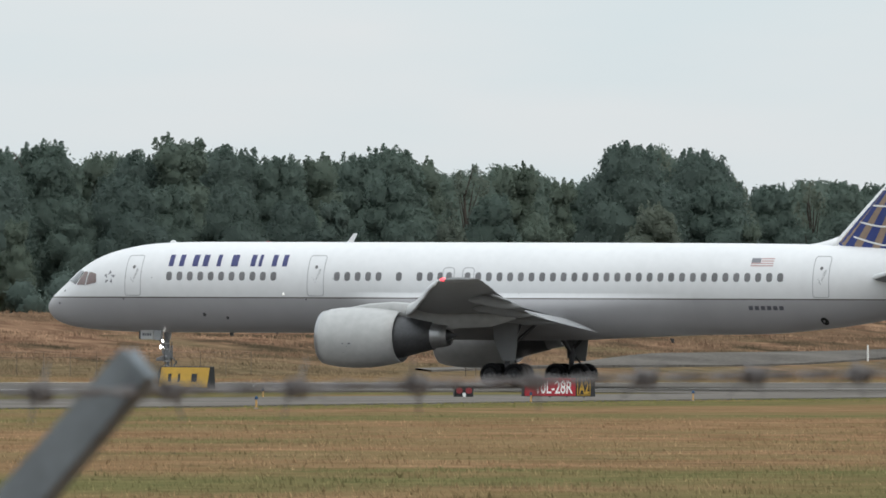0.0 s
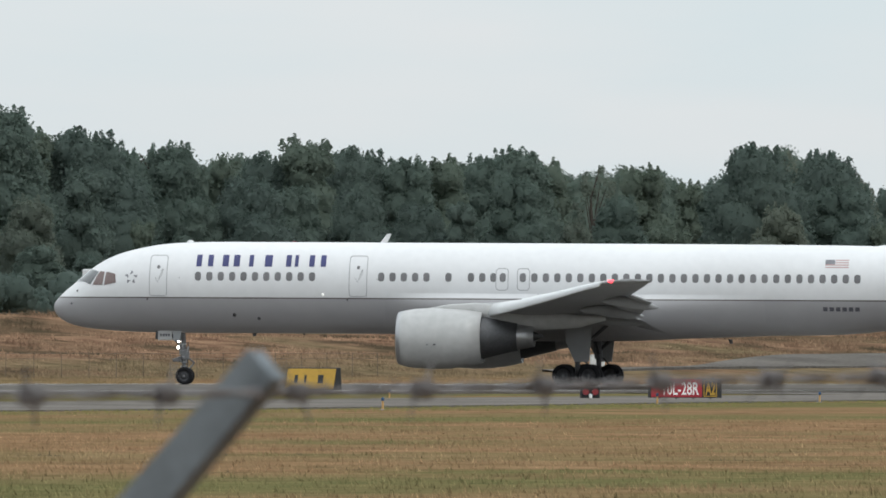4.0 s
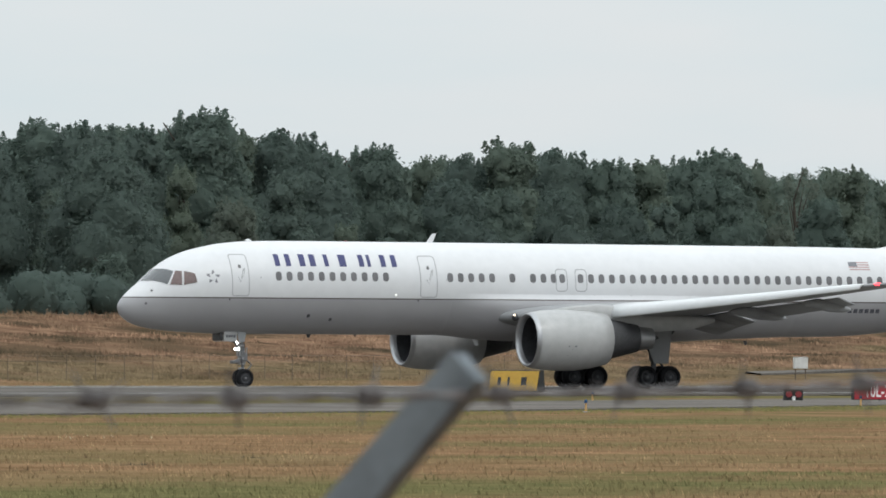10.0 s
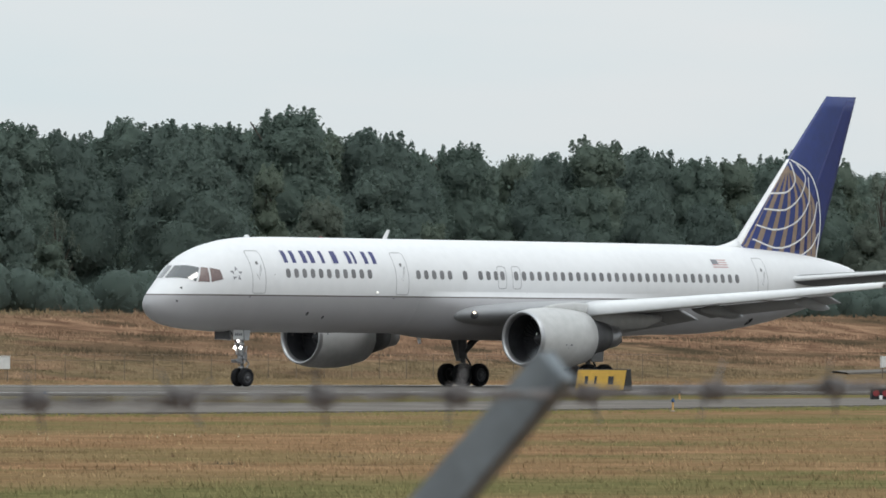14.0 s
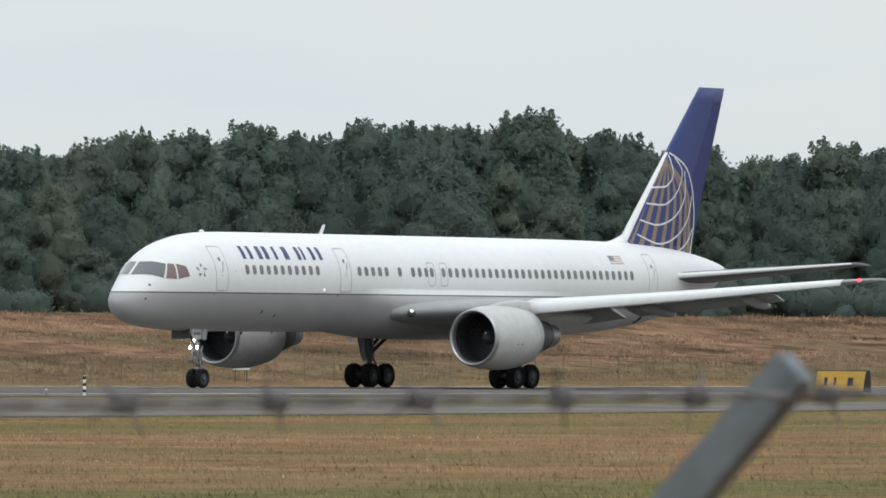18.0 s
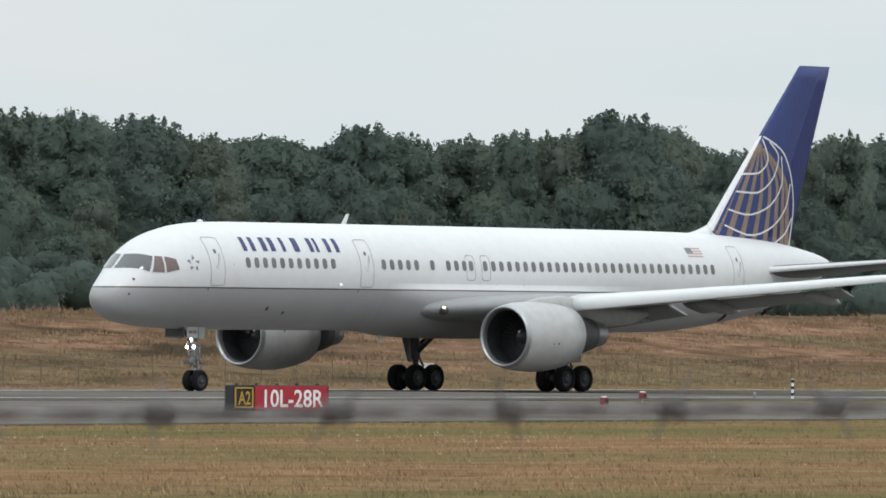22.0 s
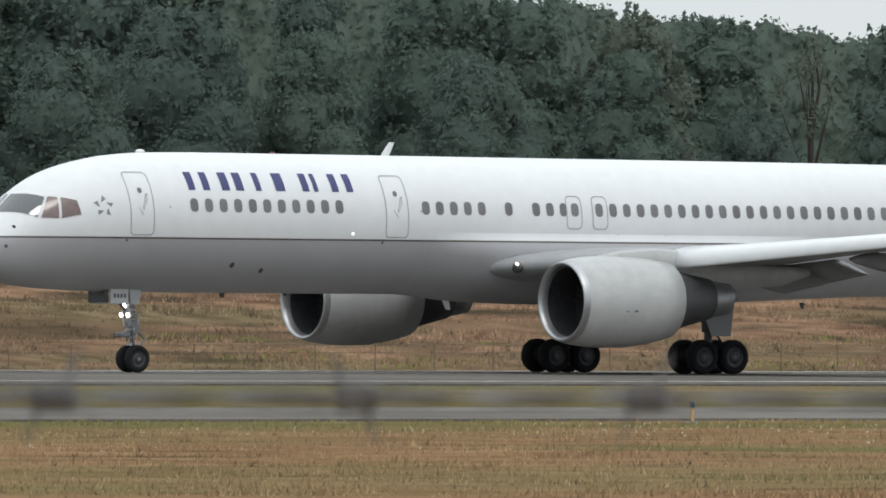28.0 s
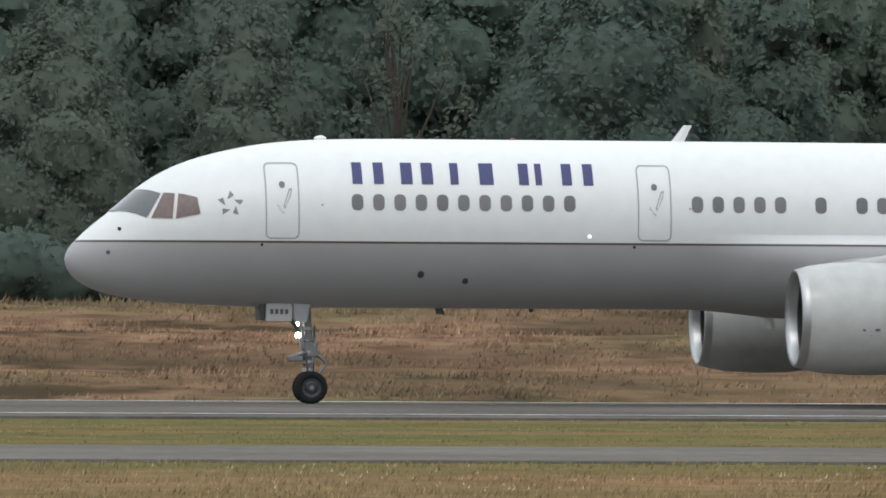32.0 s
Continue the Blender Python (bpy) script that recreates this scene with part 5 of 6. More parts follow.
def nose_gear():
    x = 5.98
    bm = bmesh.new()
    rod(bm, (x - 0.12, 0, 2.5), (x - 0.02, 0, 1.15), 0.115, 0.115, 14)
    rod(bm, (x - 0.03, 0, 1.2), (x, 0, 0.40), 0.07, 0.07, 12)
    rod(bm, (x, -0.34, 0.39), (x, 0.34, 0.39), 0.055, None, 10)
    rod(bm, (x - 0.08, -0.17, 1.62), (x - 0.08, 0.17, 1.62), 0.085, None, 10)
    gear = part("nose_gear_leg", bm, GEAR_METAL, airliner, "grey nose undercarriage leg", smooth=False)
    bm = bmesh.new()
    rod(bm, (x + 0.08, 0, 1.25), (x + 0.42, 0, 0.98), 0.045, 0.03, 8)
    rod(bm, (x + 0.42, 0, 0.98), (x + 0.06, 0, 0.55), 0.03, 0.045, 8)
    part("torque_link", bm, GEAR_METAL, gear)
    bm = bmesh.new()
    rod(bm, (x - 0.1, 0, 1.55), (x - 0.75, 0, 2.4), 0.05, 0.05, 8)
    rod(bm, (x - 0.14, -0.14, 1.3), (x - 0.05, -0.14, 0.6), 0.025, None, 6)
    rod(bm, (x + 0.12, 0.1, 1.9), (x + 0.10, 0.12, 0.7), 0.022, None, 6)
    rod(bm, (x - 0.16, 0.1, 2.0), (x - 0.12, 0.12, 0.9), 0.022, None, 6)
    part("brace_and_hoses", bm, DARK_METAL, gear)
    bm = bmesh.new()
    box(bm, x - 0.55, x - 0.18, -0.16, 0.16, 1.02, 1.16, 0.03)
    rod(bm, (x - 0.55, -0.1, 1.1), (x - 0.1, -0.12, 1.25), 0.05, None, 8)
    box(bm, x - 0.2, x + 0.18, -0.13, 0.13, 1.12, 1.5, 0.04)
    part("steering_unit", bm, GEAR_METAL, gear)
    bm = bmesh.new()
    for zz in (0.78, 0.98, 1.22, 1.52, 1.78):
        rod(bm, (x - 0.05 - 0.02 * zz, 0, zz), (x - 0.05 - 0.02 * zz, 0, zz + 0.07), 0.145, None, 14)
    for yy in (-0.2, 0.2):
        rod(bm, (x - 0.24, yy, 1.86), (x - 0.20, yy * 0.7, 1.34), 0.035, None, 8)
        rod(bm, (x + 0.14, yy * 0.6, 1.72), (x + 0.05, yy * 0.4, 1.0), 0.03, None, 8)
    part("collars_and_jacks", bm, BARE_METAL, gear, "bright metal collars and steering jacks")
    for y, z, xx in ((-0.17, 1.66, -0.30), (0.17, 1.66, -0.30), (0.0, 1.93, -0.30)):
        bm = bmesh.new()
        bmesh.ops.create_uvsphere(bm, u_segments=12, v_segments=8, radius=0.068, matrix=Matrix.LocRotScale((x + xx, y, z), None, (0.6, 1, 1)))
        part("taxi_lamp", bm, LAMP_WHITE, gear, "bright taxi light")
    for y in (-0.52, 0.52):
        bm = bmesh.new()
        box(bm, 4.83, 5.46, y - 0.02, y + 0.02, 1.99, 2.42, 0.015)
        d = part("nose_gear_door", bm, NACELLE_PAINT, airliner, "open white undercarriage door")
        for k in range(4):          # the fleet number, as plain bars
            bm = bmesh.new()
            s = 4.93 + 0.12 * k
            q = y + math.copysign(0.024, y)
            box(bm, s, s + 0.08, min(q, y), max(q, y), 2.16, 2.28)
            part("number_bar", bm, GREY_LETTER, d)
        bm = bmesh.new()
        q = [(5.54, 1.97), (5.82, 1.97), (5.90, 2.40), (5.49, 2.42)]
        loft(bm, [[Vector((u, y + o, v)) for u, v in q] for o in (-0.02, 0.02)])
        part("nose_gear_door", fixed(bm), GREY_PAINT, airliner, "small grey door beside the nose leg")
    bm = bmesh.new()
    box(bm, 4.70, 4.82, -0.44, 0.44, 2.02, 2.44, 0.02)
    part("gear_bay_front", bm, DARK_METAL, airliner)
    for y in (-0.22, 0.22):
        wheel(x, y, 0.395, 0.26)


def main_gear(side):
    x, y = 24.22, 3.66 * side
    bm = bmesh.new()
    rod(bm, (x - 0.15, y + 0.02 * side, 3.1), (x, y, 1.25), 0.19, 0.19, 14)
    rod(bm, (x, y, 1.3), (x, y, 0.56), 0.12, 0.12, 12)
    leg = part("main_gear_leg", bm, DARK_METAL, airliner, "dark undercarriage leg")
    bm = bmesh.new()
    rod(bm, (x - 0.72, y, 0.53), (x + 0.72, y, 0.53), 0.13, None, 10)
    for dx in (-0.57, 0.57):
        rod(bm, (x + dx, y - 0.6, 0.51), (x + dx, y + 0.6, 0.51), 0.07, None, 8)
    part("bogie_beam", bm, DARK_METAL, leg)
    bm = bmesh.new()
    rod(bm, (x, y - 0.1 * side, 1.5), (x - 0.1, y - 1.7 * side, 2.75), 0.09, None, 8)
    rod(bm, (x + 0.1, y, 1.7), (x + 1.5, y - 0.3 * side, 2.95), 0.08, None, 8)
    rod(bm, (x + 0.2, y, 1.3), (x + 0.5, y, 0.95), 0.04, None, 6)
    rod(bm, (x + 0.5, y, 0.95), (x + 0.15, y, 0.62), 0.04, None, 6)
    part("side_brace", bm, DARK_METAL, leg)
    bm = bmesh.new()
    q = [Vector((x - 0.62, y + 0.30 * side, 3.05)), Vector((x + 0.75, y + 0.42 * side, 3.05)), Vector((x + 0.55, y + 0.36 * side, 1.12)), Vector((x - 0.1, y + 0.30 * side, 1.12)), Vector((x - 0.5, y + 0.28 * side, 2.0))]
    off = Vector((0, 0.025, 0))
    loft(bm, [[v + off for v in q], [v - off for v in q]])
    part("main_gear_door", fixed(bm), WING_GREY, airliner, "grey door fixed to the leg")
    for dx in (-0.57, 0.57):
        for dy in (-0.43, 0.43):
            wheel(x + dx, y + dy, 0.51, 0.40)


fuselage()
fairing()
for sd in (-1, 1):
    wing(sd)
    engine(sd)
    main_gear(sd)
tail()
cockpit()
openings()
livery()
antennas()
nose_gear()

# ---------- airfield furniture ----------
def taper_box(bm, w, d0, d1, z0, z1, lean=0.0):
    """A sign housing: w wide, d0 deep at its foot and d1 at its top."""
    rings = []
    for z, d in ((z0, d0), (z1, d1)):
        rings.append([Vector((-w / 2 + lean * (z - z0), -d / 2, z)), Vector((w / 2 + lean * (z - z0), -d / 2, z)), Vector((w / 2 + lean * (z - z0), d / 2, z)), Vector((-w / 2 + lean * (z - z0), d / 2, z))])
    loft(bm, rings)
    bmesh.ops.bevel(bm, geom=bm.edges[:], offset=0.012, segments=1, affect="EDGES")
    return fixed(bm)


def sign_panel(parent, x0, x1, z0, z1, depth, mt, name="panel"):
    bm = bmesh.new()
    box(bm, x0, x1, -depth, -depth + 0.02, z0, z1, 0.006)
    return part(name, bm, mt, parent)


def sign_text(parent, body, x0, x1, z0, z1, y, mt, bold=0.02):
    bm, w, h = text_mesh(body, 1.0, extrude=0.004, offset=bold)
    for v in bm.verts:
        a, b, c = v.co
        v.co = (x0 + a / w * (x1 - x0), y - c, z0 + b / h * (z1 - z0))
    return part("lettering", fixed(bm), mt, parent)


def sign_feet(parent, w, z):
    for x in (-w * 0.36, -w * 0.12, w * 0.12, w * 0.36):
        bm = bmesh.new()
        rod(bm, (x, 0, -0.02), (x, 0, z), 0.035, None, 8)
        part("leg", bm, GEAR_METAL, parent)


def holding_sign(x, y, z, turn, location_first):
    sign = thing("holding_position_sign", "red runway holding sign with white characters on short legs", "airport sign", pose(x, y, z, 0, 0, turn), group="taxiway signs")
    bm = bmesh.new()
    taper_box(bm, 2.8, 0.30, 0.22, 0.1, 0.80)
    part("housing", bm, SIGN_BLACK, sign)
    sign_feet(sign, 2.8, 0.12)
    a, b = ((-0.62, 1.37), (-1.17, -0.66)) if location_first else ((-1.37, 0.62), (0.68, 1.2))
    sign_panel(sign, *a, 0.12, 0.78, 0.165, SIGN_RED, "red_panel")
    sign_text(sign, "10L-28R", a[0] + (0.26 if location_first else 0.48), a[1] - 0.12, 0.20, 0.68, -0.168, SIGN_WHITE, 0.014)
    if location_first:
        bm = bmesh.new()
        for u0, u1, w0, w1 in ((b[0], b[1], 0.70, 0.74), (b[0], b[1], 0.18, 0.22), (b[0], b[0] + 0.04, 0.18, 0.74), (b[1] - 0.04, b[1], 0.18, 0.74)):
            box(bm, u0, u1, -0.17, -0.16, w0, w1)
        part("border", bm, SIGN_YELLOW, sign)
        sign_text(sign, "A2", b[0] + 0.1, b[1] - 0.08, 0.27, 0.63, -0.166, SIGN_YELLOW, 0.012)
    else:
        sign_panel(sign, *b, 0.14, 0.76, 0.163, SIGN_BLACK, "black_panel")
        bm = bmesh.new()
        for u0, u1, w0, w1 in ((b[0], b[1], 0.73, 0.76), (b[0], b[1], 0.14, 0.17), (b[0], b[0] + 0.03, 0.17, 0.73), (b[1] - 0.03, b[1], 0.17, 0.73)):
            box(bm, u0, u1, -0.172, -0.164, w0, w1)
        part("border", bm, SIGN_YELLOW, sign)
        sign_text(sign, "A2", b[0] + 0.07, b[1] - 0.07, 0.20, 0.68, -0.172, SIGN_YELLOW, 0.025)
    for k in range(5):
        bm = bmesh.new()
        rod(bm, (-1.1 + 0.55 * k, 0, 0.80), (-1.1 + 0.55 * k, 0, 0.84), 0.05, None, 8)
        part("cap", bm, SIGN_BLACK, sign)
    return sign


def exit_sign(x, y, z, letters):
    sign = thing("taxiway_direction_sign", "yellow taxiway direction sign with black characters on short legs", "airport sign", pose(x, y, z, 0, 0, -90), group="taxiway signs")
    bm = bmesh.new()
    taper_box(bm, 2.42, 0.62, 0.26, 0.12, 1.02, 0.06)
    part("housing", bm, SIGN_BLACK, sign)
    sign_feet(sign, 2.4, 0.14)
    bm = bmesh.new()
    q = [(-1.17, -0.304, 0.16), (1.17, -0.304, 0.16), (1.215, -0.146, 0.98), (-1.125, -0.146, 0.98)]
    loft(bm, [[Vector(p) for p in q], [Vector(p) + Vector((0, -0.008, 0)) for p in q]])
    part("yellow_panel", fixed(bm), SIGN_YELLOW, sign)
    if letters:
        ob = sign_text(sign, letters, -0.92, 0.02, 0.0, 0.46, 0.0, SIGN_BLACK, 0.03)
        bm = bmesh.new()
        box(bm, 0.36, 0.82, -0.004, 0.004, 0.20, 0.26)
        for s in (1, -1):
            vs = [(0.62, 0.23 + 0.19 * s), (0.68, 0.23 + 0.19 * s), (0.90, 0.23), (0.80, 0.23)]
            loft(bm, [[Vector((u, -0.004, w)) for u, w in vs], [Vector((u, 0.004, w)) for u, w in vs]])
        ar = part("arrow", fixed(bm), SIGN_BLACK, sign)
        for o in (ob, ar):
            o.matrix_local = pose(0.03, -0.290, 0.33, -10.9)
    else:
        for k, (u0, u1) in enumerate(((-0.78, -0.62), (-0.3, -0.2), (0.36, 0.62))):       # lettering too blurred to read
            bm = bmesh.new()
            box(bm, u0, u1, -0.006, 0.006, 0.06, 0.40)
            part("lettering_bar", bm, SIGN_BLACK, sign).matrix_local = pose(0.03, -0.288, 0.33, -10.9)
    return sign


holding_sign(347.4, 202.6, FIELD, -41, False)
holding_sign(226.3, 183.0, TAXI_Z, -41, True)
exit_sign(206.6, 237.2, -0.16, "A2")
exit_sign(376.4, 237.2, -0.16, "")


def equipment_box(x, y, zc):
    b = thing("equipment_box", "small white equipment cabinet on the grass by the fence", "cabinet", pose(x, y, zc, 0, 0, -math.degrees(math.atan2(x, y)) + 12), group="white boxes beyond the runway")
    bm = bmesh.new()
    box(bm, -0.36, 0.36, -0.25, 0.25, -0.34, 0.26, 0.015)
    part("body", bm, BOX_WHITE, b)
    bm = bmesh.new()
    box(bm, -0.38, 0.38, -0.27, 0.27, 0.26, 0.29, 0.012)
    part("lid", bm, BOX_WHITE, b)
    for u in (-0.28, 0.28):
        bm = bmesh.new()
        rod(bm, (u, 0, -1.0), (u, 0, -0.33), 0.03, None, 8)
        part("post", bm, RUSTY, b)


for bx, bz in ((91.6, 0.02), (125.0, 0.08), (159.8, 0.20), (196.8, 0.31), (262.3, 0.50), (300.5, 0.62), (338.4, 0.73), (379, 0.70), (419.3, 0.92), (501.6, 1.1)):
    equipment_box(bx, 298.0, bz)


def far_fence():
    """A low wire fence on thin posts at the foot of the bank."""
    fence = thing("wire_fence", "low wire fence on thin rusty posts below the bank", "fence")
    post = None
    for i in range(170):
        x = 59.9 + 2.5 * i
        top = 0.30 + 0.0027 * (x - 60)
        base = ground_z(x, 300)
        m = Matrix.LocRotScale((x, 300, base - 0.1), None, (1, 1, top - base + 0.1))
        if post is None:
            bm = bmesh.new()
            rod(bm, (0, 0, 0), (0, 0, 1), 0.02, 0.016, 6)
            post = part("post", bm, RUSTY, fence)
            post.matrix_local = m
        else:
            share("post", post, fence, m)
    for dz in (-0.03, -0.30):
        bm = bmesh.new()
        ends = [Vector((x, 300, 0.30 + 0.0027 * (x - 60) + dz)) for x in (59.9, 59.9 + 2.5 * 169)]
        loft(bm, [[p + Vector((0, 0.009 * math.cos(q), 0.009 * math.sin(q))) for q in (0, 1.57, 3.14, 4.71)] for p in ends])
        part("wire", bm, RUSTY, fence)


far_fence()


def edge_light(x, y, z, tall=0.38, lens=BLUE_LENS, post=ORANGE):
    e = thing("taxiway_edge_light", "small blue taxiway edge light on an orange stake", "edge light", pose(x, y, z), group="edge lights")
    bm = bmesh.new()
    rod(bm, (0, 0, 0), (0, 0, 0.02), 0.12, 0.11, 12)
    part("base", bm, GEAR_METAL, e)
    bm = bmesh.new()
    rod(bm, (0, 0, 0.02), (0, 0, tall * 0.72), 0.035, 0.03, 8)
    part("stake", bm, post, e)
    bm = bmesh.new()
    rod(bm, (0, 0, tall * 0.72), (0, 0, tall * 0.8), 0.05, 0.05, 10)
    bmesh.ops.create_uvsphere(bm, u_segments=10, v_segments=6, radius=0.05, matrix=Matrix.LocRotScale((0, 0, tall * 0.86), None, (1, 1, 1.3)))
    part("lens", bm, lens, e, "blue glass lens")
    return e


for ex, ey, ez in ((93.5, 153.4, FIELD), (52.0, 153.6, FIELD), (95.3 + 22, 154.0, FIELD), (320.5, 188.0, FIELD), (336.1, 208.5, FIELD), (341.5, 193.5, FIELD), (290.9, 205.0, FIELD), (158.5, 178.5, FIELD), (10.0, 153.6, FIELD), (280.1, 174.0, FIELD)):
    edge_light(ex, ey, ez)


def runway_lamp(x, y):
    e = thing("runway_edge_lamp", "low white runway edge lamp", "edge light", pose(x, y, -0.12), group="runway lamps")
    bm = bmesh.new()
    rod(bm, (0, 0, 0), (0, 0, 0.16), 0.07, 0.05, 10)
    part("base", bm, GEAR_METAL, e)
    bm = bmesh.new()
    bmesh.ops.create_uvsphere(bm, u_segments=10, v_segments=6, radius=0.045, matrix=Matrix.Translation((0, 0, 0.18)))
    part("lens", bm, NACELLE_PAINT, e)


for i in range(9):
    runway_lamp(20 + 60 * i, RUNWAY_Y - 24.3)


def guard_box(x, y):
    g = thing("runway_guard_light", "small red and black guard light box on the grass", "guard light", pose(x, y, FIELD, 0, 0, -50))
    bm = bmesh.new()
    box(bm, -0.36, 0.36, -0.16, 0.16, 0.05, 0.47, 0.03)
    part("housing", bm, SIGN_BLACK, g)
    for u in (-0.18, 0.18):
        bm = bmesh.new()
        rod(bm, (u, -0.16, 0.28), (u, -0.20, 0.28), 0.12, 0.12, 14)
        part("lens", bm, BEACON_RED, g, "dull red lens")
    bm = bmesh.new()
    rod(bm, (0.0, -0.2, 0.0), (0.0, -0.2, 0.2), 0.06, None, 8)
    part("marker", bm, SIGN_WHITE, g)


guard_box(348.9, 207.6)


def barricade(x, y):
    b = thing("barricade", "orange and white chequered barricade on the bank", "barricade", pose(x, y, ground_z(x, y), 0, 0, -58), group="barricades on the bank")
    bm = bmesh.new()
    box(bm, -0.32, 0.32, -0.05, 0.05, 0.05, 0.9, 0.01)
    part("board", bm, SIGN_WHITE, b)
    for i in range(3):
        for j in range(3):
            if (i + j) % 2 == 0:
                bm = bmesh.new()
                box(bm, -0.31 + 0.21 * i, -0.11 + 0.21 * i, -0.058, -0.05, 0.07 + 0.27 * j, 0.34 + 0.27 * j)
                part("orange_check", bm, CAR_RED, b)
    bm = bmesh.new()
    box(bm, -0.4, 0.4, -0.25, 0.25, 0.0, 0.06, 0.01)
    part("base", bm, BLACK, b)


barricade(584.4, 346)
barricade(586.3, 346)
barricade(361.2, 346)


def marker_post(x, y, z, tall, bands):
    p = thing("marker_post", "slim white marker post with dark bands" if bands else "plain white marker post beside the service road", "marker post", pose(x, y, z))
    bm = bmesh.new()
    rod(bm, (0, 0, -0.1), (0, 0, tall), 0.055, 0.05, 10)
    part("post", bm, SIGN_WHITE, p)
    for k in range(bands):
        bm = bmesh.new()
        rod(bm, (0, 0, tall - 0.14 - 0.24 * k), (0, 0, tall - 0.03 - 0.24 * k), 0.062, None, 10)
        part("band", bm, SIGN_BLACK, p, "black band")


marker_post(321.0, 235.2, FIELD, 0.80, 3)
marker_post(571.0, 311.5, ground_z(571.0, 311.5), 0.95, 0)


def hold_light(x, y, z):
    h = thing("runway_guard_lamp", "small orange guard lamp on a short stake by the taxiway", "guard light", pose(x, y, z, 0, 0, -40), group="guard lamps")
    bm = bmesh.new()
    rod(bm, (0, 0, 0), (0, 0, 0.2), 0.035, 0.03, 8)
    part("stake", bm, ORANGE, h)
    bm = bmesh.new()
    box(bm, -0.13, 0.13, -0.08, 0.08, 0.18, 0.38, 0.02)
    part("housing", bm, BEACON_RED, h)
    bm = bmesh.new()
    rod(bm, (0.05, -0.08, 0.28), (0.05, -0.11, 0.28), 0.06, None, 10)
    part("lens", bm, SIGN_BLACK, h)
    bm = bmesh.new()
    box(bm, -0.07, 0.07, -0.06, 0.06, 0.38, 0.42, 0.01)
    part("cap", bm, SIGN_WHITE, h)


hold_light(254.8, 193.6, TAXI_Z)
hold_light(286.0, 215.7, TAXI_Z)


# ---------- vehicles on the crest road ----------
def road_wheel(x, y, r, parent):
    bm = bmesh.new()
    rod(bm, (x, y - 0.11, r), (x, y + 0.11, r), r, None, 18)
    w = part("wheel", bm, RUBBER, parent)
    bm = bmesh.new()
    rod(bm, (x, y - 0.118, r), (x, y + 0.118, r), r * 0.58, None, 14)
    part("hubcap", bm, BARE_METAL, w)


def shaped(bm, outline, y0, y1, tuck=0.0, zt=1.0):
    """A car body from its side outline (x, z), narrower above zt by tuck on each side."""
    rings = []
    for y in (y0, y1):
        rings.append([Vector((x, y + (tuck if y < 0 else -tuck) * max(0.0, z - zt), z)) for x, z in outline])
    loft(bm, rings)
    bmesh.ops.bevel(bm, geom=bm.edges[:], offset=0.03, segments=1, affect="EDGES")
    return fixed(bm)


def suv(name, label, paint):
    car = thing(name, label, "car")
    bm = bmesh.new()
    shaped(bm, [(-2.4, 0.45), (-2.42, 1.0), (-2.3, 1.18), (-2.15, 1.76), (0.35, 1.80), (1.05, 1.18), (2.2, 1.06), (2.42, 0.85), (2.42, 0.42), (1.95, 0.36), (-1.95, 0.36)], -0.92, 0.92, 0.22, 1.1)
    part("body", bm, paint, car)
    for x0, x1, name_ in ((-2.05, -1.25, "rear_window"), (-1.15, -0.3, "side_window"), (-0.2, 0.72, "side_window")):
        for s in (-1, 1):
            bm = bmesh.new()
            top = x1 - (0.42 if x1 > 0.5 else 0.0)
            pts = [(x0, 1.2), (x1, 1.2), (top, 1.66), (x0 + (0.1 if x0 < -2 else 0), 1.66)]
            loft(bm, [[Vector((x, s * (0.93 - 0.22 * (z - 1.1)), z)) for x, z in pts], [Vector((x, s * (0.905 - 0.22 * (z - 1.1)), z)) for x, z in pts]])
            part(name_, fixed(bm), CAR_GLASS, car)
    bm = bmesh.new()
    loft(bm, [[Vector((1.02, -0.78, 1.22)), Vector((1.02, 0.78, 1.22)), Vector((0.45, 0.7, 1.74)), Vector((0.45, -0.7, 1.74))], [Vector((1.05, -0.78, 1.23)), Vector((1.05, 0.78, 1.23)), Vector((0.48, 0.7, 1.75)), Vector((0.48, -0.7, 1.75))]])
    part("windscreen", fixed(bm), CAR_GLASS, car)
    for x in (-1.45, 1.5):
        for y in (-0.84, 0.84):
            road_wheel(x, y, 0.36, car)
    for y in (-0.6, 0.6):
        bm = bmesh.new()
        box(bm, 2.40, 2.44, y - 0.16, y + 0.16, 0.72, 0.88, 0.01)
        part("headlight", bm, SIGN_WHITE, car)
    bm = bmesh.new()
    box(bm, -2.5, -2.4, -0.9, 0.9, 0.42, 0.62, 0.03)
    part("bumper", bm, GEAR_METAL, car)
    return car


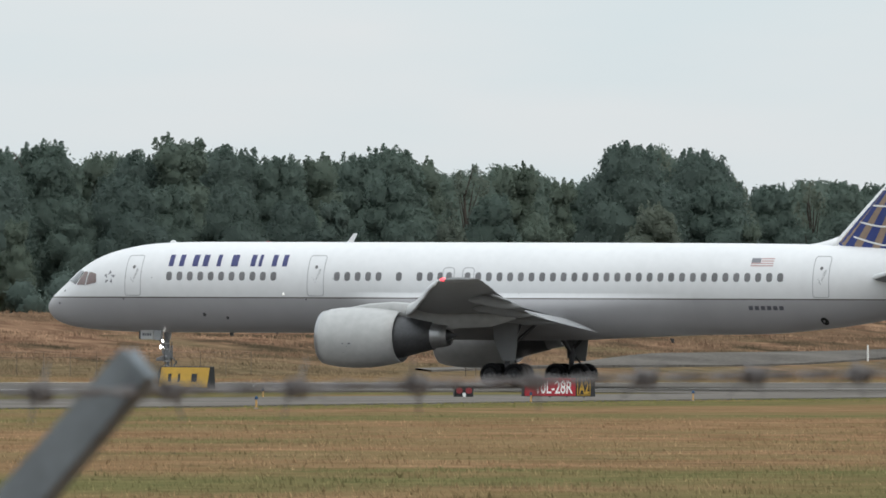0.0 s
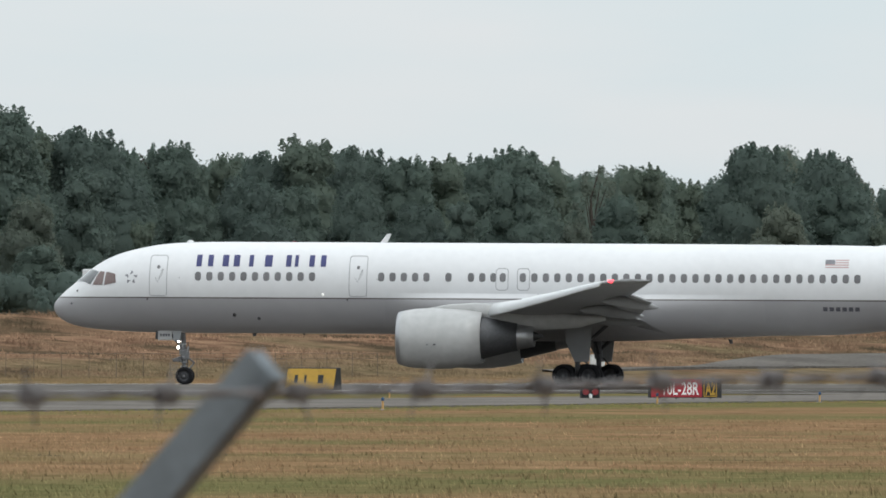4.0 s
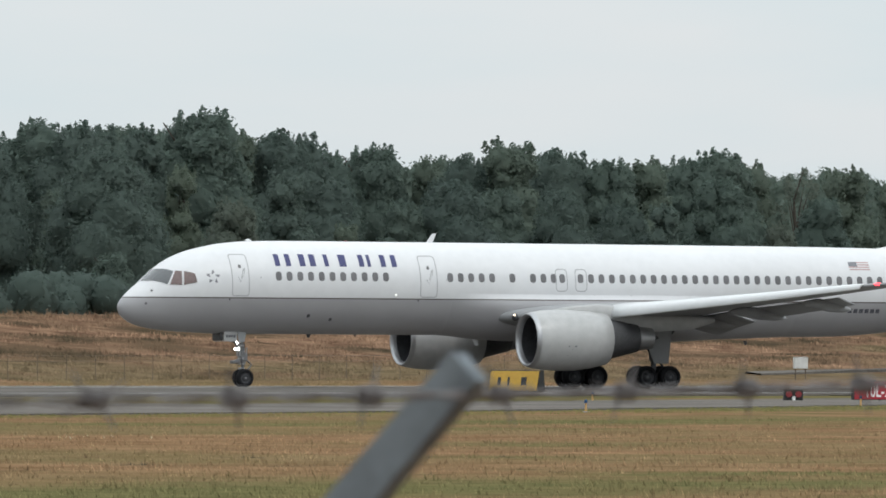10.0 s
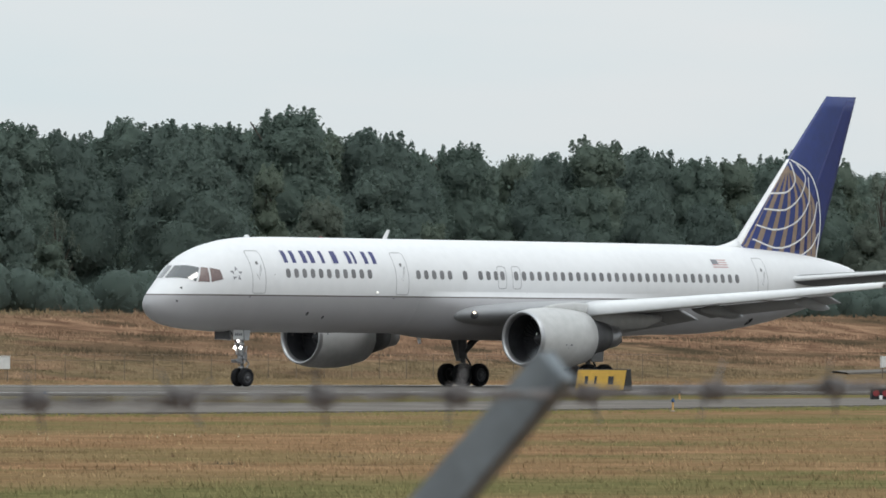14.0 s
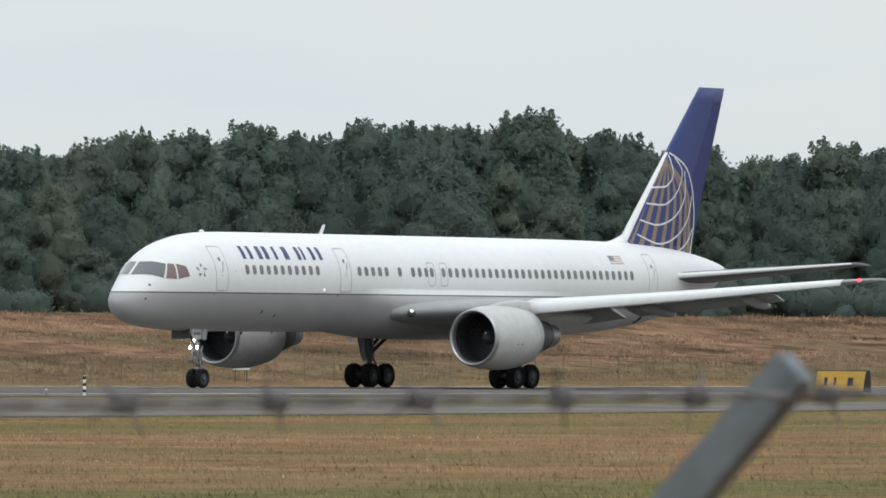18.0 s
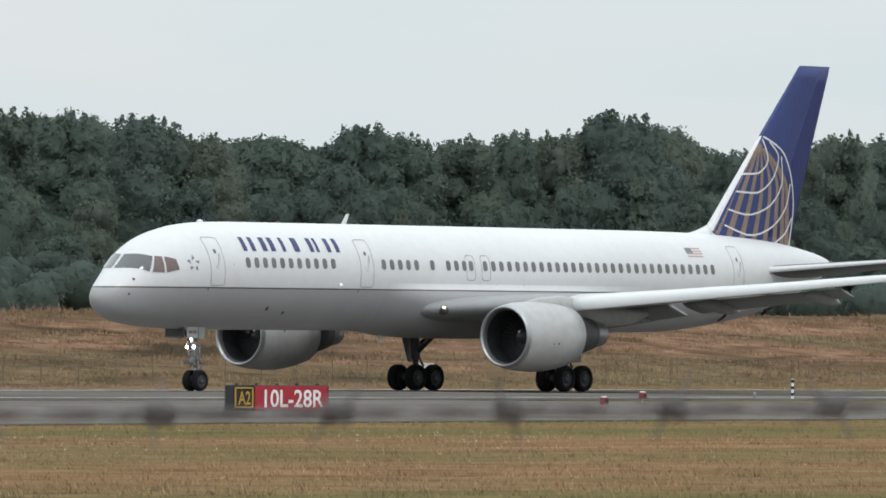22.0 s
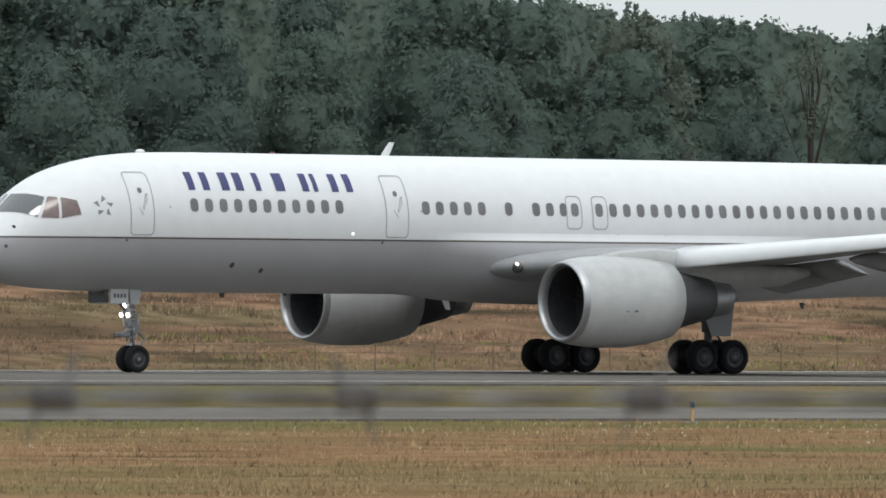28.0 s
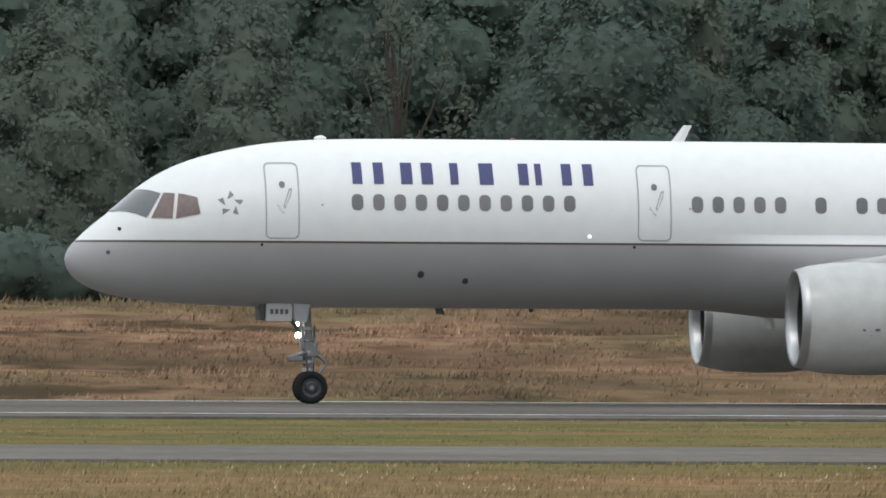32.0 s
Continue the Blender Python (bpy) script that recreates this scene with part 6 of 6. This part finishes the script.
def box_truck():
    t = thing("service_truck", "white service truck with a tall box body and blue cab", "truck")
    bm = bmesh.new()
    box(bm, -3.6, 0.6, -1.1, 1.1, 0.95, 2.62, 0.05)
    part("box_body", bm, VAN_WHITE, t)
    bm = bmesh.new()
    shaped(bm, [(0.7, 0.75), (0.7, 1.95), (1.7, 2.0), (2.3, 1.4), (3.3, 1.28), (3.5, 1.05), (3.5, 0.7)], -0.98, 0.98, 0.12, 1.5)
    part("cab", bm, VAN_WHITE, t)
    bm = bmesh.new()
    box(bm, 0.62, 1.35, -1.0, 1.0, 0.6, 2.0, 0.03)
    part("blue_panel", bm, VAN_BLUE, t, "dark blue panel behind the cab")
    bm = bmesh.new()
    box(bm, -3.4, 0.7, -0.95, 0.95, 0.55, 1.0, 0.02)
    part("chassis", bm, VAN_BLUE, t)
    for s in (-1, 1):
        bm = bmesh.new()
        pts = [(1.42, 1.45), (2.12, 1.45), (1.72, 1.88), (1.42, 1.88)]
        loft(bm, [[Vector((x, s * (1.0 - 0.12 * (z - 1.5)), z)) for x, z in pts], [Vector((x, s * (0.97 - 0.12 * (z - 1.5)), z)) for x, z in pts]])
        part("side_window", fixed(bm), CAR_GLASS, t)
    for x in (-2.4, 2.65):
        for y in (-0.88, 0.88):
            road_wheel(x, y, 0.45, t)
    return t


white_suv = suv("white_suv", "white estate car with dark windows on the crest road", VAN_WHITE)
dark_suv = suv("dark_suv", "dark green estate car on the crest road", CAR_DARK)
service_truck = box_truck()


# ---------- the near fence: barbed wire on leaning arms ----------
FENCE_Y = 3.17
wire_drop = spline([-4.2, -2.6, -1.13, 0.2, 0.95, 1.29, 1.53, 1.77, 1.95, 2.9, 3.75, 4.5, 4.97, 5.8, 6.9, 8.02, 11.0], [-0.03, -0.048, -0.040, -0.063, -0.0475, -0.044, -0.0387, -0.0335, -0.029, -0.0305, -0.031, -0.0275, -0.0245, -0.0148, -0.012, -0.006, 0.0])


def fence_arm(x, tip_dz):
    """A pressed-steel arm that leans over towards the viewer, on top of a fence post."""
    a = thing("fence_arm", "galvanised steel fence arm leaning out on a post", "fence arm", pose(x, FENCE_Y, EYE + tip_dz), group="fence arms")
    rot = Matrix.Rotation(radians(-45), 4, "X")      # local z runs up the arm to its tip
    bm = bmesh.new()
    w, dp = 0.0068, 0.0122
    rings = []
    for z, k in ((-0.42, 1.25), (-0.03, 1.0), (-0.004, 1.0), (0.0, 0.95)):
        rings.append([Vector((px * k, py * k, z)) for px, py in ((-w, -dp * 0.85), (-w * 0.7, -dp), (w * 0.7, -dp), (w, -dp * 0.85), (w, dp), (w * 0.7, dp), (w * 0.6, dp * 0.8), (-w * 0.6, dp * 0.8), (-w * 0.7, dp), (-w, dp))])
    loft(bm, rings)
    bmesh.ops.transform(bm, matrix=rot.inverted(), verts=bm.verts[:])
    part("arm", fixed(bm), GALVANISED, a, "bent steel channel")
    foot = rot.inverted() @ Vector((0, 0, -0.42))
    bm = bmesh.new()
    rod(bm, (0, foot.y, foot.z - EYE - tip_dz + 0.42 - 0.2 - 0.3), (0, foot.y, foot.z + 0.02), 0.03, None, 14)
    part("post", bm, GALVANISED, a)
    return a


for ax, dz in ((4.984, -0.009), (1.918, -0.011), (-1.13, -0.011), (8.02, 0.009)):
    fence_arm(ax, dz)


def barbed_wire():
    wire = thing("barbed_wire", "twisted galvanised barbed wire strung between leaning fence arms", "barbed wire")
    for phase in (0.0, math.pi):
        bm = bmesh.new()
        n = 760
        rings = []
        for i in range(n + 1):
            x = -4.0 + 15.0 * i / n
            a = x / 0.055 * 2 * math.pi / 2 + phase
            c = Vector((x, FENCE_Y + 0.0017 * math.cos(a), EYE + wire_drop(x) + 0.0017 * math.sin(a)))
            rings.append([c + Vector((0, 0.0013 * math.cos(q), 0.0013 * math.sin(q))) for q in (0, 1.57, 3.14, 4.71)])
        loft(bm, rings)
        part("strand", bm, WIRE_STEEL, wire)
    barb = None
    rng = random.Random(3)
    for i in range(-32, 48):
        x = 4.882 + 0.131 * i
        m = pose(x, FENCE_Y, EYE + wire_drop(x), rng.uniform(0, 180))
        if barb is None:
            bm = bmesh.new()
            for k in range(3):
                for a0 in range(7):
                    a, b = a0 * 0.9, (a0 + 1) * 0.9
                    xx = -0.006 + 0.006 * k
                    rod(bm, (xx, 0.0045 * math.cos(a), 0.0045 * math.sin(a)), (xx + 0.001, 0.0045 * math.cos(b), 0.0045 * math.sin(b)), 0.0014, None, 4)
            for s, q in ((1, 0.3), (-1, 0.3), (1, 2.0), (-1, 2.0)):
                rod(bm, (0.004 * s, 0.003 * math.cos(q), 0.003 * math.sin(q)), (0.009 * s, s * 0.017 * math.cos(q), s * 0.017 * math.sin(q)), 0.0013, 0.0006, 5)
            barb = part("barb", bm, WIRE_STEEL, wire)
            barb.matrix_local = m
        else:
            share("barb", barb, wire, m)


barbed_wire()


# ---------- weeds, tape and grass ----------
def weed(x, y, seed, h=0.65):
    rng = random.Random(seed)
    w = thing("weed_bush", "dry spindly weed standing in the mown grass", "weed", pose(x, y, FIELD))
    bm = bmesh.new()
    lv = Foliage()
    for _ in range(26):
        a, tilt = rng.random() * 6.28, rng.uniform(0.1, 0.8)
        p = Vector((0, 0, 0))
        d = Vector((math.cos(a) * tilt, math.sin(a) * tilt, 1)).normalized()
        for k in range(4):
            q = p + d * h * rng.uniform(0.18, 0.3)
            rod(bm, p, q, 0.006 - 0.001 * k, None, 4)
            leaf_cloud(lv, rng, q, (0.05, 0.05, 0.05), 5, 0.025)
            p, d = q, (d + Vector((rng.gauss(0, 0.25), rng.gauss(0, 0.25), 0.05))).normalized()
    part("stems", bm, DRY_STEM, w)
    leaf_mesh("leaves", lv, LEAF_C, w)


DRY_STEM = material("dry_stem", (0.20, 0.15, 0.09), 0.9, vary=0.2, grain=20)
TAPE_YELLOW = material("tape_yellow", (0.70, 0.55, 0.10), 0.6, vary=0.1)
weed(67.4, 102.6, 4)
weed(62.6, 104.5, 8, 0.3)


def tape(x, y):
    t = thing("marker_stake", "thin stake with a loose yellow tape in the grass", "stake", pose(x, y, FIELD))
    bm = bmesh.new()
    rod(bm, (0, 0, -0.05), (0.03, 0, 0.75), 0.012, 0.01, 6)
    part("stake", bm, DRY_STEM, t)
    bm = bmesh.new()
    pts = [(0.03, 0.75), (0.0, 0.60), (0.04, 0.48), (0.10, 0.58), (0.18, 0.46), (0.30, 0.42), (0.36, 0.43)]
    for (a, b), (c, d) in zip(pts, pts[1:]):
        bm.faces.new([bm.verts.new(p) for p in ((a, -0.02, b), (c, -0.02, d), (c, 0.012, d + 0.028), (a, 0.012, b + 0.028))])
    part("tape", bm, TAPE_YELLOW, t, "loose yellow plastic tape")


tape(70.0, 108.0)


def blade_material(name, a, b, c):
    m = bpy.data.materials.new(name)
    m.use_nodes = True
    nt = m.node_tree
    bs = nt.nodes["Principled BSDF"]
    bs.inputs["Roughness"].default_value, bs.inputs["Specular IOR Level"].default_value = 0.9, 0.0
    geo, ramp = nt.nodes.new("ShaderNodeNewGeometry"), nt.nodes.new("ShaderNodeValToRGB")
    for i, (pos, col) in enumerate(((0.0, a), (0.5, b), (1.0, c))):
        e = ramp.color_ramp.elements[i] if i < 2 else ramp.color_ramp.elements.new(pos)
        e.position, e.color = pos, (*col, 1)
    nt.links.new(geo.outputs["Random Per Island"], ramp.inputs[0])
    # patches of paler and darker grass, a metre or so across
    co, tx, mr, mul = nt.nodes.new("ShaderNodeTexCoord"), nt.nodes.new("ShaderNodeTexNoise"), nt.nodes.new("ShaderNodeMapRange"), nt.nodes.new("ShaderNodeVectorMath")
    tx.inputs["Scale"].default_value, tx.inputs["Detail"].default_value, tx.inputs["Roughness"].default_value = 0.55, 5.0, 0.65
    mr.inputs["From Min"].default_value, mr.inputs["From Max"].default_value = 0.32, 0.68
    mr.inputs["To Min"].default_value, mr.inputs["To Max"].default_value = 0.66, 1.24
    mul.operation = "SCALE"
    nt.links.new(co.outputs["Object"], tx.inputs["Vector"])
    nt.links.new(tx.outputs[0], mr.inputs["Value"])
    nt.links.new(ramp.outputs[0], mul.inputs[0])
    nt.links.new(mr.outputs[0], mul.inputs["Scale"])
    nt.links.new(mul.outputs[0], bs.inputs["Base Color"])
    return m


FLOWER = blade_material("seed_heads", (0.40, 0.36, 0.25), (0.50, 0.46, 0.33), (0.42, 0.35, 0.14))
GREEN_BLADES = blade_material("green_blades", (0.115, 0.118, 0.042), (0.165, 0.155, 0.056), (0.225, 0.195, 0.078))


def tufts(name, label, count, mt, seed, place, h0, h1, w, keep=None, swell=None, blades=3):
    """Many loose grass tufts in one mesh: a few leaning blades each, shaded like the sward they make up."""
    rng = random.Random(seed)
    at = []
    for _ in range(count):
        x, y = place(rng)
        if keep and noise.noise(Vector((x / keep[0], y / keep[0], keep[1]))) < keep[2]:
            continue
        if x > 500 and ramp_low(x) - 5.0 < y < ramp_high(x) + 0.5:
            continue
        k = 1.0
        if swell:
            k = max(0.25, 0.9 + swell[1] * noise.noise(Vector((x / swell[0], y / swell[0], 6.1))) + 0.6 * swell[1] * noise.noise(Vector((x / swell[0] * 3.1, y / swell[0] * 3.1, 2.2))))
        at.append((x, y, rough_ground(x, y) - 0.02, k))
    g = np.random.default_rng(seed)
    at = np.repeat(np.array(at), blades, 0)
    n = len(at)
    a, q = g.normal(0, 0.7, n) - 0.6, g.normal(0.9, 0.6, n)        # laid over by the wind
    tall, lean = g.uniform(h0, h1, n) * at[:, 3], g.uniform(0.2, 1.0, n)
    foot = at[:, :3] + np.stack([g.normal(0, w, n), g.normal(0, w, n), np.zeros(n)], 1)
    side = np.stack([np.cos(a), np.sin(a), np.zeros(n)], 1) * w
    tip = foot + np.stack([np.cos(q) * lean * tall, np.sin(q) * lean * tall, tall], 1)
    nrm = np.stack([g.normal(0, 0.25, n), g.normal(-0.1, 0.25, n), np.ones(n)], 1)
    nrm /= np.linalg.norm(nrm, axis=1, keepdims=True)
    turned = (np.cross(side, tip - foot) @ np.array((-0.6, -0.8, 0.0))) < 0       # every blade shows its upper face to the field
    side[turned] *= -1
    fol = Foliage()
    fol.add(np.stack([foot - side, foot + side, tip], 1).reshape(-1, 3), np.repeat(nrm, 3, 0), np.arange(3 * n).reshape(-1, 3))
    tagged(leaf_mesh(name, fol, mt, None), label, "grass", kind="stuff")


def field_place(rng):
    """Places over the mown field before the taxiway."""
    a, d = radians(rng.uniform(4, 63)), 112 + 190 * rng.random() ** 1.5
    x, y = d * math.sin(a), d * math.cos(a)
    return (x, y) if y < taxi_edge(x) - 0.3 else (x, 150 * rng.random())


def edge_place(rng):
    x = rng.uniform(0, 430)
    return x, taxi_edge(x) - 0.1 - 7.0 * rng.random() ** 1.6


def bank_place(rng):
    return 15 + 700 * rng.random() ** 1.15, rng.uniform(301, 349)


def bank_foot(rng):
    return 15 + 700 * rng.random(), 289 + 16 * rng.random()


tufts("dry_grass_near", "short dry straw-coloured grass on the field", 150000, BLADES, 21, field_place, 0.025, 0.10, 0.014, None, (2.2, 1.0))
tufts("green_grass_edge", "taller green grass along the taxiway edge", 14000, GREEN_BLADES, 22, edge_place, 0.03, 0.10, 0.014, (5.0, 2.0, -0.22))
tufts("grass_between", "mixed green and dry grass beside the runway", 42000, BLADES, 23, lambda r: (r.uniform(-10, 190), r.uniform(177, 234)), 0.02, 0.07, 0.02, None, (3.0, 0.8))
tufts("seed_heads", "pale seed heads dotted over the grass", 2600, FLOWER, 24, lambda r: (r.uniform(0, 190), 120 + 33 * r.random() ** 0.6), 0.03, 0.09, 0.010, (9.0, 5.0, 0.0))
tufts("bank_grass", "tall dry brown grass on the bank", 150000, BLADES, 25, bank_place, 0.05, 0.21, 0.04, None, (4.0, 1.5))
tufts("bank_weeds", "low green weeds in patches on the bank", 16000, GREEN_BLADES, 27, lambda r: (140 + 205 * r.random(), 302 + 20 * r.random()), 0.06, 0.18, 0.04, (8.0, 9.0, 0.2), (3.0, 1.2))
tufts("crest_grass", "taller dry stalks along the crest of the bank", 16000, BLADES, 28, lambda r: (15 + 660 * r.random(), 343 + 5.5 * r.random()), 0.10, 0.36, 0.03, (11.0, 4.0, 0.12), (3.0, 1.4))
tufts("bank_foot_grass", "rank olive grass along the foot of the bank", 40000, BLADES, 26, bank_foot, 0.04, 0.13, 0.035, None, (3.0, 1.0))


# ---------- what moves ----------
def motions():
    rows = [
        (0, pose(413.04, 267.68, 0, 0, 0, -82.69)), (0.5, pose(412.09, 268.12, 0, 0, 0, -80.68)),
        (1, pose(411.13, 268.49, 0, 0, 0, -78.64)), (1.5, pose(410.14, 268.78, 0, 0, 0, -76.56)),
        (2, pose(409.15, 269.00, 0, 0, 0, -74.47)), (2.5, pose(408.18, 269.15, 0, 0, 0, -72.41)),
        (3, pose(407.23, 269.23, 0, 0, 0, -70.40)), (3.5, pose(406.32, 269.26, 0, 0, 0, -68.43)),
        (5.5, pose(402.59, 269.38, 0, 0, 0, -60.67)), (6, pose(401.29, 269.22, 0, 0, 0, -57.91)),
        (6.5, pose(399.88, 269.05, 0, 0, 0, -54.97)), (7, pose(398.39, 268.86, 0, 0, 0, -51.89)),
        (7.5, pose(396.87, 268.59, 0, 0, 0, -48.70)), (8, pose(395.34, 268.22, 0, 0, 0, -45.42)),
        (8.5, pose(393.82, 267.76, 0, 0, 0, -42.10)), (9, pose(392.31, 267.22, 0, 0, 0, -38.74)),
        (9.5, pose(390.82, 266.60, 0, 0, 0, -35.41)), (10, pose(389.37, 265.90, 0, 0, 0, -32.15)),
        (10.5, pose(387.91, 265.17, 0, 0, 0, -28.84)), (11, pose(386.45, 264.38, 0, 0, 0, -25.56)),
        (11.5, pose(384.96, 263.59, 0, 0, 0, -22.29)), (12, pose(383.45, 262.79, 0, 0, 0, -19.16)),
        (12.5, pose(381.88, 262.04, 0, 0, 0, -16.20)), (13, pose(380.27, 261.33, 0, 0, 0, -13.43)),
        (13.5, pose(378.56, 260.75, 0, 0, 0, -11.01)), (14, pose(376.74, 260.28, 0, 0, 0, -8.86)),
        (14.5, pose(374.81, 259.87, 0, 0, 0, -6.87)), (16.5, pose(364.31, 258.32, 0, 0, 0, -0.92)),
        (17, pose(361.23, 258.13, 0, 0, 0, 0.05)), (17.5, pose(357.88, 258.08, 0, 0, 0, 0.77)),
        (18, pose(354.27, 258.10, 0, 0, 0, 1.13)), (18.5, pose(350.38, 258.20, 0, 0, 0, 1.19)),
        (19, pose(346.12, 258.35, 0, 0, 0, 1.12)), (19.5, pose(341.57, 258.55, 0, 0, 0, 1.03)),
        (20, pose(336.50, 258.74, 0, 0, 0, 0.89)), (20.5, pose(330.83, 258.88, 0, 0, 0, 0.74)),
        (21, pose(324.49, 259.03, 0, 0, 0, 0.60)), (21.5, pose(317.48, 259.15, 0, 0, 0, 0.46)),
        (22, pose(309.79, 259.28, 0, 0, 0, 0.30)), (22.5, pose(301.44, 259.39, 0, 0, 0, 0.14)),
        (23, pose(292.49, 259.41, 0, 0, 0, 0.05)), (23.5, pose(282.75, 259.45, 0, 0, 0, 0.00)),
        (24, pose(272.31, 259.49, 0, 0, 0, 0.01)), (24.5, pose(261.23, 259.50, 0, 0, 0, 0.06)),
        (25, pose(249.47, 259.50, 0, 0, 0, 0.15)), (25.5, pose(237.04, 259.50, 0, 0, 0, 0.23)),
        (26, pose(224.06, 259.48, 0, 0, 0, 0.30)), (26.5, pose(210.50, 259.54, 0, 0, 0, 0.30)),
        (28.5, pose(156.25, 259.31, 0, 0, 0, 0.13)), (29, pose(139.46, 259.24, 0, 0, 0, 0.11)),
        (29.5, pose(122.02, 259.23, 0, 0, 0, 0.11)), (30, pose(104.38, 259.14, 0, 0, 0, 0.11)),
        (30.5, pose(86.38, 259.02, 0, 0, 0, 0.11)), (31, pose(68.01, 258.90, 0, 0, 0, 0.10)),
        (31.5, pose(49.41, 258.79, 0, 0, 0, 0.09)), (32, pose(30.71, 258.68, 0, 0, 0, 0.07))]
    walk(airliner, rows)
    # the wheels roll with the ground that passes under them
    ts = [p[0] for p in rows]
    curves = [spline(ts, [v(m) for _, m in rows]) for v in (lambda m: m.translation.x, lambda m: m.translation.y, lambda m: m.to_euler().z)]
    steps = [i * 0.1 for i in range(0, 200)] + [20 + i / 30 for i in range(0, 361)]
    for hub, x, y, r in wheels:
        turn, last, out = 0.0, None, []
        for t in steps:
            px, py, yaw = (c(t) for c in curves)
            here = Vector((px + x * math.cos(yaw) - y * math.sin(yaw), py + x * math.sin(yaw) + y * math.cos(yaw)))
            if last is not None:
                turn += min((here - last).length / r, 1.45)
            last = here
            out.append((t, pose(x, y, r) @ Matrix.Rotation(-turn, 4, "Y")))
        walk(hub, out)
    # traffic on the crest road
    for car, t0, x0, speed in ((white_suv, 9.5, 514.0, 24.6), (dark_suv, 6.4, 524.0, 24.6), (service_truck, 3.5, 528.2, 24.6)):
        xs = [(t, x0 + speed * (t - t0)) for t in (0, 4, 8, 12, 16, 20, 24, 28, 32)]
        walk(car, [(t, pose(x, 353.5, bank_top(x) + 0.055, 0, 0, 0)) for t, x in xs])


motions()
